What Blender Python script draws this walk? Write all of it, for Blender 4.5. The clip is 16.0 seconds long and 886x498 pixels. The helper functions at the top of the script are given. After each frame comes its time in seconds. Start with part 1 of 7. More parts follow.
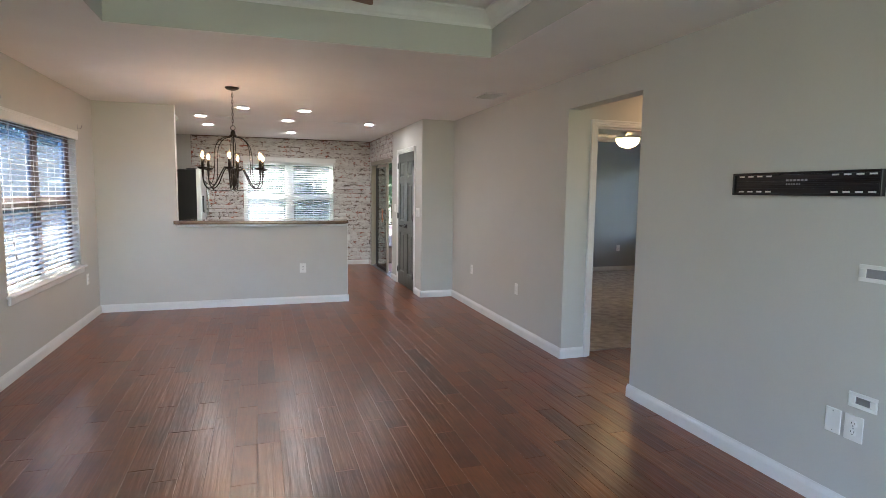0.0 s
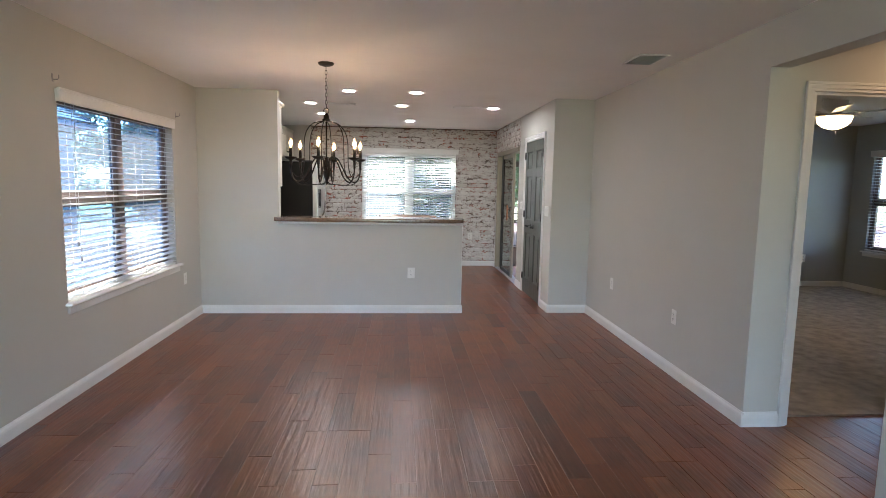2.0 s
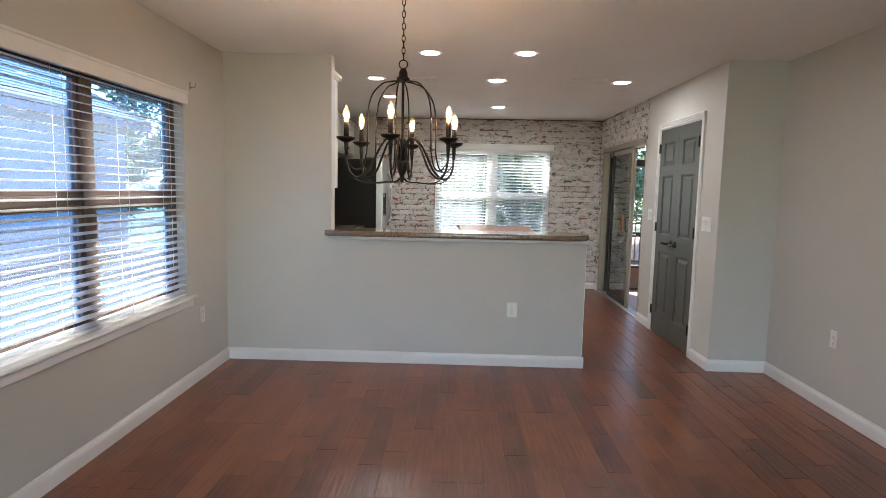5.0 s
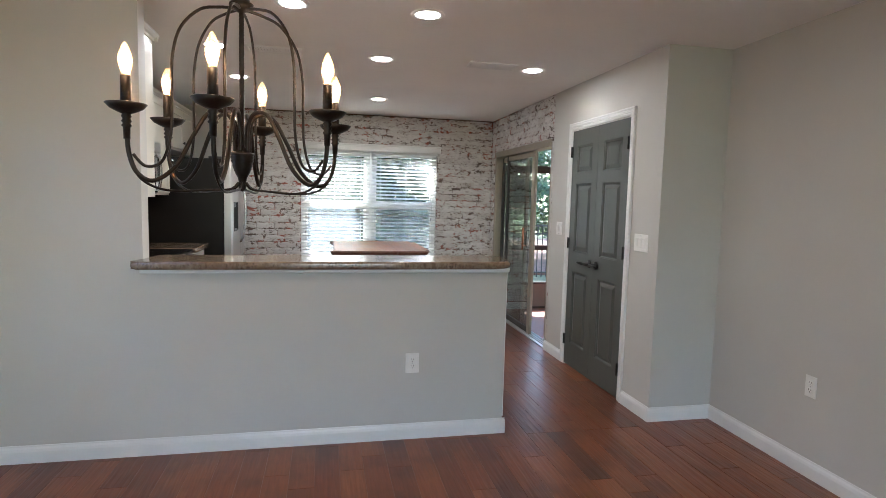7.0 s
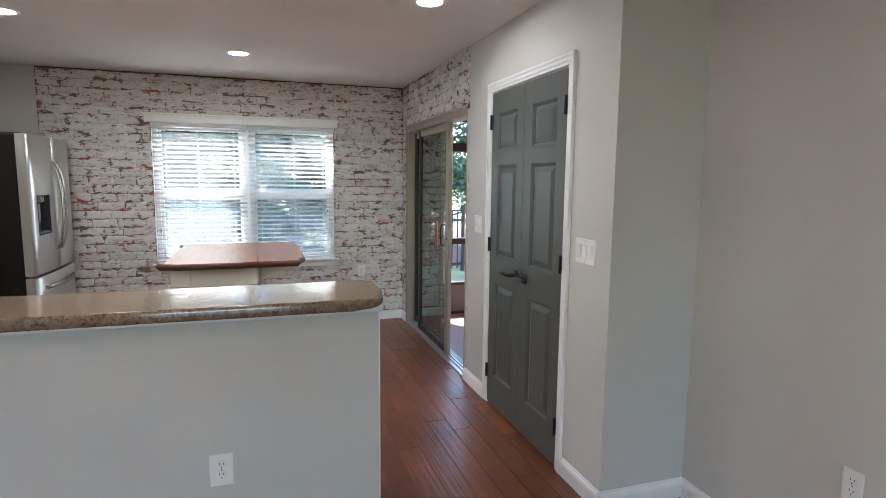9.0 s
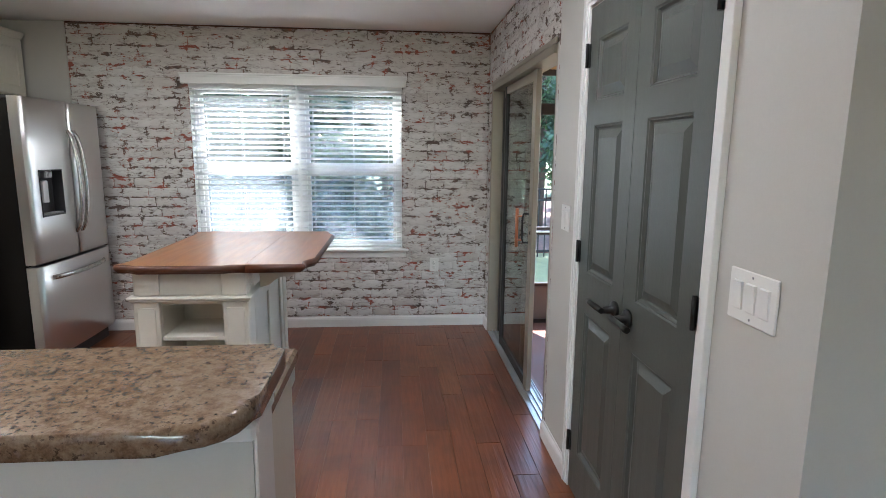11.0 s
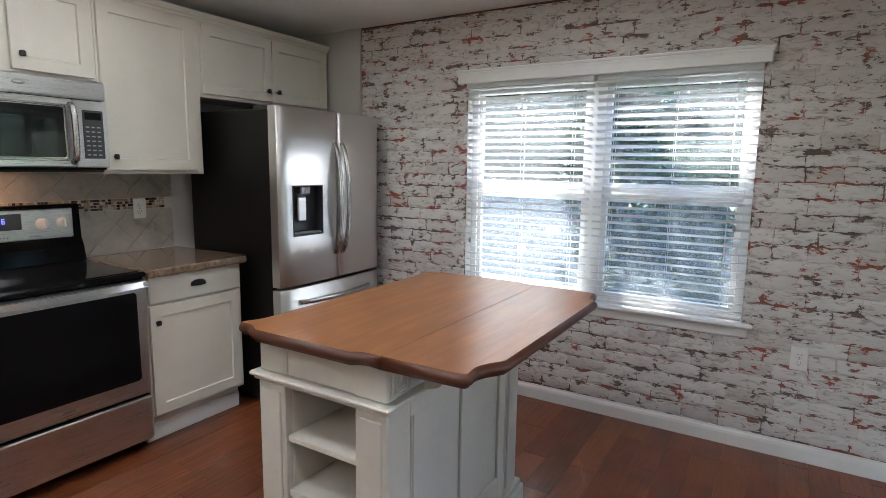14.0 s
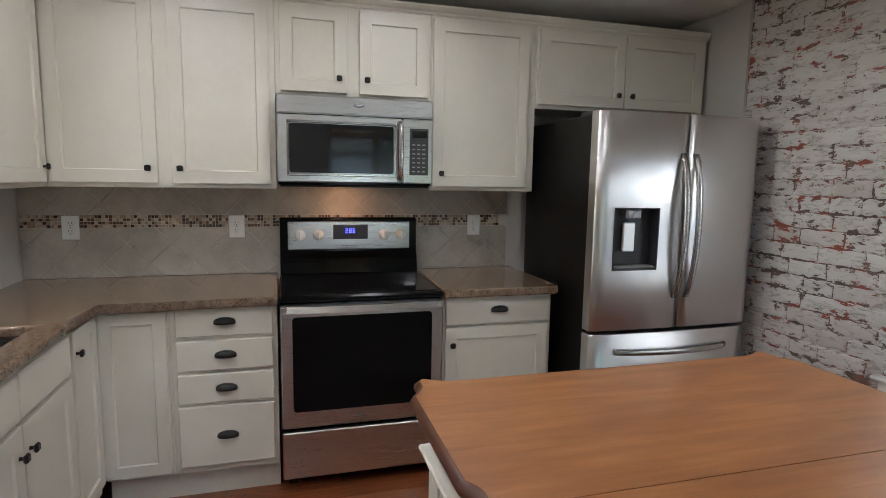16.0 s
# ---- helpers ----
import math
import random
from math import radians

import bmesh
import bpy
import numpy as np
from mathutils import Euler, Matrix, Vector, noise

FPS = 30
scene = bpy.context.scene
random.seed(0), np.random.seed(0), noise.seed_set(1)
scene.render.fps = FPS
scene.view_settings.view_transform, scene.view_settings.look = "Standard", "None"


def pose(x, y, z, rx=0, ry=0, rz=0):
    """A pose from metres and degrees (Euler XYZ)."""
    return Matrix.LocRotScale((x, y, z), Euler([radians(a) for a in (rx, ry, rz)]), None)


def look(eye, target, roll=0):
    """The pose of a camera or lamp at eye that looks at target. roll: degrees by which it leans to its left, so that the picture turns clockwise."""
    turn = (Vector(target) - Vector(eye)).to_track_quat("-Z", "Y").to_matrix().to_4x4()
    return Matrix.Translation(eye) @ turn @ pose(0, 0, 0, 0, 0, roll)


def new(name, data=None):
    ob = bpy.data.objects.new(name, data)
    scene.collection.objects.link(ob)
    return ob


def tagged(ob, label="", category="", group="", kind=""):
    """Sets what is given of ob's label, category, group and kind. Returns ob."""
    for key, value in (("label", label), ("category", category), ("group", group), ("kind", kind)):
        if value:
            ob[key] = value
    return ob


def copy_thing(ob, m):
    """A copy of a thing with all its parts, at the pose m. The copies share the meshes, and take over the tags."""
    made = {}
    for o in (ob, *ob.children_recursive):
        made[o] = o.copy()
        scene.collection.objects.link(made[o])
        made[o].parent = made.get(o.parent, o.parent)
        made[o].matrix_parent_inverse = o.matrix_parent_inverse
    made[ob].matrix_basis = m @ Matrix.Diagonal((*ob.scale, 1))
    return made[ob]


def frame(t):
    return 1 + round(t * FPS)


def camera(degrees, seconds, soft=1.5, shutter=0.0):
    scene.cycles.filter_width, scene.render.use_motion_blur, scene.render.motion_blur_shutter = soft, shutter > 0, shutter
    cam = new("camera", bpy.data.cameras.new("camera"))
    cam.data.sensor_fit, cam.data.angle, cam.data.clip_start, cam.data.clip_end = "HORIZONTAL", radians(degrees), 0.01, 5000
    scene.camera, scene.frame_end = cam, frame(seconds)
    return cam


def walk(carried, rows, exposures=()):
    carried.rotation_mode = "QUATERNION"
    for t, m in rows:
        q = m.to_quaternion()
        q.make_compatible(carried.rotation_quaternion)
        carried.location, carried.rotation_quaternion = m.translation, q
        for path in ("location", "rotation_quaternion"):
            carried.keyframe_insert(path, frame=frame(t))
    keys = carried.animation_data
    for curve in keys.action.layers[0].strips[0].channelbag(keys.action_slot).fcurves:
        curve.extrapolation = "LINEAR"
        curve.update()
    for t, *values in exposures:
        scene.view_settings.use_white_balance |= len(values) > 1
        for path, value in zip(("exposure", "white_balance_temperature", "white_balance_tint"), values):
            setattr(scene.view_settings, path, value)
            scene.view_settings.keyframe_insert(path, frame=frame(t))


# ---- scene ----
cam = camera(76.7, 16.0, soft=0.85)
METRES, EYE, TILT, LEAN, TURN = 9.32, 1.445, 0.0, 0.0, -18.2
ROWS = [
    (0.0, 0.0, 0.0, 0.0, 0.08, -5.72, -0.77),
    (0.5, 0.0026, 0.0302, -0.0009, 3.67, -5.7, -0.82),
    (1.0, 0.0051, 0.0618, -0.0003, 7.71, -5.88, -0.87),
    (1.5, 0.0054, 0.0914, 0.0004, 11.7, -6.24, -0.9),
    (2.0, 0.0015, 0.1245, 0.0014, 13.72, -6.58, -1.03),
    (2.5, -0.0027, 0.1572, -0.0006, 15.19, -6.53, -1.08),
    (3.0, -0.0092, 0.1916, 0.0016, 17.37, -6.65, -1.13),
    (3.5, -0.0226, 0.2212, -0.0002, 19.91, -6.72, -1.07),
    (6.0, -0.1275, 0.3593, -0.0044, 19.19, -5.47, -1.56),
    (6.5, -0.1347, 0.3918, -0.0042, 12.09, -5.19, -1.66),
    (7.0, -0.1377, 0.4225, -0.0014, 6.34, -5.12, -1.43),
    (7.5, -0.1371, 0.4583, -0.0006, 2.45, -5.18, -1.01),
    (8.0, -0.1311, 0.4947, 0.0037, -0.61, -5.44, -0.8),
    (10.5, -0.0804, 0.6676, 0.0053, 8.68, -9.56, -0.31),
    (11.0, -0.0801, 0.7016, 0.0033, 13.35, -9.74, -0.55),
    (11.5, -0.0819, 0.7339, 0.0051, 16.03, -9.83, -0.87),
    (12.0, -0.0842, 0.7643, 0.0036, 19.91, -9.93, -1.0),
    (12.5, -0.088, 0.7888, 0.0025, 27.2, -10.05, -0.87),
    (13.0, -0.0943, 0.8108, 0.002, 33.92, -9.97, -0.82),
    (13.5, -0.1015, 0.8319, 0.0029, 40.54, -9.16, -0.81),
    (14.0, -0.1081, 0.8539, 0.0024, 49.55, -8.4, -0.82),
    (14.5, -0.1153, 0.8735, 0.0037, 61.75, -7.76, -0.79),
    (15.0, -0.1297, 0.8954, 0.0023, 72.31, -7.52, -0.9),
    (15.5, -0.1405, 0.914, 0.0035, 82.49, -7.4, -0.9),
    (16.0, -0.1491, 0.9349, 0.0032, 92.49, -7.35, -0.99),
]
walk(cam, [(t, pose(0, 0, EYE, TILT, LEAN, TURN) @ pose(METRES * x, METRES * y, METRES * z, 90 + pitch, roll, yaw)) for t, x, y, z, yaw, pitch, roll in ROWS], exposures=[(0.0, 4.16, 6050, 11), (1.5, 4.10, 6050, 11), (2.5, 4.00, 5950, 10), (6.0, 3.88, 6200, 10), (6.6, 3.88, 6100, 10), (7.2, 3.90, 5850, 8), (8.0, 3.96, 5800, 8), (10.5, 3.96, 5700, 8), (13.0, 3.82, 5800, 10), (14.0, 3.74, 5800, 10), (15.0, 3.50, 5800, 10), (16.0, 3.66, 5850, 10)])

# ---- world, sun, exposure ----
world = bpy.data.worlds.new("world")
scene.world = world
world.use_nodes = True
wn = world.node_tree
sky = wn.nodes.new("ShaderNodeTexSky")
sky.sky_type = "NISHITA"
sky.sun_disc = False
SUN_WAY = Vector((0.27, -0.60, -0.755)).normalized()
sky.sun_elevation = math.asin(-SUN_WAY.z)
sky.sun_rotation = math.atan2(-SUN_WAY.x, -SUN_WAY.y)
wn.links.new(sky.outputs[0], wn.nodes["Background"].inputs[0])
wn.nodes["Background"].inputs[1].default_value = 0.15
sun_data = bpy.data.lights.new("sun", "SUN")
sun_data.energy, sun_data.angle, sun_data.color = 5.0, radians(0.5), (1.0, 0.95, 0.87)
sun = new("sun", sun_data)
sun.matrix_world = look((0, 0, 20), Vector((0, 0, 20)) + SUN_WAY)


def area(name, eye, target, w, h, watts, color):
    d = bpy.data.lights.new(name, "AREA")
    d.shape, d.size, d.size_y, d.energy, d.color = "RECTANGLE", w, h, watts, color
    o = new(name, d)
    o.matrix_world = look(eye, target)
    return o


# area lamp for daylight from an assumed, unseen window behind the walk's start
area("rear_window_light", (0.3, -2.26, 1.3), (0.3, 0, 1.2), 3.0, 1.9, 0.52, (1.0, 0.96, 0.91))
# lamp of the small hall
area("hall_lamp", (3.5, 3.78, 2.41), (3.5, 3.78, 0), 0.3, 0.3, 0.33, (1.0, 0.66, 0.36))
# cooktop lamp under the microwave oven
area("cooktop_lamp", (-1.60, 9.02, 1.415), (-1.66, 9.0, 1.0), 0.12, 0.05, 0.11, (1.0, 0.50, 0.22))


# ---- materials ----
def nodes(name):
    m = bpy.data.materials.new(name)
    m.use_nodes = True
    return m, m.node_tree.nodes, m.node_tree.links, m.node_tree.nodes["Principled BSDF"]


def coords(n, l, kind="Object", scale=(1, 1, 1)):
    tc = n.new("ShaderNodeTexCoord") if kind != "Position" else n.new("ShaderNodeNewGeometry")
    mp = n.new("ShaderNodeMapping")
    mp.inputs["Scale"].default_value = scale
    l.new(tc.outputs[kind], mp.inputs[0])
    return mp.outputs[0]


def tex_noise(n, l, vec, scale, detail=4, rough=0.55, dist=0.0):
    t = n.new("ShaderNodeTexNoise")
    t.inputs["Scale"].default_value, t.inputs["Detail"].default_value = scale, detail
    t.inputs["Roughness"].default_value, t.inputs["Distortion"].default_value = rough, dist
    l.new(vec, t.inputs["Vector"])
    return t.outputs["Fac"]


def ramp(n, l, fac, stops):
    r = n.new("ShaderNodeValToRGB")
    while len(r.color_ramp.elements) < len(stops):
        r.color_ramp.elements.new(0.5)
    for e, (p, c) in zip(r.color_ramp.elements, stops):
        e.position = p
        e.color = (*c, 1) if len(c) == 3 else c
    l.new(fac, r.inputs[0])
    return r.outputs[0]


def grey(v):
    return (v, v, v)


def blend(n, l, fac, a, b, mode="MIX"):
    x = n.new("ShaderNodeMix")
    x.data_type, x.blend_type = "RGBA", mode
    for sock, v in ((x.inputs[0], fac), (x.inputs[6], a), (x.inputs[7], b)):
        if isinstance(v, (int, float)):
            sock.default_value = v
        elif isinstance(v, tuple):
            sock.default_value = (*v, 1)
        else:
            l.new(v, sock)
    return x.outputs[2]


def calc(n, l, op, a, b=0.0):
    x = n.new("ShaderNodeMath")
    x.operation = op
    for sock, v in ((x.inputs[0], a), (x.inputs[1], b)):
        if isinstance(v, (int, float)):
            sock.default_value = v
        else:
            l.new(v, sock)
    return x.outputs[0]


def bump_to(n, l, p, height, strength, dist=0.01):
    b = n.new("ShaderNodeBump")
    b.inputs["Strength"].default_value, b.inputs["Distance"].default_value = strength, dist
    l.new(height, b.inputs["Height"])
    l.new(b.outputs[0], p.inputs["Normal"])
    return b


def surface(name, base, rough=0.5, metal=0.0, var=0.12, scale=3.0, fine=90.0, bump=0.1, bscale=300.0, coat=0.0, kind="Object", stretch=(1, 1, 1)):
    m, n, l, p = nodes(name)
    v = coords(n, l, kind, stretch)
    big, small = tex_noise(n, l, v, scale, 5), tex_noise(n, l, v, fine, 3)
    lo, hi = tuple(c * (1 - var) for c in base), tuple(min(1, c * (1 + var)) for c in base)
    c1 = ramp(n, l, big, [(0.3, lo), (0.7, hi)])
    c2 = ramp(n, l, small, [(0.3, grey(1 - var * 0.6)), (0.7, grey(1.0))])
    l.new(blend(n, l, 1.0, c1, c2, "MULTIPLY"), p.inputs["Base Color"])
    r = ramp(n, l, big, [(0.3, grey(max(0.02, rough - 0.06))), (0.7, grey(min(1, rough + 0.06)))])
    l.new(r, p.inputs["Roughness"])
    p.inputs["Metallic"].default_value = metal
    p.inputs["Coat Weight"].default_value = coat
    p.inputs["Coat Roughness"].default_value = 0.12
    if bump:
        bump_to(n, l, p, tex_noise(n, l, v, bscale, 3), bump, 0.004)
    return m


def glow(name, color, strength):
    m, n, l, p = nodes(name)
    p.inputs["Base Color"].default_value = (0.8, 0.8, 0.8, 1)
    p.inputs["Emission Color"].default_value = (*color, 1)
    p.inputs["Emission Strength"].default_value = strength
    return m


def pane_glass(name, tint=(0.95, 0.97, 0.96), least=0.03, most=0.45, haze=0.0):
    """Clear glass with a translucent film that imitates bright haze; the gloss grows towards grazing."""
    m, n, l, p = nodes(name)
    n.remove(p)
    tr, gl, mx, lw = n.new("ShaderNodeBsdfTransparent"), n.new("ShaderNodeBsdfGlossy"), n.new("ShaderNodeMixShader"), n.new("ShaderNodeLayerWeight")
    tr.inputs[0].default_value = (*tint, 1)
    gl.inputs["Roughness"].default_value = 0.01
    fac = calc(n, l, "ADD", calc(n, l, "MULTIPLY", calc(n, l, "POWER", lw.outputs["Facing"], 4.0), most), least)
    film, hazy = n.new("ShaderNodeBsdfTranslucent"), n.new("ShaderNodeMixShader")
    film.inputs[0].default_value, hazy.inputs[0].default_value = (0.85, 0.86, 0.88, 1), haze
    l.new(tr.outputs[0], hazy.inputs[1]), l.new(film.outputs[0], hazy.inputs[2])
    l.new(fac, mx.inputs[0]), l.new(hazy.outputs[0], mx.inputs[1]), l.new(gl.outputs[0], mx.inputs[2])
    l.new(mx.outputs[0], n["Material Output"].inputs[0])
    return m


def wood_floor():
    m, n, l, p = nodes("scraped_wood")
    oi = n.new("ShaderNodeObjectInfo")
    geo = n.new("ShaderNodeNewGeometry")
    rnd = calc(n, l, "FRACT", calc(n, l, "ADD", oi.outputs["Random"], geo.outputs["Random Per Island"]))
    v = coords(n, l, "Position", (1, 1, 1))
    off = n.new("ShaderNodeVectorMath")
    off.operation = "ADD"
    comb = n.new("ShaderNodeCombineXYZ")
    l.new(calc(n, l, "MULTIPLY", rnd, 37.0), comb.inputs[1])
    l.new(v, off.inputs[0]), l.new(comb.outputs[0], off.inputs[1])
    st = n.new("ShaderNodeMapping")
    st.inputs["Scale"].default_value = (14, 1.1, 1)
    l.new(off.outputs[0], st.inputs[0])
    grain = tex_noise(n, l, st.outputs[0], 5, 6, 0.6, 0.6)
    blot = tex_noise(n, l, off.outputs[0], 3.2, 4)
    tone = ramp(n, l, rnd, [(0.0, (0.150, 0.040, 0.015)), (0.25, (0.195, 0.055, 0.019)), (0.6, (0.228, 0.068, 0.024)), (0.93, (0.262, 0.084, 0.030)), (1.0, (0.120, 0.035, 0.015))])
    c = blend(n, l, 1.0, tone, ramp(n, l, grain, [(0.25, grey(0.72)), (0.7, grey(1.08))]), "MULTIPLY")
    c = blend(n, l, 1.0, c, ramp(n, l, blot, [(0.3, grey(0.62)), (0.52, grey(0.96)), (0.75, (1.16, 1.10, 1.05))]), "MULTIPLY")
    l.new(c, p.inputs["Base Color"])
    rp = n.new("ShaderNodeMapping")
    rp.inputs["Scale"].default_value = (42, 2.6, 1)
    l.new(off.outputs[0], rp.inputs[0])
    ripple = tex_noise(n, l, rp.outputs[0], 1.0, 2, 0.45, 0.3)
    h = calc(n, l, "ADD", calc(n, l, "MULTIPLY", ripple, 1.0), calc(n, l, "MULTIPLY", grain, 0.06))
    p.inputs["Coat Weight"].default_value = 0.20
    p.inputs["Coat Roughness"].default_value = 0.24
    p.inputs["Specular IOR Level"].default_value = 0.5
    bump_to(n, l, p, h, 0.65, 0.006)
    l.new(ramp(n, l, blot, [(0.3, grey(0.295)), (0.7, grey(0.35))]), p.inputs["Roughness"])
    return m


def brick_paint(name, base_only=False):
    """Whitewashed brick: chalky white, grey smudges, red-brown where it has flaked."""
    m, n, l, p = nodes(name)
    v = coords(n, l, "Position")
    oi = n.new("ShaderNodeObjectInfo")
    wide = tex_noise(n, l, v, 2.1, 3)
    flat = coords(n, l, "Position", (1, 1, 2.3))
    mid = tex_noise(n, l, flat, 7.0, 5, 0.6, 0.5)
    fine = tex_noise(n, l, flat, 22.0, 6, 0.66, 0.4)
    grit = tex_noise(n, l, v, 240.0, 3)
    red = ramp(n, l, tex_noise(n, l, v, 5.5, 3, 0.6), [(0.43, (0.120, 0.088, 0.072)), (0.52, (0.190, 0.115, 0.090)), (0.585, (0.31, 0.088, 0.056))])
    white = ramp(n, l, mid, [(0.28, (0.50, 0.46, 0.435)), (0.44, (0.64, 0.61, 0.585)), (0.72, (0.74, 0.715, 0.69))])
    white = blend(n, l, 1.0, white, ramp(n, l, oi.outputs["Random"], [(0, (0.80, 0.77, 0.75)), (0.2, (0.92, 0.90, 0.89)), (0.5, grey(0.97)), (1, grey(1.0))]), "MULTIPLY")
    smear = tex_noise(n, l, coords(n, l, "Position", (1, 1, 3.2)), 13.0, 5, 0.62, 1.2)
    white = blend(n, l, ramp(n, l, smear, [(0.53, grey(0)), (0.66, grey(0.72))]), white, (0.31, 0.265, 0.24))
    if base_only:
        k = calc(n, l, "ADD", calc(n, l, "MULTIPLY", mid, 0.65), calc(n, l, "MULTIPLY", wide, 0.45))
        mask = ramp(n, l, k, [(0.525, grey(1)), (0.575, grey(0))])
    else:
        at = n.new("ShaderNodeAttribute")
        at.attribute_name = "edge"
        k = calc(n, l, "ADD", calc(n, l, "MULTIPLY", fine, 0.75), calc(n, l, "MULTIPLY", mid, 0.55))
        k = calc(n, l, "SUBTRACT", k, calc(n, l, "MULTIPLY", at.outputs["Fac"], 0.082))
        mask = ramp(n, l, k, [(0.522, grey(1)), (0.545, grey(0))])
    l.new(blend(n, l, mask, white, red), p.inputs["Base Color"])
    p.inputs["Roughness"].default_value = 0.72
    bump_to(n, l, p, calc(n, l, "ADD", calc(n, l, "MULTIPLY", fine, 1.0), calc(n, l, "MULTIPLY", grit, 0.25)), 0.35, 0.004)
    return m


def granite():
    """Grey-tan stone: soft clouds, fine brown grains in drifts, a few rosy and pale flecks."""
    m, n, l, p = nodes("granite")
    v = coords(n, l, "Position")
    cloud, mid, fine = tex_noise(n, l, v, 9, 4, 0.6, 0.4), tex_noise(n, l, v, 38, 5, 0.7), tex_noise(n, l, v, 150, 3, 0.6)
    c = ramp(n, l, mid, [(0.30, (0.105, 0.061, 0.036)), (0.46, (0.190, 0.126, 0.080)), (0.60, (0.260, 0.190, 0.130)), (0.76, (0.225, 0.138, 0.092))])
    c = blend(n, l, 1.0, c, ramp(n, l, fine, [(0.30, grey(0.78)), (0.65, grey(1.05))]), "MULTIPLY")
    k = calc(n, l, "ADD", calc(n, l, "MULTIPLY", tex_noise(n, l, v, 95, 4, 0.65), 0.8), calc(n, l, "MULTIPLY", cloud, 0.3))
    c = blend(n, l, calc(n, l, "MULTIPLY", ramp(n, l, k, [(0.445, grey(1)), (0.495, grey(0))]), 0.8), c, (0.050, 0.032, 0.023))
    rosy = ramp(n, l, tex_noise(n, l, v, 60, 3), [(0.60, grey(0)), (0.70, grey(1))])
    c = blend(n, l, calc(n, l, "MULTIPLY", rosy, 0.45), c, (0.29, 0.215, 0.185))
    l.new(c, p.inputs["Base Color"])
    p.inputs["Roughness"].default_value = 0.13
    p.inputs["Coat Weight"].default_value = 0.25
    return m


def steel(name, base, rough, along=(1, 1, 260)):
    m, n, l, p = nodes(name)
    v = coords(n, l, "Object", along)
    g = tex_noise(n, l, v, 4.0, 3)
    l.new(ramp(n, l, g, [(0.3, tuple(c * 0.975 for c in base)), (0.7, base)]), p.inputs["Base Color"])
    l.new(ramp(n, l, g, [(0.3, grey(rough - 0.012)), (0.7, grey(rough + 0.015))]), p.inputs["Roughness"])
    p.inputs["Metallic"].default_value = 1.0
    p.inputs["Anisotropic"].default_value = 0.0
    return m


def table_wood():
    m, n, l, p = nodes("island_wood")
    v = coords(n, l, "Object", (11, 1.0, 3))
    g = tex_noise(n, l, v, 3.2, 6, 0.6, 0.5)
    b = tex_noise(n, l, coords(n, l, "Object", (4.5, 1.5, 1)), 2.6, 5)
    c = ramp(n, l, g, [(0.25, (0.245, 0.092, 0.031)), (0.5, (0.305, 0.125, 0.044)), (0.75, (0.365, 0.165, 0.064))])
    c = blend(n, l, 1.0, c, ramp(n, l, b, [(0.32, grey(0.84)), (0.5, grey(1.0)), (0.66, (1.16, 1.19, 1.22))]), "MULTIPLY")
    l.new(c, p.inputs["Base Color"])
    l.new(ramp(n, l, b, [(0.3, grey(0.295)), (0.7, grey(0.36))]), p.inputs["Roughness"])
    bump_to(n, l, p, g, 0.06, 0.002)
    return m


def leaf_mat(name, a, b):
    m, n, l, p = nodes(name)
    geo = n.new("ShaderNodeNewGeometry")
    l.new(ramp(n, l, geo.outputs["Random Per Island"], [(0.0, a), (0.6, b), (1.0, tuple(min(1, 1.7 * c) for c in b))]), p.inputs["Base Color"])
    p.inputs["Roughness"].default_value = 0.38
    thin, both = n.new("ShaderNodeBsdfTranslucent"), n.new("ShaderNodeMixShader")
    thin.inputs[0].default_value = (*(1.3 * c for c in b), 1)
    both.inputs[0].default_value = 0.4
    l.new(p.outputs[0], both.inputs[1]), l.new(thin.outputs[0], both.inputs[2])
    l.new(both.outputs[0], n["Material Output"].inputs[0])
    return m


WALL = surface("wall_paint", (0.555, 0.537, 0.500), 0.62, var=0.035, scale=1.2, fine=140, bump=0.10, bscale=420, kind="Position")
CEIL = surface("ceiling_paint", (0.84, 0.825, 0.80), 0.85, var=0.03, scale=1.5, fine=120, bump=0.22, bscale=160, kind="Position")
TRIM = surface("white_trim", (0.78, 0.77, 0.75), 0.38, var=0.04, scale=4, fine=60, bump=0.03)
BEDWALL = surface("bedroom_paint", (0.38, 0.395, 0.405), 0.6, var=0.04, scale=1.2, bump=0.1, kind="Position")
CARPET = surface("carpet", (0.47, 0.43, 0.40), 0.95, var=0.30, scale=9, fine=240, bump=1.0, bscale=160, kind="Position")
CREAM = surface("cream_cabinet_paint", (0.645, 0.61, 0.525), 0.38, var=0.035, scale=4, fine=50, bump=0.04, bscale=120)
ISLE = surface("island_paint", (0.70, 0.675, 0.60), 0.42, var=0.05, scale=5, fine=50, bump=0.05, bscale=120)
PANTRY = surface("grey_green_door_paint", (0.080, 0.087, 0.078), 0.34, var=0.04, scale=3, fine=40, bump=0.10, bscale=30, stretch=(14, 14, 0.8))
BLACK = surface("black_hardware", (0.009, 0.0085, 0.008), 0.34, 0.3, var=0.2, bump=0.05)
BRONZE = surface("oil_rubbed_bronze", (0.034, 0.027, 0.023), 0.42, 0.75, var=0.35, scale=25, bump=0.12)
PLASTIC = surface("white_plastic", (0.80, 0.79, 0.76), 0.32, var=0.03, bump=0.0)
SLAT = surface("blind_slat", (0.80, 0.80, 0.79), 0.40, var=0.03, scale=6, bump=0.03)
SN, SK = SLAT.node_tree.nodes, SLAT.node_tree.links
slat_through, slat_mix = SN.new("ShaderNodeBsdfTranslucent"), SN.new("ShaderNodeMixShader")
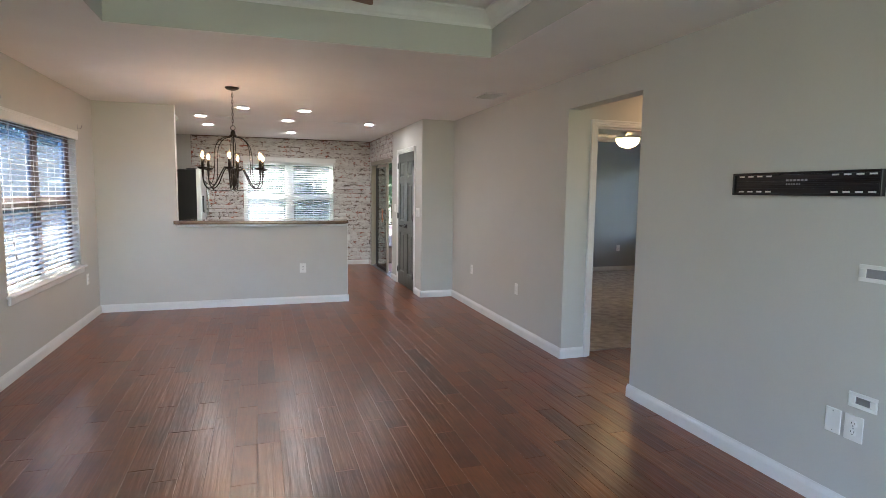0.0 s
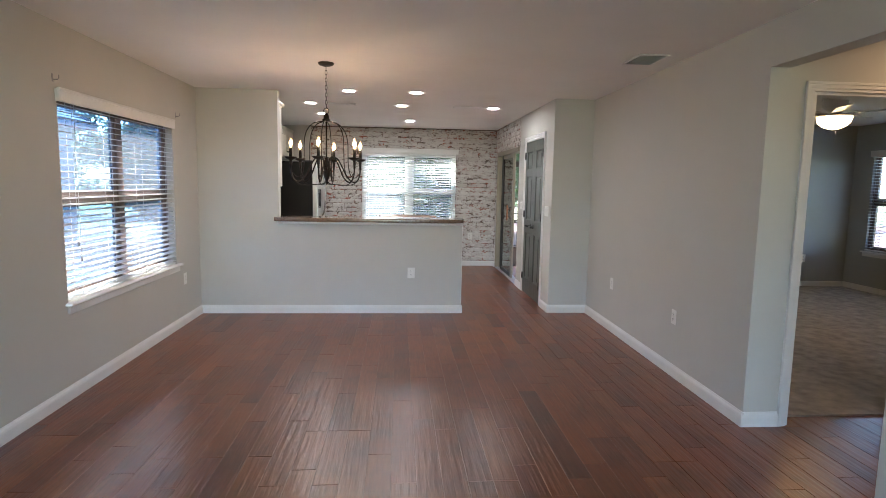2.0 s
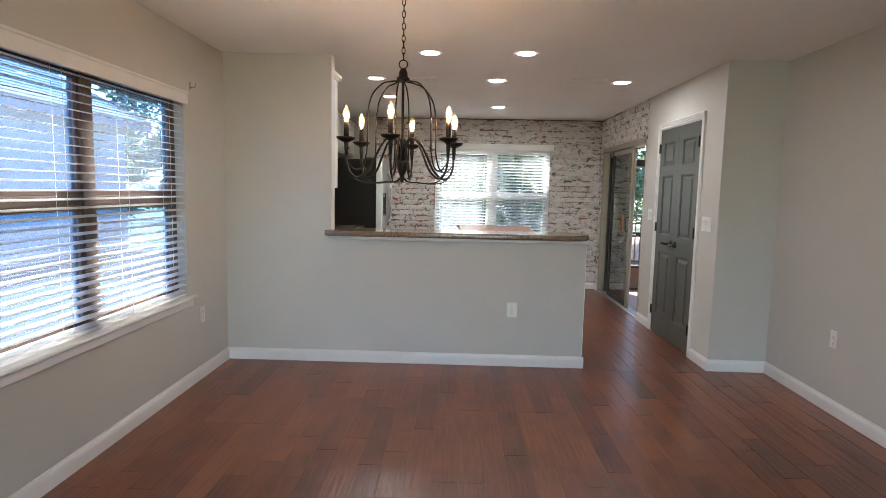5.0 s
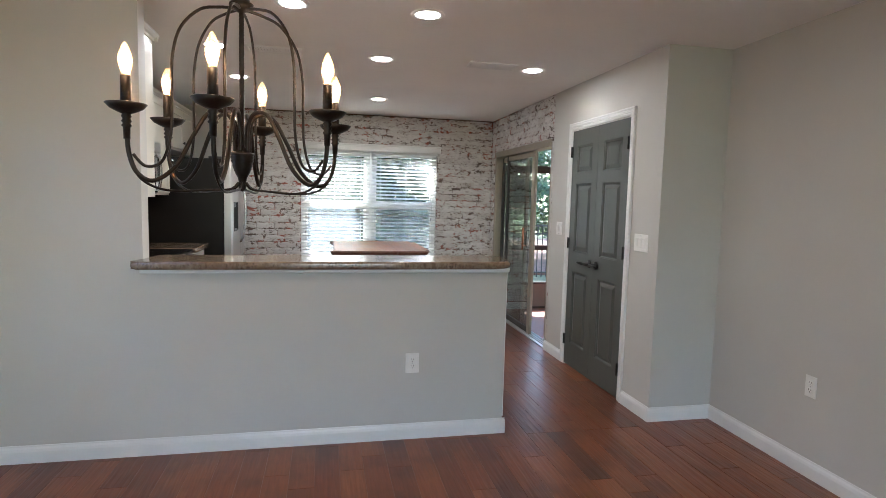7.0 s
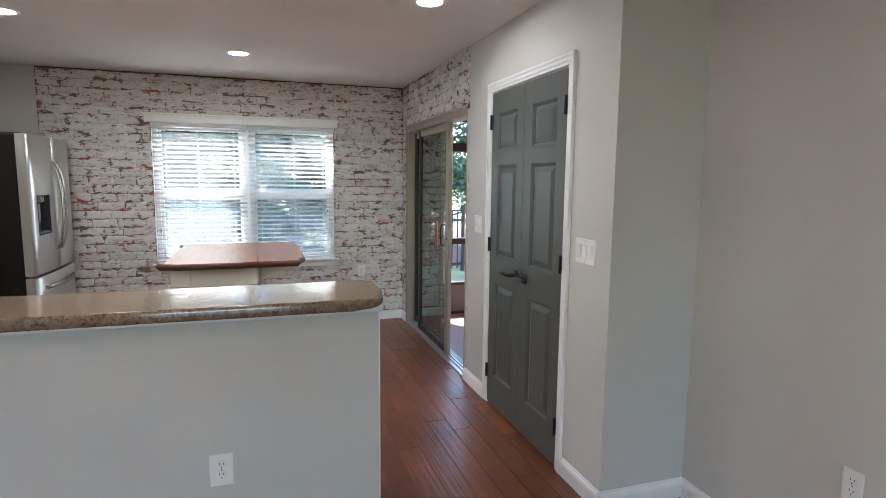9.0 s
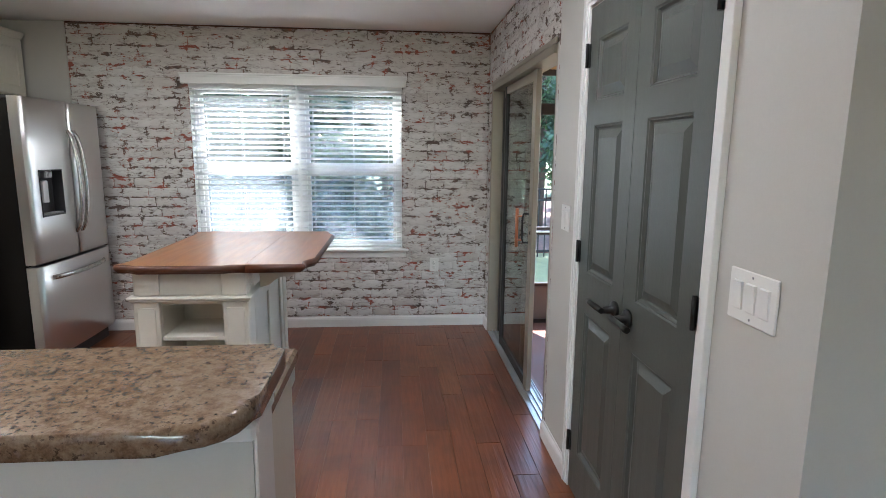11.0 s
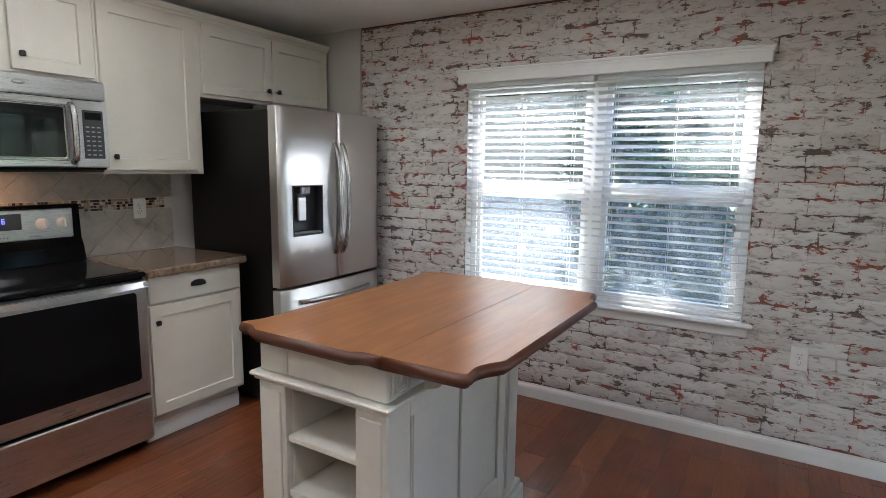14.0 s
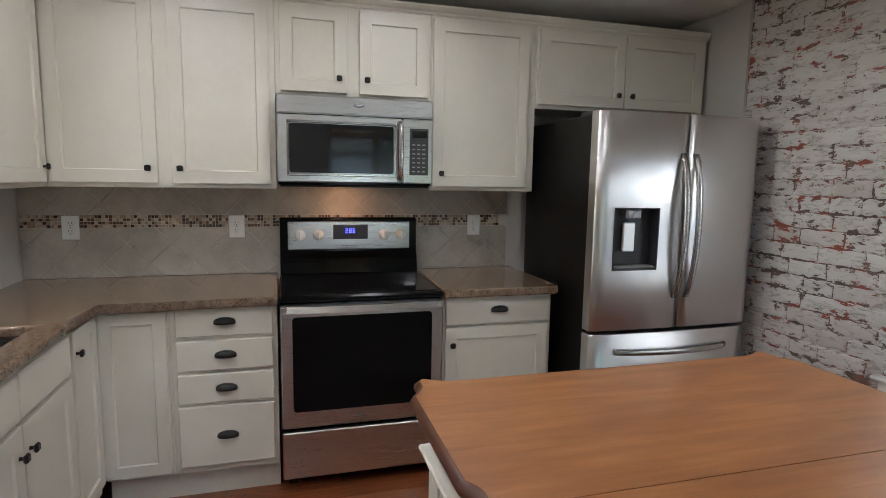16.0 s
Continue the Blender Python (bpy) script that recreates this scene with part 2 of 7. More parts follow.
slat_through.inputs[0].default_value = (0.86, 0.86, 0.85, 1)
slat_mix.inputs[0].default_value = 0.50
SK.new(SN["Principled BSDF"].outputs[0], slat_mix.inputs[1]), SK.new(slat_through.outputs[0], slat_mix.inputs[2])
SK.new(slat_mix.outputs[0], SN["Material Output"].inputs[0])
VINYL = surface("window_vinyl", (0.78, 0.78, 0.76), 0.40, var=0.03, bump=0.0)
BROWNFRAME = surface("brown_window_frame", (0.13, 0.088, 0.068), 0.45, 0.2, var=0.15, bump=0.02)
CHAMP = surface("champagne_aluminium", (0.36, 0.315, 0.25), 0.42, 0.55, var=0.06, bump=0.02)
SEAL = surface("dark_seal", (0.030, 0.028, 0.026), 0.55, var=0.15)
TRACK = surface("aluminium_track", (0.55, 0.57, 0.60), 0.35, 0.9, var=0.08)
COPPER = surface("warm_wood_handle", (0.42, 0.14, 0.06), 0.38, var=0.2, scale=30)
# tints dim the view outside; the bluer one stands in for shaded daylight
GLASS = pane_glass("window_glass", (0.76, 0.79, 0.83), haze=0.022)
DIMGLASS = pane_glass("light_dimming_glass", (0.36, 0.50, 0.66), haze=0.040)
SCREEN, gn, gk, gp = nodes("insect_screen")
gp.inputs["Base Color"].default_value = (0.22, 0.245, 0.27, 1)
gp.inputs["Roughness"].default_value = 0.8
screen_clear, screen_thin, screen_a, screen_b = gn.new("ShaderNodeBsdfTransparent"), gn.new("ShaderNodeBsdfTranslucent"), gn.new("ShaderNodeMixShader"), gn.new("ShaderNodeMixShader")
screen_thin.inputs[0].default_value = (0.22, 0.245, 0.27, 1)
screen_a.inputs[0].default_value, screen_b.inputs[0].default_value = 0.5, 0.52
gk.new(gp.outputs[0], screen_a.inputs[1]), gk.new(screen_thin.outputs[0], screen_a.inputs[2])
gk.new(screen_a.outputs[0], screen_b.inputs[1]), gk.new(screen_clear.outputs[0], screen_b.inputs[2])
gk.new(screen_b.outputs[0], gn["Material Output"].inputs[0])
DOORGLASS = pane_glass("door_glass", (0.66, 0.70, 0.67), 0.10, 0.7)
STEEL = steel("brushed_steel", (0.70, 0.69, 0.68), 0.29, (260, 260, 1))
STEELH = steel("brushed_steel_across", (0.60, 0.595, 0.59), 0.28, (1, 1, 260))
BRIGHTSTEEL = steel("polished_steel", (0.80, 0.79, 0.78), 0.16)
DARKSTEEL = steel("steel_handle", (0.50, 0.49, 0.48), 0.22)
FRIDGESIDE = surface("fridge_side", (0.007, 0.0062, 0.0056), 0.42, var=0.12, scale=5, bump=0.12, bscale=500)
BLACKGLASS = surface("black_glass", (0.008, 0.008, 0.009), 0.05, var=0.1, bump=0.0)
OVENGLASS = surface("oven_glass", (0.006, 0.006, 0.007), 0.06, var=0.1, bump=0.0)

BLACKENAMEL = surface("black_enamel", (0.003, 0.003, 0.003), 0.13, var=0.1, bump=0.0)
FRIDGESIDE.node_tree.nodes["Principled BSDF"].inputs["Specular IOR Level"].default_value = 0.28
for dull in (OVENGLASS, BLACKENAMEL):
    dull.node_tree.nodes["Principled BSDF"].inputs["Specular IOR Level"].default_value = 0.12
DARKPLASTIC = surface("dark_plastic", (0.035, 0.035, 0.038), 0.35, var=0.1)
GREYPLASTIC = surface("grey_plastic", (0.30, 0.30, 0.31), 0.3, 0.3, var=0.1)
WOODFLOOR = wood_floor()
FLOORBASE = surface("floor_joint", (0.115, 0.040, 0.020), 0.6, var=0.2, kind="Position")
BRICKBASE = brick_paint("brick_joint", True)
BRICK = brick_paint("whitewashed_brick")
GRANITE = granite()
ISLEWOOD = table_wood()
ISLEEDGE = surface("island_edge_wood", (0.095, 0.029, 0.012), 0.36, var=0.25, scale=8, fine=60, bump=0.02, bscale=60)
TILE = surface("travertine_tile", (0.43, 0.385, 0.325), 0.32, var=0.16, scale=7, fine=50, bump=0.12, bscale=90, kind="Position")
GROUT = surface("grout", (0.58, 0.54, 0.475), 0.8, var=0.08, kind="Position")
BULB = glow("filament_glow", (1.0, 0.62, 0.33), 60.0)
BULBGLASS, bn, bk, bp = nodes("lit_bulb_glass")
# amber base colour imitates the warm glow; the glass itself is clear
bp.inputs["Base Color"].default_value = (0.5, 0.33, 0.17, 1)
bp.inputs["Emission Color"].default_value = (1.0, 0.66, 0.34, 1)
bp.inputs["Emission Strength"].default_value = 0.058
bulb_clear, bulb_mix = bn.new("ShaderNodeBsdfTransparent"), bn.new("ShaderNodeMixShader")
bulb_mix.inputs[0].default_value = 0.6
bk.new(bp.outputs[0], bulb_mix.inputs[1]), bk.new(bulb_clear.outputs[0], bulb_mix.inputs[2])
bk.new(bulb_mix.outputs[0], bn["Material Output"].inputs[0])
CANGLOW = glow("recessed_lamp_glow", (1.0, 0.96, 0.90), 13.0)
BOWL = glow("fan_bowl_glow", (1.0, 0.66, 0.30), 1.8)
CLOCK = glow("clock_digits", (0.02, 0.06, 1.0), 0.14)
GRASS = surface("grass", (0.125, 0.140, 0.060), 0.9, var=0.45, scale=2.0, fine=60, bump=1.0, bscale=60, kind="Position")
MULCH = surface("mulch", (0.11, 0.055, 0.04), 0.95, var=0.4, scale=6, fine=50, bump=0.8, bscale=50, kind="Position")
CONCRETE = surface("porch_concrete", (0.50, 0.465, 0.43), 0.75, var=0.14, scale=3, fine=60, bump=0.2, kind="Position")
PORCHFRAME = surface("bronze_screen_frame", (0.035, 0.026, 0.022), 0.45, 0.3, var=0.2)
KICK = surface("kick_plate", (0.15, 0.125, 0.105), 0.55, var=0.12)
SOFFIT = surface("porch_ceiling", (0.62, 0.44, 0.26), 0.6, var=0.1, kind="Position")
# dark base colour stands in for shade on the ground between the houses
SHADEGRAVEL = surface("gravel", (0.045, 0.044, 0.043), 0.95, var=0.45, scale=9, fine=45, bump=1.0, bscale=45, kind="Position")
RUG = surface("porch_rug", (0.42, 0.37, 0.33), 0.95, var=0.3, scale=14, fine=90, bump=0.8, bscale=120)
RUGEDGE = surface("rug_stripe", (0.12, 0.09, 0.08), 0.95, var=0.3)
SIDING = surface("pale_siding", (0.48, 0.485, 0.475), 0.6, var=0.05, kind="Position")
ROOF = surface("roof_shingles", (0.085, 0.082, 0.085), 0.85, var=0.35, scale=5, fine=40, bump=0.6, bscale=40, kind="Position")
FENCEIRON = surface("black_fence_iron", (0.02, 0.02, 0.021), 0.45, 0.4, var=0.15)
BARK = surface("bark", (0.10, 0.07, 0.05), 0.9, var=0.35, scale=8, bump=0.9, bscale=30)
LEAF = leaf_mat("leaves", (0.022, 0.042, 0.020), (0.055, 0.090, 0.036))
FANWOOD = surface("fan_blade_wood", (0.20, 0.085, 0.04), 0.42, var=0.25, scale=6, stretch=(1, 10, 1))
TAN = surface("tan_mosaic", (0.42, 0.31, 0.21), 0.25, var=0.2)
MOSAIC = [TAN, surface("brown_mosaic", (0.14, 0.075, 0.045), 0.2, var=0.2), surface("dark_mosaic", (0.05, 0.032, 0.025), 0.15, var=0.2), surface("cream_mosaic", (0.55, 0.47, 0.36), 0.25, var=0.15)]


# ---- mesh tools ----
def box(bm, x0, x1, y0, y1, z0, z1, ch=0.0):
    """A box; ch rounds all its edges off by that much."""
    if ch <= 0:
        v = [bm.verts.new((x, y, z)) for x in (x0, x1) for y in (y0, y1) for z in (z0, z1)]
        for f in ((0, 1, 3, 2), (4, 6, 7, 5), (0, 4, 5, 1), (2, 3, 7, 6), (0, 2, 6, 4), (1, 5, 7, 3)):
            bm.faces.new([v[i] for i in f])
        return
    ch = min(ch, (x1 - x0) * 0.45, (y1 - y0) * 0.45, (z1 - z0) * 0.45)
    lo, hi = (x0, y0, z0), (x1, y1, z1)
    vs = {}
    for c in ((a, b, d) for a in (0, 1) for b in (0, 1) for d in (0, 1)):
        for ax in range(3):
            q = [(hi[i] if c[i] else lo[i]) if i == ax else ((hi[i] - ch) if c[i] else (lo[i] + ch)) for i in range(3)]
            vs[c, ax] = bm.verts.new(q)
    fs = []
    for ax in range(3):
        o = [i for i in range(3) if i != ax]
        for s in (0, 1):
            ring = []
            for u, w in ((0, 0), (1, 0), (1, 1), (0, 1)):
                c = [0, 0, 0]
                c[ax], c[o[0]], c[o[1]] = s, u, w
                ring.append(vs[tuple(c), ax])
            fs.append(ring)
        for u in (0, 1):
            for w in (0, 1):
                ca, cb = [0, 0, 0], [0, 0, 0]
                ca[o[0]], ca[o[1]], ca[ax] = u, w, 0
                cb[o[0]], cb[o[1]], cb[ax] = u, w, 1
                fs.append([vs[tuple(ca), o[0]], vs[tuple(cb), o[0]], vs[tuple(cb), o[1]], vs[tuple(ca), o[1]]])
    for c in ((a, b, d) for a in (0, 1) for b in (0, 1) for d in (0, 1)):
        fs.append([vs[c, 0], vs[c, 1], vs[c, 2]])
    made = [bm.faces.new(f) for f in fs]
    bmesh.ops.recalc_face_normals(bm, faces=made)


def B(*args):
    bm = bmesh.new()
    box(bm, *args)
    return bm


def tube(bm, pts, r, sides=10, cap=True):
    """A round bar along pts; r is one radius or one for each point."""
    pts = [Vector(p) for p in pts]
    rs = r if isinstance(r, (list, tuple)) else [r] * len(pts)
    rings, nrm = [], None
    for i, p in enumerate(pts):
        t = (pts[min(i + 1, len(pts) - 1)] - pts[max(i - 1, 0)]).normalized()
        if nrm is None:
            nrm = t.orthogonal().normalized()
        nrm = (nrm - t * nrm.dot(t))
        nrm = nrm.normalized() if nrm.length > 1e-6 else t.orthogonal().normalized()
        bi = t.cross(nrm)
        rings.append([bm.verts.new(p + rs[i] * (math.cos(a) * nrm + math.sin(a) * bi)) for a in (2 * math.pi * k / sides for k in range(sides))])
    for a, b in zip(rings, rings[1:]):
        for k in range(sides):
            bm.faces.new((a[k], a[(k + 1) % sides], b[(k + 1) % sides], b[k])).smooth = True
    if cap:
        bm.faces.new(rings[0][::-1]), bm.faces.new(rings[-1])


def lathe(bm, prof, sides=24, at=(0, 0, 0), m=None):
    """Turns the profile (radius, height) round the z axis."""
    rings = []
    for r, z in prof:
        rings.append([bm.verts.new((at[0] + r * math.cos(a), at[1] + r * math.sin(a), at[2] + z)) for a in (2 * math.pi * k / sides for k in range(sides))])
    fs = []
    for a, b in zip(rings, rings[1:]):
        for k in range(sides):
            f = bm.faces.new((a[k], a[(k + 1) % sides], b[(k + 1) % sides], b[k]))
            f.smooth = True
            fs.append(f)
    fs += [bm.faces.new(rings[0][::-1]), bm.faces.new(rings[-1])]
    if m is not None:
        bmesh.ops.transform(bm, matrix=m, verts=[v for r in rings for v in r])


def prism(bm, poly, z0, z1):
    a = [bm.verts.new((x, y, z0)) for x, y in poly]
    b = [bm.verts.new((x, y, z1)) for x, y in poly]
    bm.faces.new(a[::-1]), bm.faces.new(b)
    for i in range(len(poly)):
        j = (i + 1) % len(poly)
        bm.faces.new((a[i], a[j], b[j], b[i]))


def sweep(bm, prof, p0, p1, out):
    """A straight moulding from p0 to p1: prof holds (distance along out, height)."""
    p0, p1, out = Vector(p0), Vector(p1), Vector(out)
    r0 = [bm.verts.new(p0 + out * d + Vector((0, 0, h))) for d, h in prof]
    r1 = [bm.verts.new(p1 + out * d + Vector((0, 0, h))) for d, h in prof]
    k = len(prof)
    fs = [bm.faces.new((r0[i], r0[(i + 1) % k], r1[(i + 1) % k], r1[i])) for i in range(k)]
    fs += [bm.faces.new(r0[::-1]), bm.faces.new(r1)]
    bmesh.ops.recalc_face_normals(bm, faces=fs)


def mesh_of(name, bm, material):
    me = bpy.data.meshes.new(name)
    bm.normal_update()
    bm.to_mesh(me)
    bm.free()
    me.materials.append(material)
    return me


def part(name, bm, material, parent, label=""):
    o = new(name, mesh_of(name, bm, material))
    o.parent = parent
    if label:
        o["label"] = label
    return o


def thing(name, m, label, category, group=""):
    e = new(name)
    e.empty_display_size = 0.1
    e.matrix_world = m if isinstance(m, Matrix) else pose(*m)
    return tagged(e, label, category, group)


def setting(name, bm, material, label, category):
    return tagged(new(name, mesh_of(name, bm, material)), label, category, kind="structure")


def bevel(o, w=0.003, seg=2):
    b = o.modifiers.new("bevel", "BEVEL")
    b.width, b.segments, b.limit_method = w, seg, "ANGLE"
    return o

# ---- large structure ----
XL, XR, YB, YK, ZC = -1.78, 2.51, -2.3, 11.13, 2.43


def wall_boxes(bm, along, a0, a1, c0, c1, z0, z1, holes=()):
    """A straight wall along x or y from a0 to a1, c0 to c1 thick, with rectangular holes (a, a, z, z)."""
    def put(p, q, zl, zh):
        if q - p > 1e-4 and zh - zl > 1e-4:
            box(bm, *((p, q, c0, c1) if along == "x" else (c0, c1, p, q)), zl, zh)
    at = a0
    for ha, hb, hz0, hz1 in sorted(holes):
        put(at, ha, z0, z1)
        put(ha, hb, z0, hz0)
        put(ha, hb, hz1, z1)
        at = hb
    put(at, a1, z0, z1)


def wall(name, along, a0, a1, c0, c1, material=WALL, holes=(), z0=-0.1, z1=ZC, label="greige painted drywall wall"):
    bm = bmesh.new()
    wall_boxes(bm, along, a0, a1, c0, c1, z0, z1, holes)
    return setting(name, bm, material, label, "wall")


wall("wall_west", "y", YB, YK + 0.15, XL - 0.15, XL, holes=[(4.89, 6.70, 0.63, 2.00)], label="greige painted wall with a wide window")
wall("wall_east", "y", YB, 7.37, XR, XR + 0.12, holes=[(3.30, 4.27, -0.1, 2.165)], label="greige painted wall with an open passage")
for v in bpy.data.objects["wall_east"].data.vertices:
    v.co.x += 0.055 * max(0.0, v.co.y - 4.27) / 3.10
wall("wall_rear", "x", XL, XR, YB - 0.12, YB, holes=[(-1.3, 1.9, 0.3, 2.3)], label="greige painted rear wall")
wall("wall_dining", "x", XL, -0.93, 7.35, 7.46, label="greige painted wall beside the raised bar")
wall("half_wall", "x", -0.93, 1.09, 7.35, 7.46, z1=1.005, label="greige painted half wall under the bar top")
wall("wall_pantry_return", "x", 2.11, XR + 0.12, 7.37, 7.49, label="greige painted wall return beside the pantry")
wall("wall_pantry", "y", 7.49, 9.13, 2.11, 2.23, holes=[(7.765, 8.705, -0.1, 2.045)], label="greige painted wall with the pantry doors")
wall_slider = wall("wall_slider", "y", 9.13, YK, 2.11, 2.23, holes=[(9.17, 10.94, -0.1, 2.00)], label="brick papered wall around the sliding glass door")
wall_kitchen = wall("wall_kitchen", "x", XL, 2.23, YK, YK + 0.15, holes=[(-0.27, 1.39, 0.66, 2.00)], label="whitewashed brick wall with a wide window")
setting("wall_corner_strip", B(-1.30, -1.15, YK - 0.018, YK, 0.0, ZC), WALL, "narrow greige painted wall strip beside the brick", "wall")
wall("wall_bedroom_south", "x", XR + 0.12, 7.32, 4.27, 4.40, holes=[(2.79, 3.60, -0.1, 2.035)], label="greige painted hall wall with a cased doorway")
wall("wall_hall_south", "x", XR + 0.12, 5.1, 3.18, 3.30, label="greige painted hall wall")
wall("wall_hall_end", "y", 3.30, 4.27, 5.0, 5.1, label="greige painted hall end wall")
wall("wall_bedroom_north", "x", 2.63, 7.32, 9.10, 9.20, BEDWALL, label="slate grey bedroom wall")
wall("wall_bedroom_east", "y", 4.40, 9.10, 7.20, 7.32, BEDWALL, holes=[(6.95, 8.75, 0.60, 2.03)], label="slate grey bedroom wall with a window")
wall("wall_bedroom_west", "y", 4.402, 9.10, 2.632, 2.72, BEDWALL, label="slate grey bedroom wall")
wall("pantry_back", "x", 2.23, 2.63, 8.98, 9.10, label="plain pantry side wall")
wall("wall_bedroom_liner", "x", 2.72, 7.20, 4.402, 4.42, BEDWALL, holes=[(2.79, 3.60, -0.1, 2.035)], label="slate grey bedroom wall face")

# ceilings: the main one is open for the tray
TX0, TX1, TY0, TY1, TZ = -0.865, 1.635, 0.35, 3.90, 2.745
bm = bmesh.new()
box(bm, XL - 0.15, 7.32, TY1, 9.20, ZC, ZC + 0.12)
box(bm, XL - 0.15, 2.23, 9.20, YK + 0.15, ZC, ZC + 0.12)
box(bm, XL - 0.15, TX0, YB - 0.12, TY1, ZC, ZC + 0.12)
box(bm, TX1, 5.1, YB - 0.12, TY1, ZC, ZC + 0.12)
box(bm, TX0, TX1, YB - 0.12, TY0, ZC, ZC + 0.12)
box(bm, TX0 - 0.1, TX1 + 0.1, TY0 - 0.1, TY1 + 0.1, TZ, TZ + 0.1)
setting("ceiling", bm, CEIL, "white textured ceiling with a raised tray", "ceiling")
bm = bmesh.new()
box(bm, TX0 - 0.1, TX0 + 0.003, TY0 - 0.1, TY1 + 0.1, ZC + 0.002, TZ)
box(bm, TX1 - 0.003, TX1 + 0.1, TY0 - 0.1, TY1 + 0.1, ZC + 0.002, TZ)
box(bm, TX0 + 0.003, TX1 - 0.003, TY0 - 0.1, TY0 + 0.003, ZC + 0.002, TZ)
box(bm, TX0 + 0.003, TX1 - 0.003, TY1 - 0.003, TY1 + 0.1, ZC + 0.002, TZ)
setting("tray_side", bm, WALL, "greige painted sides of the tray ceiling", "ceiling")
CROWN = [(0, -0.11), (0.012, -0.11), (0.018, -0.095), (0.03, -0.085), (0.05, -0.05), (0.075, -0.03), (0.085, -0.018), (0.095, -0.015), (0.095, 0), (0, 0)]
bm = bmesh.new()
sweep(bm, CROWN, (TX0, TY1, TZ), (TX1, TY1, TZ), (0, -1, 0))
sweep(bm, CROWN, (TX0, TY0, TZ), (TX1, TY0, TZ), (0, 1, 0))
sweep(bm, CROWN, (TX0, TY0, TZ), (TX0, TY1, TZ), (1, 0, 0))
sweep(bm, CROWN, (TX1, TY0, TZ), (TX1, TY1, TZ), (-1, 0, 0))
setting("crown_moulding", bm, TRIM, "white crown moulding round the tray", "trim")

# baseboards
BASE = [(0, 0), (0.017, 0), (0.017, 0.062), (0.013, 0.075), (0.006, 0.084), (0.004, 0.092), (0, 0.092)]
bm = bmesh.new()
for p, q, o in (((XL, YB), (XL, 7.35), (1, 0)), ((XL, 7.35), (1.107, 7.35), (0, -1)), ((1.09, 7.35), (1.09, 7.46), (1, 0)),
                ((XR, YB), (XR, 3.313), (-1, 0)), ((XR, 4.257), (XR + 0.055, 7.37), (-1, 0.0177)), ((XR - 0.017, 4.27), (2.735, 4.27), (0, -1)),
                ((XR, 3.30), (5.0, 3.30), (0, 1)), ((3.66, 4.27), (5.0, 4.27), (0, -1)),
                ((2.093, 7.37), (XR + 0.055, 7.37), (0, -1)), ((2.11, 7.37), (2.11, 7.707), (-1, 0)), ((2.11, 8.763), (2.11, 9.16), (-1, 0)),
                ((-1.15, YK), (2.11, YK), (0, -1)), ((2.11, 10.95), (2.11, YK), (-1, 0)),
                ((2.72, 9.10), (7.20, 9.10), (0, -1)), ((7.20, 4.42), (7.20, 9.10), (-1, 0)), ((2.72, 4.42), (2.72, 9.10), (1, 0))):
    sweep(bm, BASE, (*p, 0), (*q, 0), (*o, 0))
setting("baseboard", bm, TRIM, "white painted baseboard along the walls", "baseboard")

# grounds
setting("floor", B(XL - 0.1, 5.05, YB - 0.1, YK + 0.02, -0.1, -0.004), FLOORBASE, "dark red-brown scraped hardwood plank floor", "floor")
setting("bedroom_carpet", B(2.70, 7.21, 4.395, 9.11, -0.05, 0.012), CARPET, "grey-beige bedroom carpet", "carpet")
GZ = -0.18
bm = bmesh.new()
box(bm, -900, 900, -900, 900, GZ - 0.3, GZ)
setting("ground", bm, GRASS, "sunlit mown lawn around the house", "ground")


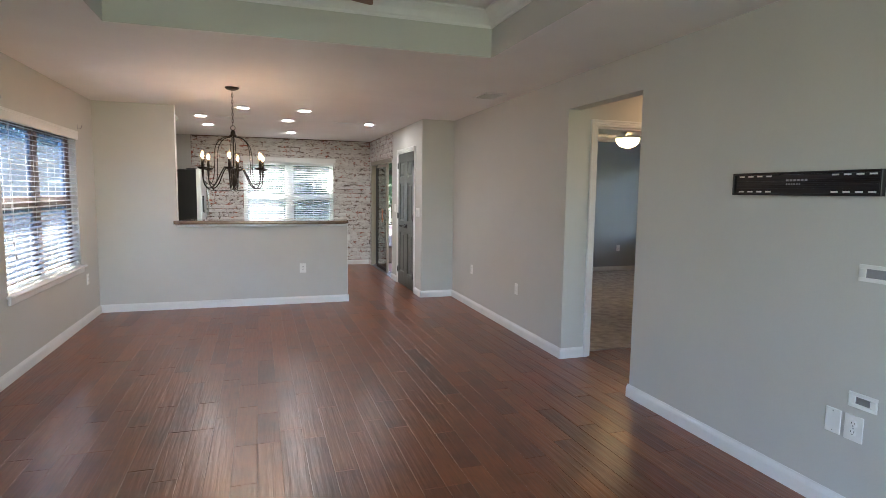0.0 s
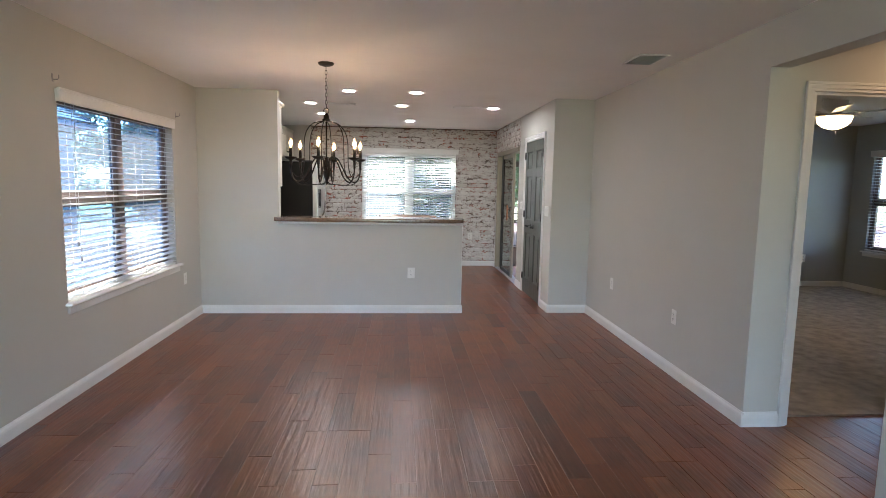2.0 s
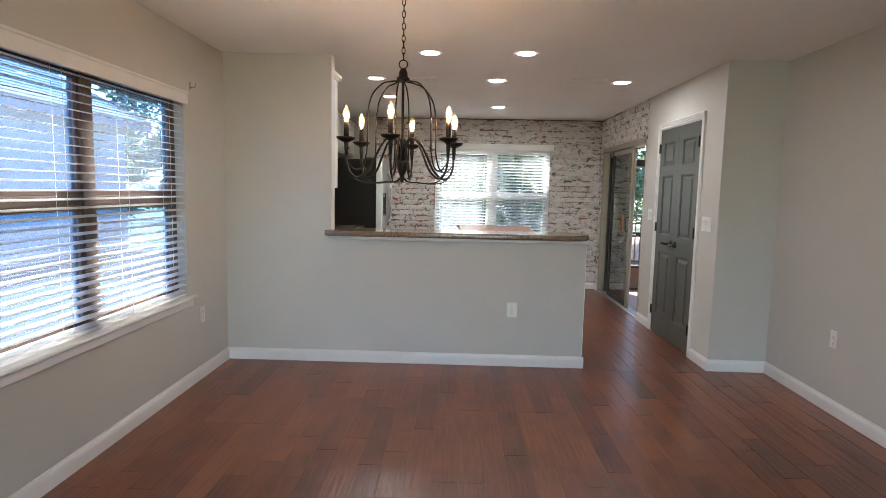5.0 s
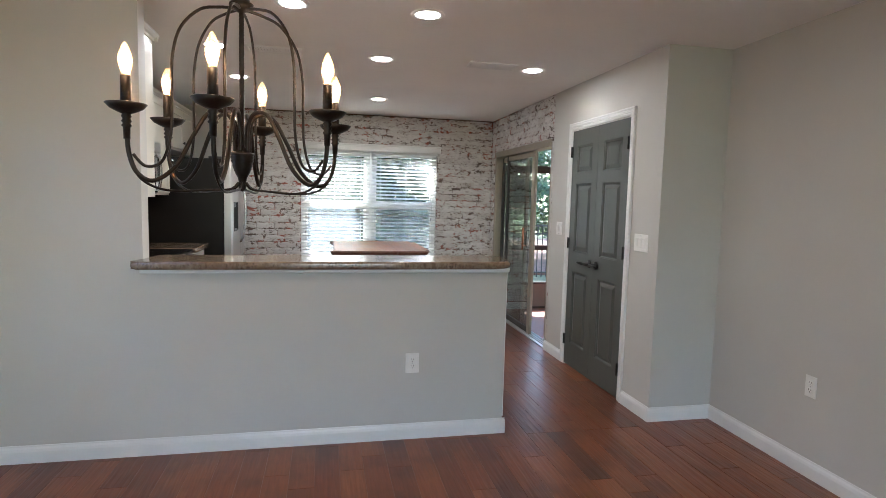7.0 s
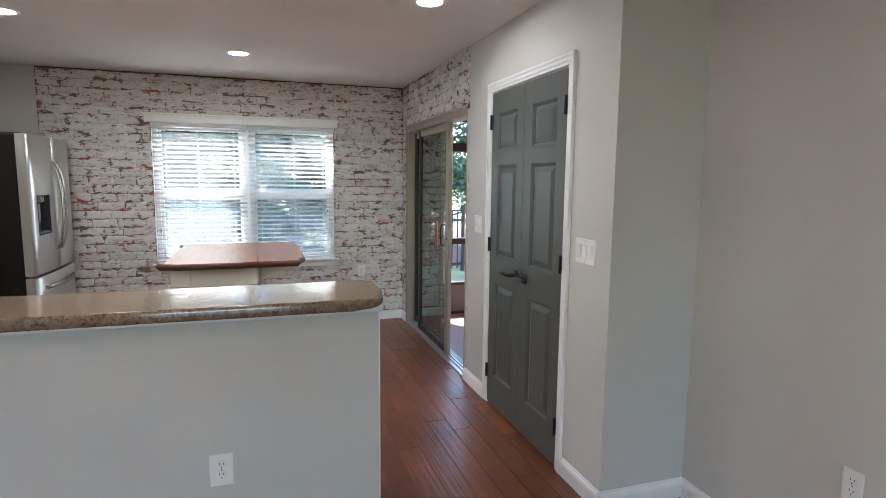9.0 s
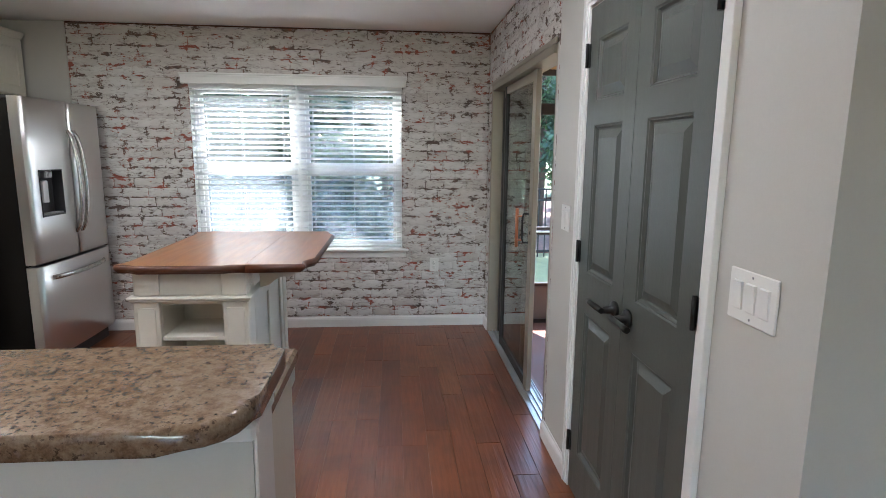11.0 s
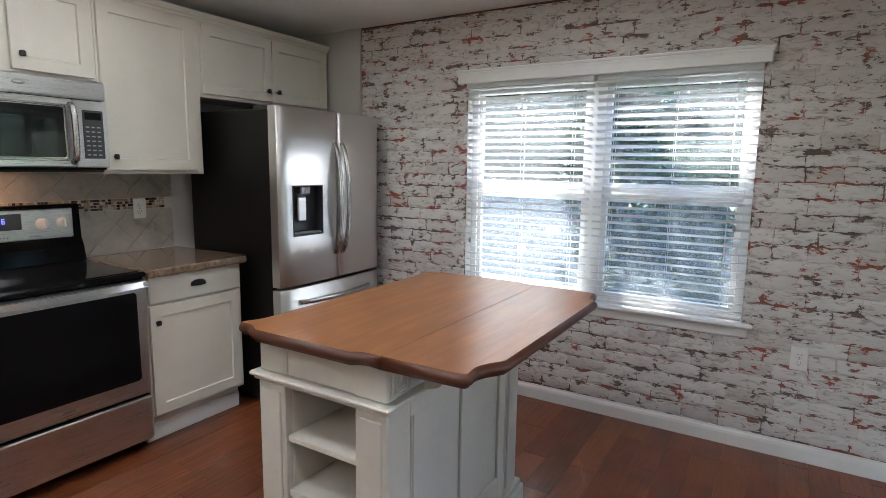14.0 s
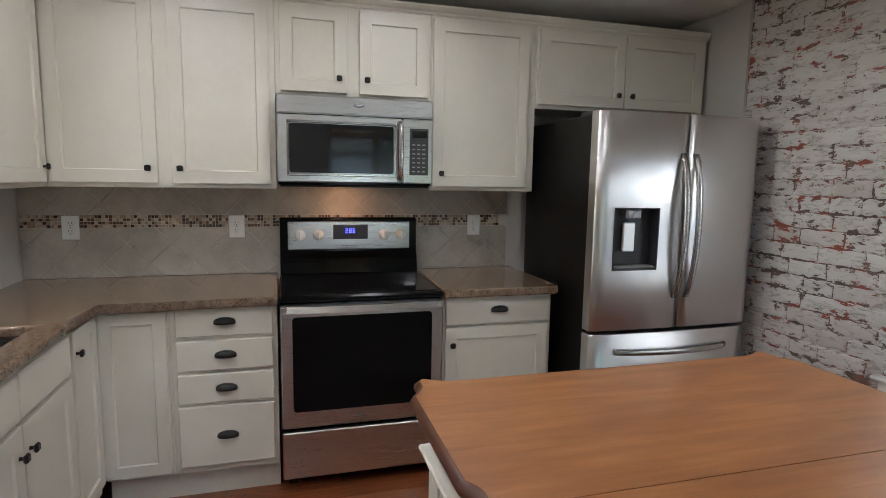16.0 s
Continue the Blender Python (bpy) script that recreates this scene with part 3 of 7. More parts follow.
# ---- windows ----
def window_unit(name, along, c_in, c_out, a0, a1, z0, z1, frame_mat, label, sash=0.045, mull=0.06):
    """Twin sash window set in a wall: frame, mullion, meeting rails, panes. c_in is the room side."""
    w = thing(name, (0, 0, 0), label, "window")
    w["kind"] = "structure"
    d0, d1 = (c_in, c_out) if c_in < c_out else (c_out, c_in)
    cm = c_out + (0.06 if c_in > c_out else -0.06)

    def bx(bm, p, q, zl, zh, t=0.05, ch=0.004):
        box(bm, *((p, q, cm - t / 2, cm + t / 2) if along == "x" else (cm - t / 2, cm + t / 2, p, q)), zl, zh, ch)
    bm = bmesh.new()
    bx(bm, a0, a1, z1 - sash, z1), bx(bm, a0, a1, z0, z0 + sash)
    bx(bm, a0, a0 + sash, z0 + sash, z1 - sash), bx(bm, a1 - sash, a1, z0 + sash, z1 - sash)
    part("window_frame", bm, frame_mat, w)
    mid = (a0 + a1) / 2
    bm = bmesh.new()
    bx(bm, mid - mull / 2, mid + mull / 2, z0 + sash, z1 - sash, 0.06)
    part("mullion", bm, frame_mat, w)
    zm = (z0 + z1) / 2
    for p, q in ((a0 + sash, mid - mull / 2), (mid + mull / 2, a1 - sash)):
        bm = bmesh.new()
        bx(bm, p, q, zm - 0.025, zm + 0.025, 0.045)
        part("meeting_rail", bm, frame_mat, w)
        for zl, zh in ((z0 + sash, zm - 0.025), (zm + 0.025, z1 - sash)):
            bm = bmesh.new()
            for s, e, l2, h2 in ((p, q, zl, zl + 0.03), (p, q, zh - 0.03, zh), (p, p + 0.028, zl + 0.03, zh - 0.03), (q - 0.028, q, zl + 0.03, zh - 0.03)):
                bx(bm, s, e, l2, h2, 0.035, 0.003)
            part("sash", bm, frame_mat, w)
            bm = bmesh.new()
            bx(bm, p + 0.028, q - 0.028, zl + 0.03, zh - 0.03, 0.006, 0)
            g = part("pane", bm, DIMGLASS if name == "window_1" else GLASS, w)
            g.visible_shadow = False
        if frame_mat is not VINYL:
            continue
        # framed insect screen outside the lower sash
        co = cm + (0.034 if c_out > c_in else -0.034)
        bm = bmesh.new()
        for s, e, l2, h2 in ((p, q, z0 + sash, z0 + sash + 0.02), (p, q, zm - 0.02, zm), (p, p + 0.02, z0 + sash + 0.02, zm - 0.02), (q - 0.02, q, z0 + sash + 0.02, zm - 0.02)):
            box(bm, *((s, e, co - 0.006, co + 0.006) if along == "x" else (co - 0.006, co + 0.006, s, e)), l2, h2, 0.002)
        sf = part("screen_frame", bm, frame_mat, w)
        u0, u1, v0, v1 = p + 0.018, q - 0.018, z0 + sash + 0.018, zm - 0.018
        bm = bmesh.new()
        bm.faces.new([bm.verts.new((u, co, v) if along == "x" else (co, u, v)) for u, v in ((u0, v0), (u1, v0), (u1, v1), (u0, v1))])
        part("screen_mesh", bm, SCREEN, sf, "fine grey insect mesh")
    return w


def sill(name, along, face, inward, a0, a1, z, label):
    """A stool with a rounded nose and an apron under it."""
    e = thing(name, (0, 0, 0), label, "window sill")
    e["kind"] = "structure"
    s = 1 if inward > 0 else -1

    def bx(d0, d1, p, q, zl, zh, ch):
        d0, d1 = sorted((face + s * d0, face + s * d1))
        bm = bmesh.new()
        box(bm, *((p, q, d0, d1) if along == "x" else (d0, d1, p, q)), zl, zh, ch)
        return bm
    part("stool", bx(-0.09, 0.045, a0, a1, z - 0.022, z, 0.008), TRIM, e)
    part("apron", bx(0.0, 0.018, a0 + 0.02, a1 - 0.02, z - 0.075, z - 0.022, 0.006), TRIM, e)
    return e


window_unit("window_1", "y", XL, XL - 0.15, 4.89, 6.70, 0.63, 2.00, BROWNFRAME, "twin brown framed sash window behind a white blind", mull=0.09)
sill("window_sill_1", "y", XL, 1, 4.855, 6.765, 0.640, "white painted window sill with apron")
window_unit("window_2", "x", YK, YK + 0.15, -0.27, 1.39, 0.66, 2.00, VINYL, "twin white sash window behind a white blind", mull=0.10)
sill("window_sill_2", "x", YK, -1, -0.31, 1.445, 0.675, "white painted window sill with apron")
window_unit("window_3", "y", 7.20, 7.32, 6.95, 8.75, 0.60, 2.03, BROWNFRAME, "bedroom sash window behind a white blind")
sill("window_sill_3", "y", 7.20, -1, 6.9, 8.8, 0.60, "white painted bedroom window sill")


def slat_mesh(name, length, tilt, chord=0.048, holes=()):
    """One slightly arched slat along x."""
    bm = bmesh.new()
    k = 4
    top, bot = [], []
    for i in range(k + 1):
        u = -chord / 2 + chord * i / k
        c = 0.0035 * (1 - (2 * u / chord) ** 2)
        top.append((u, c + 0.0013)), bot.append((u, c - 0.0013))
    prof = top + bot[::-1]
    ca, sa = math.cos(tilt), math.sin(tilt)
    prof = [(ca * u - sa * z, sa * u + ca * z) for u, z in prof]
    def run(xa, xb, pr):
        r0 = [bm.verts.new((xa, u, z)) for u, z in pr]
        r1 = [bm.verts.new((xb, u, z)) for u, z in pr]
        for i in range(len(pr)):
            bm.faces.new((r0[i], r1[i], r1[(i + 1) % len(pr)], r0[(i + 1) % len(pr)]))
        bm.faces.new(r0), bm.faces.new(r1[::-1])
    at = -length / 2
    for h in holes:
        run(at, h - 0.0035, prof)
        for a, b in ((0, 1), (3, 4)):
            e0, e1, f1, f0 = prof[a], prof[b], prof[9 - b], prof[9 - a]
            if a == 0:
                e1, f1 = (e1[0] + (prof[2][0] - e1[0]) * 0.62, e1[1] + (prof[2][1] - e1[1]) * 0.62), (f1[0] + (prof[7][0] - f1[0]) * 0.62, f1[1] + (prof[7][1] - f1[1]) * 0.62)
            else:
                e0, f0 = (e0[0] + (prof[2][0] - e0[0]) * 0.62, e0[1] + (prof[2][1] - e0[1]) * 0.62), (f0[0] + (prof[7][0] - f0[0]) * 0.62, f0[1] + (prof[7][1] - f0[1]) * 0.62)
            run(h - 0.0035, h + 0.0035, [e0, e1, f1, f0])
        at = h + 0.0035
    run(at, length / 2, prof)
    bmesh.ops.recalc_face_normals(bm, faces=bm.faces)
    return mesh_of(name, bm, SLAT)


def blind(m, length, z0, z1, tilt, label, ladders, wand, valance=True, pitch=0.043, group="", holes=()):
    """A blind along local x, room side at local -y, hanging at local y 0."""
    e = thing("window_blind", m, label, "blind", group)
    if valance:
        bm = bmesh.new()
        box(bm, -length / 2 - 0.02, length / 2 + 0.02, -0.055, -0.040, z1 - 0.06, z1 + 0.02, 0.005)
        box(bm, -length / 2 - 0.02, length / 2 + 0.02, -0.060, -0.040, z1 + 0.010, z1 + 0.028, 0.004)
        box(bm, -length / 2 - 0.02, -length / 2 - 0.008, -0.042, 0.03, z1 - 0.06, z1 + 0.02, 0.003)
        box(bm, length / 2 + 0.008, length / 2 + 0.02, -0.042, 0.03, z1 - 0.06, z1 + 0.02, 0.003)
        part("valance", bm, TRIM, e)
    part("head_rail", B(-length / 2, length / 2, -0.025, 0.03, z1 - 0.045, z1, 0.003), SLAT, e)
    me = slat_mesh("slat", length - 0.008, tilt, holes=holes)
    z = z1 - 0.07
    while z > z0 + 0.03:
        s = new("slat", me)
        s.parent = e
        s.location = (random.uniform(-0.001, 0.001), 0, z)
        s.rotation_euler = (random.uniform(-0.02, 0.02), random.uniform(-0.0012, 0.0012), 0)
        z -= pitch
    part("bottom_rail", B(-length / 2 + 0.004, length / 2 - 0.004, -0.024, 0.024, z0, z0 + 0.018, 0.004), SLAT, e)
    for x in ladders:
        bm = bmesh.new()
        tube(bm, [(x, -0.027, z0 + 0.01), (x, -0.027, z1 - 0.04)], 0.0011, 5)
        tube(bm, [(x, 0.027, z0 + 0.01), (x, 0.027, z1 - 0.04)], 0.0011, 5)
        part("ladder_cord", bm, SLAT, e)
    for x, zl in wand:
        bm = bmesh.new()
        tube(bm, [(x, -0.034, zl), (x, -0.034, z1 - 0.05)], 0.0013, 5)
        c = part("pull_cord", bm, SLAT, e)
        bm = bmesh.new()
        lathe(bm, [(0.003, 0.03), (0.007, 0.022), (0.008, 0.0), (0.005, -0.006)], 10, (x, -0.034, zl - 0.02))
        part("tassel", bm, GREYPLASTIC, c)
    return e


ROTW, ROTE = 90, -90
blind((XL - 0.028, 5.795, 0, 0, 0, ROTW), 1.80, 0.645, 1.995, radians(8), "white faux-wood blind with open slats in the window", [-0.72, -0.25, 0.25, 0.72], [(-0.76, 1.02), (-0.73, 0.92)])
for cx, ln, ld in ((0.143, 0.822, (-0.30, -0.02, 0.30)), (0.981, 0.822, (-0.30, 0.02, 0.30))):
    blind((cx, YK - 0.004, 0, 0, 0, 0), ln, 0.69, 2.005, radians(-20), "white faux-wood blind with half-open slats in the kitchen window", ld, [(0.34, 1.18)] if cx > 0.5 else [(-0.36, 1.0)], valance=False, group="kitchen window blinds", holes=(0.335,))
val = thing("blind_valance", (0, 0, 0), "white moulded valance above the kitchen window blinds", "valance")
part("fascia", B(-0.315, 1.425, YK - 0.062, YK - 0.046, 1.985, 2.052, 0.005), TRIM, val)
bm = bmesh.new()
box(bm, -0.325, 1.435, YK - 0.070, YK - 0.004, 2.052, 2.070, 0.005)
box(bm, -0.319, 1.429, YK - 0.066, YK - 0.062, 2.038, 2.052, 0.0015)
part("cap_moulding", bm, TRIM, val)
for q0, q1 in ((-0.315, -0.303), (1.413, 1.425)):
    part("side_return", B(q0, q1, YK - 0.046, YK - 0.002, 1.985, 2.05, 0.003), TRIM, val)
blind((7.20, 7.85, 0, 0, 0, ROTE), 1.78, 0.61, 2.02, radians(-6), "white bedroom window blind with open slats", [-0.7, 0, 0.7], [(-0.8, 1.3)])

# ---- pantry doors, casings ----
def casing(name, along, face, out, a0, a1, ztop, label, w=0.057):
    """Moulded trim round a doorway on one wall face; out is the side it stands proud on."""
    bm = bmesh.new()
    for s, e in ((a0 - w, a0), (a1, a1 + w)):
        inner = e if s < a0 else s
        dirn = -1 if s < a0 else 1
        for o0, o1, d in ((0.0, 0.018, 0.011), (0.018, 0.040, 0.016), (0.040, w, 0.020)):
            p, q = sorted((inner + dirn * o0, inner + dirn * o1))
            c0, c1 = sorted((face, face + out * d))
            box(bm, *((p, q, c0, c1) if along == "x" else (c0, c1, p, q)), 0, ztop + o0, 0.002)
    for o0, o1, d in ((0.0, 0.018, 0.011), (0.018, 0.040, 0.016), (0.040, w, 0.020)):
        c0, c1 = sorted((face, face + out * (d + 0.0005)))
        p, q = a0 - o1, a1 + o1
        box(bm, *((p, q, c0, c1) if along == "x" else (c0, c1, p, q)), ztop + o0, ztop + o1, 0.002)
    return setting(name, bm, TRIM, label, "door casing")


casing("trim_pantry", "y", 2.11, -1, 7.765, 8.705, 2.045, "white moulded casing round the pantry doors")
casing("trim_bedroom", "x", 4.27, -1, 2.79, 3.60, 2.035, "white moulded casing round the bedroom doorway")
bm = bmesh.new()
box(bm, 2.79, 2.808, 4.272, 4.40, 0, 2.017), box(bm, 3.582, 3.60, 4.272, 4.40, 0, 2.017), box(bm, 2.79, 3.60, 4.272, 4.40, 2.017, 2.035)
setting("door_jamb_bedroom", bm, TRIM, "white door jamb of the open bedroom doorway", "door jamb")
bm = bmesh.new()
box(bm, 2.114, 2.228, 7.765, 7.771, 0, 2.039), box(bm, 2.114, 2.228, 8.699, 8.705, 0, 2.039), box(bm, 2.114, 2.228, 7.765, 8.705, 2.039, 2.045)
setting("door_jamb_pantry", bm, TRIM, "white door jamb behind the pantry doors", "door jamb")


def raised_panel(bm, x0, x1, z0, z1, y):
    """A sunk moulding and raised field, seen from -y; y is the door's face."""
    rings = []
    for inset, dy in ((0, 0), (0.005, 0.004), (0.008, 0.004), (0.014, 0.013), (0.020, 0.0135), (0.050, 0.003)):
        rings.append([bm.verts.new((a, y + dy, b)) for a, b in ((x0 + inset, z0 + inset), (x1 - inset, z0 + inset), (x1 - inset, z1 - inset), (x0 + inset, z1 - inset))])
    for a, b in zip(rings, rings[1:]):
        for k in range(4):
            bm.faces.new((a[k], a[(k + 1) % 4], b[(k + 1) % 4], b[k]))
    bm.faces.new(rings[-1])


def door_leaf(width, height, holes):
    """A slab with its front at y 0, whose front face leaves room for the panels."""
    bm = bmesh.new()
    xs = sorted({0, width, *(h[0] for h in holes), *(h[1] for h in holes)})
    zs = sorted({0, height, *(h[2] for h in holes), *(h[3] for h in holes)})
    for i in range(len(xs) - 1):
        for j in range(len(zs) - 1):
            if any(h[0] <= xs[i] and xs[i + 1] <= h[1] and h[2] <= zs[j] and zs[j + 1] <= h[3] for h in holes):
                continue
            bm.faces.new([bm.verts.new(p) for p in ((xs[i], 0, zs[j]), (xs[i + 1], 0, zs[j]), (xs[i + 1], 0, zs[j + 1]), (xs[i], 0, zs[j + 1]))])
    t = 0.034
    for q in (((0, 0, 0), (0, 0, height), (0, t, height), (0, t, 0)), ((width, 0, 0), (width, t, 0), (width, t, height), (width, 0, height)),
              ((0, 0, height), (width, 0, height), (width, t, height), (0, t, height)), ((0, t, 0), (width, t, 0), (width, t, height), (0, t, height)), ((0, 0, 0), (0, t, 0), (width, t, 0), (width, 0, 0))):
        bm.faces.new([bm.verts.new(p) for p in q])
    bmesh.ops.remove_doubles(bm, verts=bm.verts, dist=1e-5)
    for h in holes:
        raised_panel(bm, *h, 0)
    bmesh.ops.remove_doubles(bm, verts=bm.verts, dist=1e-5)
    bmesh.ops.recalc_face_normals(bm, faces=bm.faces)
    return bm


# two narrow three-panel leaves, hung on black hinges; local x runs towards -y
for k, (y0, hx) in enumerate(((8.697, 0.0), (8.2335, 0.461))):
    d = thing("pantry_door", (2.103, y0, 0.012, 0, 0, -90), "closed grey-green three-panel pantry door with black hardware", "door", "pantry doors")
    W, H = 0.461, 2.022
    holes = [(0.095, W - 0.095, 1.665, 1.895), (0.095, W - 0.095, 0.995, 1.575), (0.095, W - 0.095, 0.20, 0.825)]
    part("leaf", door_leaf(W, H, holes), PANTRY, d)
    for hz in (0.17, 1.02, 1.80):
        bm = bmesh.new()
        tube(bm, [(hx, -0.010, hz), (hx, -0.010, hz + 0.092)], 0.0068, 10)
        box(bm, hx - 0.014, hx + 0.014, -0.004, 0.0, hz, hz + 0.09, 0.001)
        part("hinge", bm, BLACK, d, "matt black butt hinge")
    kx = 0.405 if k == 0 else 0.051
    dirn = -1 if k == 0 else 1
    bm = bmesh.new()
    lathe(bm, [(0.033, 0.0), (0.033, 0.008), (0.029, 0.012), (0.013, 0.014), (0.012, 0.045), (0.0, 0.046)], 24, (0, 0, 0), pose(kx, 0, 0.925, 90, 0, 0))
    rose = part("lever_rose", bm, BLACK, d)
    bm = bmesh.new()
    tube(bm, [(kx - 0.011 * dirn, -0.054, 0.925), (kx + 0.10 * dirn, -0.056, 0.925), (kx + 0.122 * dirn, -0.055, 0.925)], 0.0105, 12)
    part("lever", bm, BLACK, rose, "matt black lever handle")

# ---- bar top, counters ----
def rounded_slab(poly, z0, z1, r=0.018, seg=4):
    """A slab of that outline with a rounded top and bottom edge."""
    bm = bmesh.new()
    prism(bm, poly, z0, z1)
    es = [e for e in bm.edges if abs(e.verts[0].co.z - e.verts[1].co.z) < 1e-6]
    bmesh.ops.bevel(bm, geom=es, offset=r, segments=seg, profile=0.5, affect="EDGES")
    for f in bm.faces:
        f.smooth = abs(f.normal.z) < 0.99
    return bm


def round_corners(poly, radii, n=6):
    out = []
    k = len(poly)
    for i in range(k):
        p, a, b, r = Vector(poly[i]), Vector(poly[i - 1]), Vector(poly[(i + 1) % k]), radii[i]
        if r <= 0:
            out.append(tuple(p))
            continue
        u, w = (a - p).normalized(), (b - p).normalized()
        s, e = p + u * r, p + w * r
        for j in range(n + 1):
            t = j / n
            q = (1 - t) ** 2 * s + 2 * t * (1 - t) * p + t * t * e
            out.append((q.x, q.y))
    return out


bar = thing("bar_top", (0, 0, 0), "speckled tan granite bar top with rounded edges on the half wall", "bar counter")
outline = round_corners([(-0.965, 7.238), (1.105, 7.232), (1.105, 7.605), (-0.925, 7.600), (-0.925, 7.345), (-0.965, 7.345)], [0.03, 0.125, 0.03, 0, 0, 0])
part("slab", rounded_slab(outline, 1.032, 1.074, 0.018), GRANITE, bar)
bm = bmesh.new()
box(bm, -0.945, 1.101, 7.325, 7.3495, 1.000, 1.032, 0.006)
box(bm, 1.0905, 1.101, 7.3495, 7.48, 1.000, 1.032, 0.006)
part("ledge_moulding", bm, TRIM, bar, "white painted moulding under the slab")
part("support", B(-0.925, 1.088, 7.352, 7.458, 1.006, 1.032), WALL, bar)
setting("half_wall_end_trim", B(1.0905, 1.097, 7.352, 7.47, 0.1, 1.004, 0.002), TRIM, "white trim on the end of the half wall", "trim")

CT = 0.938
counter = thing("counter_top", (0, 0, 0), "L-shaped speckled brown granite counter top with a sink", "counter")
# the corner run, round the sink hole
sx0, sx1, sy0, sy1 = -0.80, -0.08, 7.545, 7.865
zb = CT - 0.040
part("slab", rounded_slab([(XL + 0.002, 7.462), (sx0, 7.462), (sx0, 7.965), (-1.115, 7.965), (-1.115, 8.672), (XL + 0.002, 8.672)], zb, CT, 0.012), GRANITE, counter)
bm = bmesh.new()
box(bm, sx0 + 0.0005, sx1, 7.462, sy0, zb, CT)
box(bm, sx0 + 0.0005, sx1, sy1, 7.965, zb, CT, 0.008)
box(bm, sx1 + 0.0005, 1.062, 7.462, 7.965, zb, CT, 0.008)
part("slab", bm, GRANITE, counter)
bm = bmesh.new()
for q in ((sx0, sx1, sy0, sy0 + 0.01, 0.74, zb), (sx0, sx1, sy1 - 0.01, sy1, 0.74, zb), (sx0, sx0 + 0.01, sy0, sy1, 0.74, zb), (sx1 - 0.01, sx1, sy0, sy1, 0.74, zb), (sx0, sx1, sy0, sy1, 0.73, 0.74)):
    box(bm, *q)
part("sink_bowl", bm, DARKSTEEL, counter, "stainless undermount sink bowl")
c2 = thing("counter_top", (0, 0, 0), "short speckled brown granite counter top beside the range", "counter")
part("slab", rounded_slab(round_corners([(XL + 0.002, 9.442), (-1.115, 9.442), (-1.115, 10.04), (XL + 0.002, 10.04)], [0, 0.004, 0.02, 0]), zb, CT, 0.012), GRANITE, c2)


# ---- cabinets: local x along the front, front face at y 0, depth to +y ----
def shaker(x0, x1, z0, z1, rail=0.062, t=0.019):
    """A framed flat-panel front whose face stands t proud of y 0."""
    bm = bmesh.new()
    f = -t
    rings = []
    for ins, y in ((0, 0), (0, f + 0.0015), (0.0015, f), (rail - 0.004, f), (rail, f + 0.009)):
        rings.append([bm.verts.new((a, y, b)) for a, b in ((x0 + ins, z0 + ins), (x1 - ins, z0 + ins), (x1 - ins, z1 - ins), (x0 + ins, z1 - ins))])
    for a, b in zip(rings, rings[1:]):
        for k in range(4):
            bm.faces.new((a[k], a[(k + 1) % 4], b[(k + 1) % 4], b[k]))
    bm.faces.new(rings[-1]), bm.faces.new(rings[0][::-1])
    bmesh.ops.recalc_face_normals(bm, faces=bm.faces)
    return bm


def slab_front(x0, x1, z0, z1, t=0.019):
    return B(x0, x1, -t, 0, z0, z1, 0.004)


def knob(parent, x, z, y=-0.019):
    bm = bmesh.new()
    lathe(bm, [(0.007, 0.0), (0.005, 0.006), (0.005, 0.012)], 12, (0, 0, 0), pose(x, y, z, 90, 0, 0))
    box(bm, x - 0.0135, x + 0.0135, y - 0.026, y - 0.012, z - 0.0135, z + 0.0135, 0.005)
    return part("knob", bm, BLACK, parent, "square black knob")


def cup_pull(parent, x, z, y=-0.019):
    bm = bmesh.new()
    n, w, h, d = 10, 0.046, 0.030, 0.024
    rows = []
    for j in range(5):
        ph = math.pi / 2 * j / 4
        row = []
        for i in range(n + 1):
            th = math.pi * i / n
            row.append(bm.verts.new((x + w * math.cos(th), y - d * math.sin(th) * math.cos(ph) - 0.001, z - 0.012 + h * math.sin(ph) * (0.35 + 0.65 * math.sin(th)))))
        rows.append(row)
    for a, b in zip(rows, rows[1:]):
        for i in range(n):
            bm.faces.new((a[i], a[i + 1], b[i + 1], b[i])).smooth = True
    bmesh.ops.remove_doubles(bm, verts=bm.verts, dist=1e-5)
    bmesh.ops.recalc_face_normals(bm, faces=bm.faces)
    bmesh.ops.solidify(bm, geom=bm.faces[:], thickness=0.002)
    return part("cup_pull", bm, BLACK, parent, "black cup pull")


def cabinet_box(e, w, d, z0, z1, ch=0.002):
    part("body", B(0, w, 0, d, z0, z1, ch), CREAM, e)


UPX, LOX = -1.468, -1.172
UPD = UPX - XL - 0.002


def upper(y0, y1, z0, doors, knobs, label):
    e = thing("wall_cabinet", (UPX, y0, 0, 0, 0, 90), label, "cabinet", "kitchen wall cabinets")
    w = y1 - y0
    cabinet_box(e, w, UPD, z0, 2.30)
    for (a, b), k in zip(doors, knobs):
        dr = part("door", shaker(a - y0, b - y0, z0 + 0.022, 2.268), CREAM, e)
        if k is not None:
            knob(dr, k - y0, z0 + 0.09)
    return e


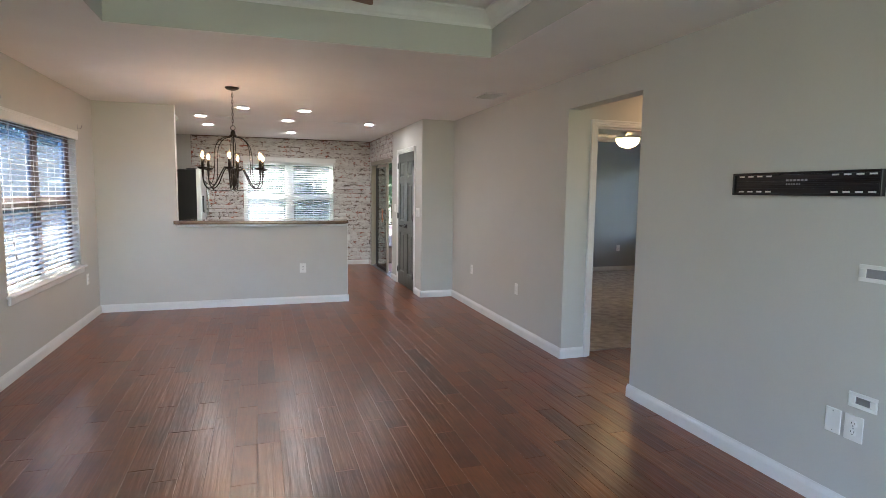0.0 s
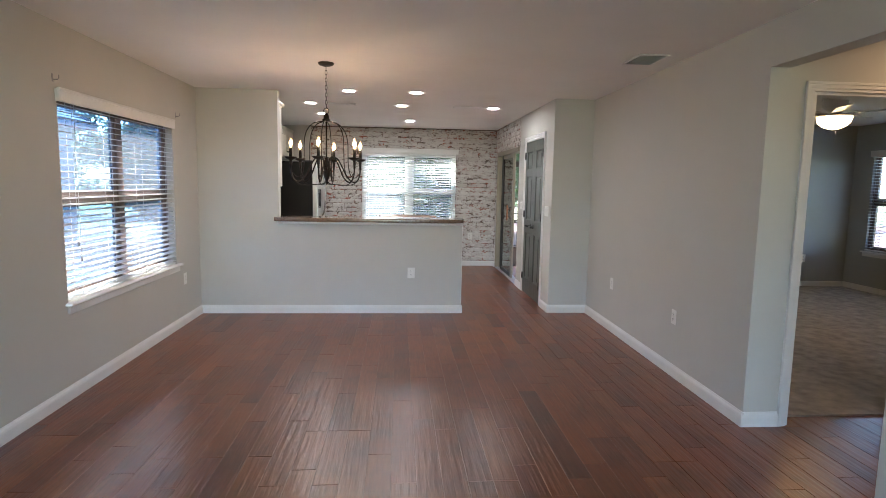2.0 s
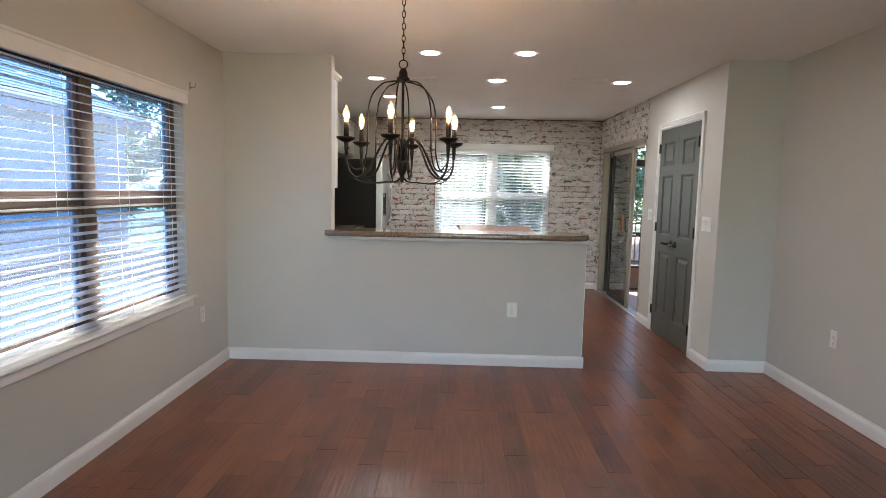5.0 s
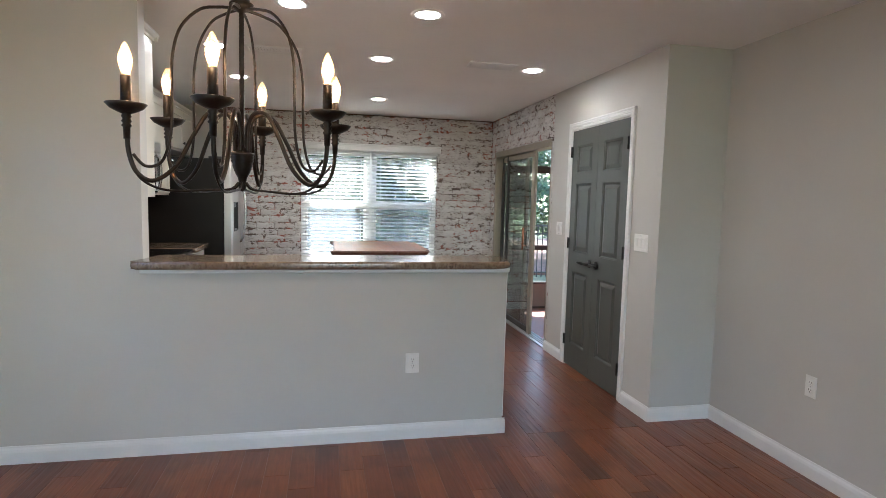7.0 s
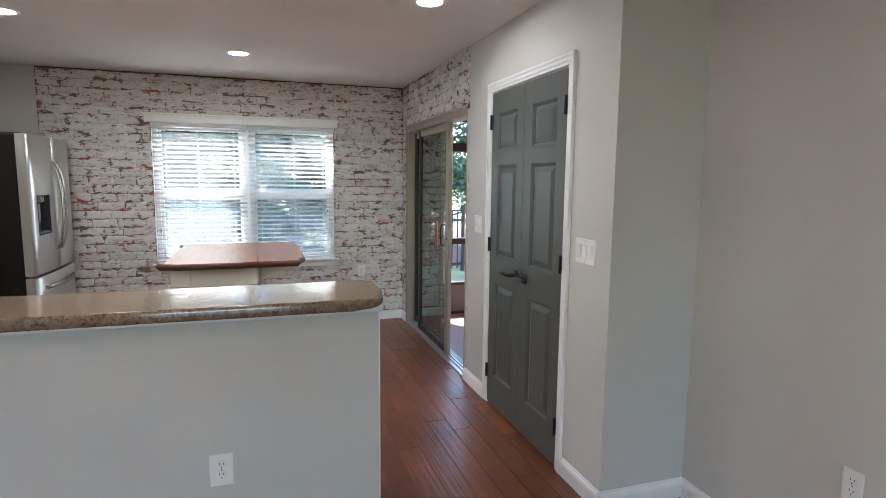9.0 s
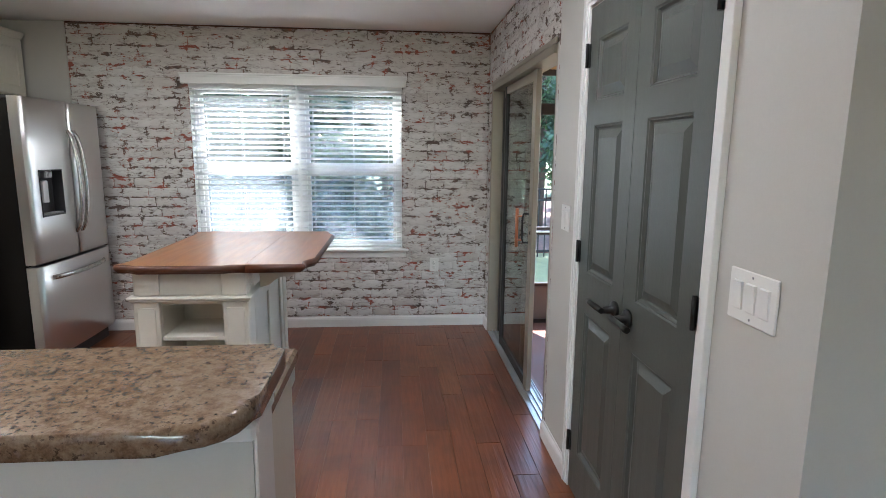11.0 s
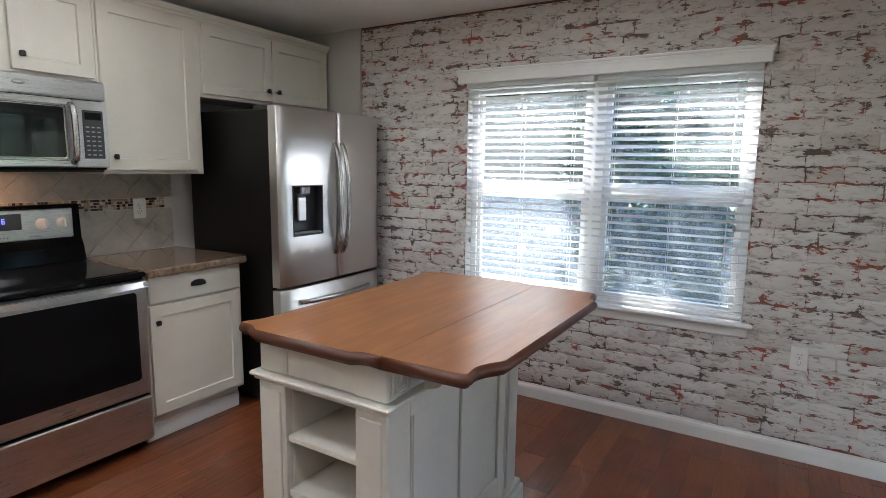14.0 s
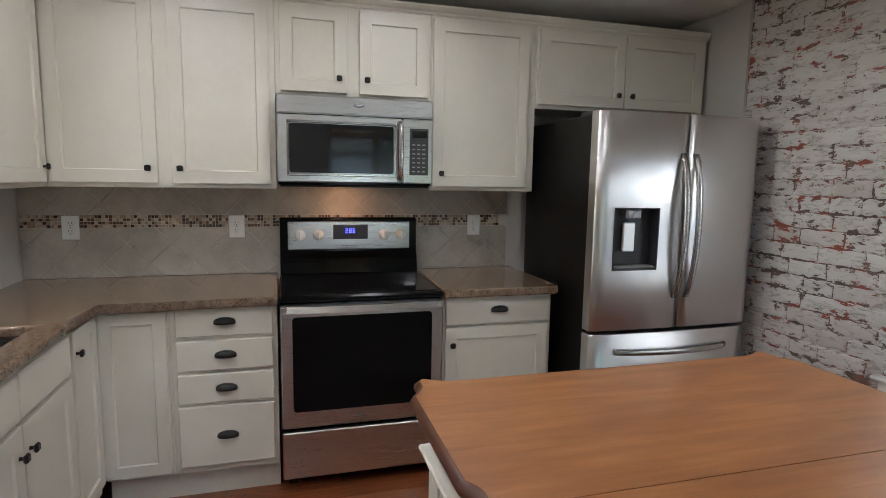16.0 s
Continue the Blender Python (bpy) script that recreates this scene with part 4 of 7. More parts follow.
upper(7.68, 8.676, 1.402, [(7.716, 8.153), (8.213, 8.650)], [8.115, 8.25], "cream shaker wall cabinet with two doors and black knobs")
upper(8.677, 9.443, 1.850, [(8.700, 9.015), (9.078, 9.425)], [8.978, 9.115], "short cream shaker cabinet above the microwave oven")
upper(9.444, 10.030, 1.402, [(9.455, 9.985)], [9.50], "tall single-door cream shaker wall cabinet")
upper(10.031, 11.112, 1.852, [(10.046, 10.566), (10.570, 11.085)], [10.525, 10.612], "short cream shaker cabinet above the refrigerator")
cc = thing("wall_cabinet", (UPX + 0.51, 7.70, 0, 0, 0, 180), "cream shaker corner wall cabinet beside the bar", "cabinet", "kitchen wall cabinets")
part("body", B(0, 0.82, 0, 0.238, 1.402, 2.30, 0.002), CREAM, cc)
dr = part("door", shaker(0.03, 0.47, 1.424, 2.268), CREAM, cc)
knob(dr, 0.44, 1.49)
CCROWN = [(0, 0), (0.008, 0.0), (0.012, 0.012), (0.022, 0.020), (0.030, 0.034), (0.030, 0.044), (0, 0.044)]
bm = bmesh.new()
sweep(bm, CCROWN, (UPX, 7.70, 2.285), (UPX, 11.115, 2.285), (1, 0, 0))
sweep(bm, CCROWN, (UPX, 7.70, 2.285), (-0.93, 7.70, 2.285), (0, 1, 0))
sweep(bm, CCROWN, (-0.958, 7.46, 2.285), (-0.958, 7.73, 2.285), (1, 0, 0))
box(bm, XL, UPX, 7.70, 11.115, 2.301, 2.322)
box(bm, XL, -0.958, 7.462, 7.70, 2.301, 2.322)
tagged(new("cabinet_crown", mesh_of("cabinet_crown", bm, CREAM)), "cream crown moulding on top of the wall cabinets", "moulding")

LOD = LOX - XL - 0.004


def base(name, y0, y1, label):
    e = thing(name, (LOX, y0, 0, 0, 0, 90), label, "cabinet", "kitchen base cabinets")
    w = y1 - y0
    cabinet_box(e, w, LOD, 0.140, zb - 0.001)
    part("toe_kick", B(0, w, 0.06, LOD, 0, 0.140), CREAM, e)
    return e


e = base("base_cabinet", 7.95, 8.225, "cream shaker corner base cabinet with one door")
part("door", shaker(0.0, 0.262, 0.155, 0.885, 0.055), CREAM, e)
e = base("drawer_cabinet", 8.226, 8.670, "cream base cabinet with four drawers and black cup pulls")
for z0, z1 in ((0.766, 0.893), (0.612, 0.748), (0.464, 0.596), (0.172, 0.448)):
    dr = part("drawer_front", slab_front(0.022, 0.424, z0, z1), CREAM, e)
    cup_pull(dr, 0.223, (z0 + z1) / 2 + 0.004)
e = base("base_cabinet", 9.446, 10.025, "cream base cabinet with a drawer above a shaker door")
dr = part("drawer_front", slab_front(0.012, 0.565, 0.752, 0.893), CREAM, e)
cup_pull(dr, 0.29, 0.826)
dr = part("door", shaker(0.012, 0.556, 0.160, 0.740), CREAM, e)
knob(dr, 0.045, 0.655)
bm = bmesh.new()
box(bm, 0.0, 0.579, 0.052, 0.060, 0, 0.09, 0.002)
part("toe_moulding", bm, TRIM, e)

# the run under the bar, whose fronts face the range
def pen(name, x0, x1, label):
    f = thing(name, (x1, 7.938, 0, 0, 0, 180), label, "cabinet", "kitchen base cabinets")
    part("body", B(0, x1 - x0, 0, 0.474, 0.105, 0.725 if "sink" in name else zb - 0.001, 0.002), CREAM, f)
    part("toe_kick", B(0, x1 - x0, 0.06, 0.474, 0, 0.105), CREAM, f)
    return f


e = pen("base_cabinet", -1.148, -0.862, "narrow cream base cabinet beside the inner corner")
dr = part("door", shaker(0.012, 0.274, 0.155, 0.885, 0.055), CREAM, e)
knob(dr, 0.04, 0.80)
e = pen("sink_cabinet", -0.860, -0.02, "cream sink cabinet with false drawer fronts and two doors")
part("front_rail", B(0, 0.84, 0, 0.02, 0.727, zb - 0.001), CREAM, e)
for a, b, k in ((0.425, 0.825, 0.455), (0.015, 0.415, 0.385)):
    part("drawer_front", slab_front(a, b, 0.745, 0.885), CREAM, e)
    dr = part("door", shaker(a, b, 0.155, 0.728), CREAM, e)
    knob(dr, k, 0.64)
e = pen("base_cabinet", -0.018, 1.046, "cream base cabinet at the end of the bar")
for a, b, k in ((0.545, 1.046, 0.585), (0.02, 0.535, 0.495)):
    dr = part("door", shaker(a, b, 0.155, 0.885), CREAM, e)
    knob(dr, k, 0.80)

# ---- backsplash ----
BSX = XL + 0.003
bs = setting("backsplash", B(XL, BSX, 7.462, 10.012, CT, 1.402), GROUT, "beige stone tile backsplash with a mosaic band", "backsplash")
tiles, TS = {}, 0.152


def clip_poly(poly, y0, y1, z0, z1):
    for ax, lim, sgn in ((0, y0, 1), (0, y1, -1), (1, z0, 1), (1, z1, -1)):
        out = []
        for i in range(len(poly)):
            a, b = poly[i - 1], poly[i]
            da, db = sgn * (a[ax] - lim), sgn * (b[ax] - lim)
            if (da >= 0) != (db >= 0):
                t = da / (da - db)
                out.append((a[0] + t * (b[0] - a[0]), a[1] + t * (b[1] - a[1])))
            if db >= 0:
                out.append(b)
        poly = out
        if len(poly) < 3:
            return []
    return poly


def stone_tile(poly):
    bm = bmesh.new()
    cy, cz = sum(p[0] for p in poly) / len(poly), sum(p[1] for p in poly) / len(poly)
    r0 = [bm.verts.new((0, y, z)) for y, z in poly]
    r1 = [bm.verts.new((0.004, y, z)) for y, z in poly]
    r2 = [bm.verts.new((0.0055, cy + (y - cy) * 0.975, cz + (z - cz) * 0.975)) for y, z in poly]
    k = len(poly)
    for a, b in ((r0, r1), (r1, r2)):
        for i in range(k):
            bm.faces.new((a[i], a[(i + 1) % k], b[(i + 1) % k], b[i]))
    bm.faces.new(r2)
    bmesh.ops.recalc_face_normals(bm, faces=bm.faces)
    return bm


D = TS * math.sqrt(2)
whole = mesh_of("tile", stone_tile([(-D / 2 + 0.003, 0), (0, -D / 2 + 0.003), (D / 2 - 0.003, 0), (0, D / 2 - 0.003)]), TILE)
for band0, band1 in ((CT + 0.003, 1.188), (1.256, 1.401)):
    for i in range(-1, 26):
        for j in range(-3, 4):
            cy, cz = 7.50 + i * D / 2, band0 + 0.06 + j * D / 2
            if (i + j) % 2:
                continue
            h = D / 2 - 0.0025
            q = clip_poly([(cy - h, cz), (cy, cz - h), (cy + h, cz), (cy, cz + h)], 7.465, 10.010, band0, band1)
            if len(q) < 3:
                continue
            ar = abs(sum(q[a - 1][0] * q[a][1] - q[a][0] * q[a - 1][1] for a in range(len(q)))) / 2
            if ar < 0.0006:
                continue
            if ar > 2 * h * h - 1e-5:
                o = new("tile", whole)
                o.location = (BSX, cy, cz)
            else:
                o = new("tile", mesh_of("tile", stone_tile([(a - cy, b - cz) for a, b in q]), TILE))
                o.location = (BSX, cy, cz)
            o.parent = bs
# the mosaic band: small glass and stone squares in four colours
rngm = random.Random(3)
mos = [([], []) for _ in MOSAIC]
y = 7.466
while y < 9.955:
    for j in range(4):
        z = 1.190 + j * 0.0162
        v, f = mos[rngm.choice((0, 0, 0, 1, 1, 2, 3, 3))]
        k, s, d = len(v), 0.0145, 0.004 + rngm.uniform(0, 0.0012)
        v += [(BSX, y, z), (BSX, y + s, z), (BSX, y + s, z + s), (BSX, y, z + s), (BSX + d, y + 0.001, z + 0.001), (BSX + d, y + s - 0.001, z + 0.001), (BSX + d, y + s - 0.001, z + s - 0.001), (BSX + d, y + 0.001, z + s - 0.001)]
        f += [(k + a, k + (a + 1) % 4, k + 4 + (a + 1) % 4, k + 4 + a) for a in range(4)] + [(k + 4, k + 5, k + 6, k + 7)]
    y += 0.0162
for (v, f), mt in zip(mos, MOSAIC):
    me = bpy.data.meshes.new("mosaic")
    me.from_pydata(v, [], f)
    me.materials.append(mt)
    o = new("mosaic", me)
    o.parent = bs
    o["kind"] = "stuff"
    o["label"] = "small square mosaic pieces in a band"

# ---- range: local x along the front, front at y 0 ----
rg = thing("range", (-1.135, 8.679, 0, 0, 0, 90), "stainless steel electric range with a black glass cooktop", "range")
RW, RD = 0.757, XL * -1 - 1.135 - 0.012
part("body", B(0.002, RW - 0.002, 0.028, RD, 0.06, 0.905, 0.003), BLACKENAMEL, rg, "black enamelled sides")
bm = bmesh.new()
box(bm, 0.0, RW, -0.012, RD - 0.07, 0.905, 0.935, 0.010)
part("cooktop", bm, BLACKENAMEL, rg, "glossy black cooktop rim")
part("cooktop_glass", B(0.025, RW - 0.025, 0.02, RD - 0.10, 0.935, 0.938, 0.001), BLACKGLASS, rg, "black ceramic glass")
bm = bmesh.new()
prof = [(RD - 0.10, 0.937), (RD - 0.085, 1.02), (RD - 0.065, 1.06), (RD - 0.055, 1.235), (RD - 0.045, 1.243), (RD, 1.243), (RD, 0.937)]
a = [bm.verts.new((0.004, y, z)) for y, z in prof]
b = [bm.verts.new((RW - 0.004, y, z)) for y, z in prof]
for i in range(len(prof)):
    bm.faces.new((a[i], a[(i + 1) % len(prof)], b[(i + 1) % len(prof)], b[i]))
bm.faces.new(a), bm.faces.new(b[::-1])
bmesh.ops.recalc_face_normals(bm, faces=bm.faces)
bevel(part("backguard", bm, BLACKENAMEL, rg, "glossy black backguard"), 0.006, 3)
panel = part("control_panel", B(0.045, RW - 0.045, RD - 0.068, RD - 0.058, 1.068, 1.222, 0.004), STEELH, rg, "brushed steel control panel")
dsp = part("display", B(0.285, 0.475, RD - 0.072, RD - 0.067, 1.125, 1.205, 0.003), DARKPLASTIC, panel, "grey display window")


def digits(text, x, z, size, y):
    """Seven-bar clock digits."""
    segs = {"8": "abcdefg", "6": "afedcg", "2": "abged", ":": ""}
    bm = bmesh.new()
    for ch in text:
        w, h, t = size * 0.5, size, size * 0.14
        for s in segs[ch]:
            q = {"a": (0, w, h - t, h), "g": (0, w, h / 2 - t / 2, h / 2 + t / 2), "d": (0, w, 0, t), "f": (0, t, h / 2, h), "b": (w - t, w, h / 2, h), "e": (0, t, 0, h / 2), "c": (w - t, w, 0, h / 2)}[s]
            box(bm, x + q[0], x + q[1], y - 0.001, y, z + q[2], z + q[3])
        x += size * 0.75
    return bm


part("clock", digits("286", 0.352, 1.158, 0.026, RD - 0.072), CLOCK, dsp, "lit blue clock digits")
for kx in (0.108, 0.205, 0.565, 0.662):
    bm = bmesh.new()
    lathe(bm, [(0.030, 0.0), (0.030, 0.004), (0.025, 0.006), (0.0235, 0.026), (0.020, 0.030), (0.0, 0.031)], 22, (0, 0, 0), pose(kx, RD - 0.068, 1.148, 90, 0, 0))
    box(bm, kx - 0.005, kx + 0.005, RD - 0.110, RD - 0.096, 1.126, 1.170, 0.003)
    part("control_knob", bm, PLASTIC, rg, "pale round control knob")
bm = bmesh.new()
for kx, kz, w in ((0.335, 1.085, 0.085), (0.51, 1.083, 0.05)):
    for i in range(6):
        box(bm, kx + i * w / 6, kx + (i + 0.6) * w / 6, RD - 0.0688, RD - 0.0678, kz, kz + 0.008)
part("panel_print", bm, GREYPLASTIC, panel, "small grey unreadable marks")
door = part("oven_door", B(0.004, RW - 0.004, -0.004, 0.030, 0.312, 0.893, 0.006), STEELH, rg, "brushed steel oven door")
bm = bmesh.new()
prism(bm, round_corners([(0.055, 0.392), (RW - 0.055, 0.392), (RW - 0.055, 0.838), (0.055, 0.838)], [0.02] * 4, 4), -0.0065, 0.0)
bmesh.ops.transform(bm, matrix=Matrix(((1, 0, 0, 0), (0, 0, 1, 0), (0, 1, 0, 0), (0, 0, 0, 1))), verts=bm.verts)
bmesh.ops.recalc_face_normals(bm, faces=bm.faces)
part("oven_window", bm, OVENGLASS, door, "black oven window")
bm = bmesh.new()
pts = [(0.006 + (RW - 0.012) * i / 16, -0.034 - 0.016 * math.sin(math.pi * i / 16), 0.878) for i in range(17)]
for p, q in zip(pts, pts[1:]):
    v = [bm.verts.new((c[0], c[1] + dy, c[2] + dz)) for c in (p, q) for dy, dz in ((0, -0.016), (0.009, 0.013), (0.016, 0.013), (0.014, -0.016))]
    for f in ((0, 1, 5, 4), (1, 2, 6, 5), (2, 3, 7, 6), (3, 0, 4, 7)):
        bm.faces.new([v[i] for i in f])
box(bm, 0.006, 0.034, -0.034, -0.002, 0.865, 0.890, 0.003)
box(bm, RW - 0.034, RW - 0.006, -0.034, -0.002, 0.865, 0.890, 0.003)
bmesh.ops.remove_doubles(bm, verts=bm.verts, dist=1e-5)
bmesh.ops.recalc_face_normals(bm, faces=bm.faces)
part("oven_handle", bm, BRIGHTSTEEL, door, "bowed polished steel handle")
part("drawer", B(0.004, RW - 0.004, -0.002, 0.030, 0.066, 0.294, 0.006), STEELH, rg, "brushed steel storage drawer")
bm = bmesh.new()
prism(bm, [(0.335 + 0.03 + 0.028 * math.cos(a * math.pi / 8), 0.352 + 0.007 * math.sin(a * math.pi / 8)) for a in range(16)], -0.006, -0.003)
bmesh.ops.transform(bm, matrix=Matrix(((1, 0, 0, 0), (0, 0, 1, 0), (0, 1, 0, 0), (0, 0, 0, 1))), verts=bm.verts)
part("badge", bm, GREYPLASTIC, door)
for kx in (0.05, RW - 0.05):
    part("foot", B(kx - 0.02, kx + 0.02, 0.08, 0.12, 0.0, 0.062, 0.004), BLACK, rg)

# ---- microwave oven ----
mw = thing("microwave_oven", (-1.385, 8.681, 1.425, 0, 0, 90), "stainless over-the-range microwave oven with a dark window", "microwave")
MD = 1.78 - 1.385 - 0.005
part("body", B(0.003, 0.752, 0.022, MD, 0.0, 0.420, 0.003), BLACKENAMEL, mw)
part("vent_strip", B(0.0, 0.755, -0.006, 0.022, 0.335, 0.424, 0.007), STEELH, mw, "brushed steel top strip")
md = part("door", B(0.0, 0.598, -0.008, 0.022, 0.012, 0.331, 0.006), STEELH, mw, "brushed steel door")
bm = bmesh.new()
prism(bm, round_corners([(0.055, 0.058), (0.555, 0.058), (0.555, 0.290), (0.055, 0.290)], [0.012] * 4, 4), 0.004, 0.0095)
bmesh.ops.transform(bm, matrix=Matrix(((1, 0, 0, 0), (0, 0, -1, 0), (0, 1, 0, 0), (0, 0, 0, 1))), verts=bm.verts)
bmesh.ops.recalc_face_normals(bm, faces=bm.faces)
part("window", bm, BLACKGLASS, md, "dark reflecting window")
bm = bmesh.new()
for q in ((0.043, 0.567, 0.043, 0.055), (0.043, 0.567, 0.293, 0.305), (0.043, 0.0545, 0.055, 0.293), (0.5555, 0.567, 0.055, 0.293)):
    box(bm, q[0], q[1], -0.0125, -0.007, q[2], q[3], 0.003)
part("window_rim", bm, DARKSTEEL, md)
cp = part("control_side", B(0.602, 0.755, -0.008, 0.022, 0.012, 0.331, 0.006), STEELH, mw, "brushed steel control side")
pad = part("key_pad", B(0.636, 0.732, -0.011, -0.007, 0.055, 0.285, 0.003), DARKPLASTIC, cp, "dark key pad")
part("display", B(0.646, 0.722, -0.0125, -0.0105, 0.240, 0.275, 0.001), BLACKGLASS, pad)
bm = bmesh.new()
for i in range(3):
    for j in range(7):
        box(bm, 0.648 + i * 0.026, 0.664 + i * 0.026, -0.0116, -0.0108, 0.070 + j * 0.022, 0.076 + j * 0.022)
part("key_print", bm, GREYPLASTIC, pad, "rows of small grey key marks")
bm = bmesh.new()
tube(bm, [(0.585, -0.008, 0.035), (0.585, -0.036, 0.050), (0.585, -0.044, 0.10), (0.585, -0.046, 0.17), (0.585, -0.044, 0.24), (0.585, -0.036, 0.29), (0.585, -0.008, 0.306)], 0.014, 10)
part("handle", bm, DARKSTEEL, md, "curved steel bar handle")
bm = bmesh.new()
lathe(bm, [(0.0, 0), (0.019, 0.0), (0.017, 0.0016), (0, 0.0018)], 18, (0, 0, 0), pose(0.385, -0.006, 0.383, 90, 0, 0) @ Matrix.Diagonal((1.4, 0.5, 1, 1)))
part("badge", bm, GREYPLASTIC, mw)
part("underside", B(0.01, 0.745, 0.03, MD - 0.01, -0.010, 0.0, 0.003), BLACK, mw, "black underside with a lamp")

# ---- refrigerator ----
fr = thing("refrigerator", (-0.905, 10.098, 0, 0, 0, 90), "stainless french-door refrigerator with water dispenser and dark sides", "refrigerator")
FW, FD = 0.905, 0.80
part("body", B(0.006, FW - 0.006, 0.075, FD, 0.03, 1.775, 0.005), FRIDGESIDE, fr, "dark charcoal cabinet sides")
part("hinge_cover", B(0.02, 0.11, 0.045, 0.22, 1.775, 1.797, 0.006), DARKPLASTIC, fr)
part("hinge_cover", B(FW - 0.11, FW - 0.02, 0.045, 0.22, 1.775, 1.797, 0.006), DARKPLASTIC, fr)


def curved_door(x0, x1, z0, z1, holes=()):
    """A door whose front bows gently outwards across the whole appliance."""
    bm = bmesh.new()
    n = 14
    xs = sorted({round(x0 + (x1 - x0) * i / n, 5) for i in range(n + 1)} | {h[0] for h in holes} | {h[1] for h in holes})
    zs = sorted({z0, z0 + 0.006, z1 - 0.006, z1} | {h[2] for h in holes} | {h[3] for h in holes})

    def fy(x, z):
        u = 2 * x / FW - 1
        y = -0.012 * (1 - u * u)
        e = min(x - x0, x1 - x)
        if e < 0.012:
            y += 0.012 * (1 - e / 0.012) ** 2
        if z in (z0, z1):
            y += 0.005
        return y
    vs = {(x, z): bm.verts.new((x, fy(x, z), z)) for x in xs for z in zs}
    for i in range(len(xs) - 1):
        for j in range(len(zs) - 1):
            if any(h[0] <= xs[i] and xs[i + 1] <= h[1] and h[2] <= zs[j] and zs[j + 1] <= h[3] for h in holes):
                continue
            bm.faces.new([vs[xs[i], zs[j]], vs[xs[i + 1], zs[j]], vs[xs[i + 1], zs[j + 1]], vs[xs[i], zs[j + 1]]]).smooth = True
    back = 0.072
    loop = [(x, z0) for x in xs] + [(x1, z) for z in zs[1:]] + [(x, z1) for x in xs[-2::-1]] + [(x0, z) for z in zs[-2:0:-1]]
    bv = {p: bm.verts.new((p[0], back, p[1])) for p in loop}
    for p, q in zip(loop, loop[1:] + loop[:1]):
        bm.faces.new((vs[p], bv[p], bv[q], vs[q]))
    bm.faces.new([bv[p] for p in loop])
    bmesh.ops.recalc_face_normals(bm, faces=bm.faces)
    return bm


DX0, DX1, DZ0, DZ1 = 0.098, 0.340, 1.045, 1.345
SPL = 0.484
ld = part("door", curved_door(0.0, SPL - 0.003, 0.752, 1.790, [(DX0, DX1, DZ0, DZ1)]), STEEL, fr, "brushed steel door with the dispenser")
rd = part("door", curved_door(SPL + 0.003, FW, 0.752, 1.790), STEEL, fr, "brushed steel door")
fz = part("freezer_drawer", curved_door(0.0, FW, 0.115, 0.735), STEEL, fr, "brushed steel freezer drawer")
part("toe_grille", B(0.02, FW - 0.02, 0.06, 0.10, 0.0, 0.110, 0.003), DARKPLASTIC, fr)
bm = bmesh.new()
box(bm, DX0, DX1, 0.055, 0.060, DZ0, DZ1)
box(bm, DX0, DX0 + 0.004, -0.010, 0.056, DZ0, DZ1), box(bm, DX1 - 0.004, DX1, -0.012, 0.056, DZ0, DZ1)
box(bm, DX0, DX1, -0.010, 0.056, DZ0, DZ0 + 0.012), box(bm, DX0, DX1, -0.010, 0.056, DZ1 - 0.006, DZ1)
dsp = part("dispenser", bm, DARKPLASTIC, ld, "dark dispenser niche")
part("spout", B(0.165, 0.245, -0.006, 0.05, DZ1 - 0.055, DZ1 - 0.006, 0.008), GREYPLASTIC, dsp)
part("paddle", B(0.165, 0.232, 0.020, 0.036, 1.13, 1.275, 0.006), STEEL, dsp, "bright dispenser paddle")
part("drip_tray", B(DX0 + 0.01, DX1 - 0.01, -0.006, 0.05, DZ0 + 0.012, DZ0 + 0.02, 0.003), GREYPLASTIC, dsp)


def bow_handle(bm, ends, depth, w=0.030):
    """A flat bar that bows out between its two ends."""
    (xa, za), (xb, zb2) = ends
    n = 18
    pts = []
    for i in range(n + 1):
        t = i / n
        s = math.sin(math.pi * t) ** 0.6 if 0 < t < 1 else 0
        pts.append(Vector((xa + (xb - xa) * t, -0.012 - depth * s, za + (zb2 - za) * t)))
    side = Vector((1, 0, 0)) if abs(za - zb2) > abs(xa - xb) else Vector((0, 0, 1))
    rings = []
    for p in pts:
        rings.append([bm.verts.new(p + side * a + Vector((0, b, 0))) for a, b in ((-w / 2, -0.003), (-w / 4, -0.010), (w / 4, -0.010), (w / 2, -0.003), (w / 2, 0.008), (-w / 2, 0.008))])
    for a, b in zip(rings, rings[1:]):
        for k in range(6):
            bm.faces.new((a[k], a[(k + 1) % 6], b[(k + 1) % 6], b[k])).smooth = True
    bm.faces.new(rings[0]), bm.faces.new(rings[-1][::-1])
    bmesh.ops.recalc_face_normals(bm, faces=bm.faces)


bm = bmesh.new()
bow_handle(bm, ((SPL - 0.035, 0.905), (SPL - 0.035, 1.605)), 0.058)
part("handle", bm, DARKSTEEL, ld, "long bowed steel handle")
bm = bmesh.new()
bow_handle(bm, ((SPL + 0.035, 0.905), (SPL + 0.035, 1.605)), 0.058)
part("handle", bm, DARKSTEEL, rd, "long bowed steel handle")
bm = bmesh.new()
bow_handle(bm, ((0.13, 0.648), (FW - 0.13, 0.648)), 0.050)
part("handle", bm, DARKSTEEL, fz, "wide bowed steel handle")

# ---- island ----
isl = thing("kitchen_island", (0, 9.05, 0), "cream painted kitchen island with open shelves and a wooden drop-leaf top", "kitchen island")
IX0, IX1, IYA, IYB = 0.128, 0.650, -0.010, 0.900


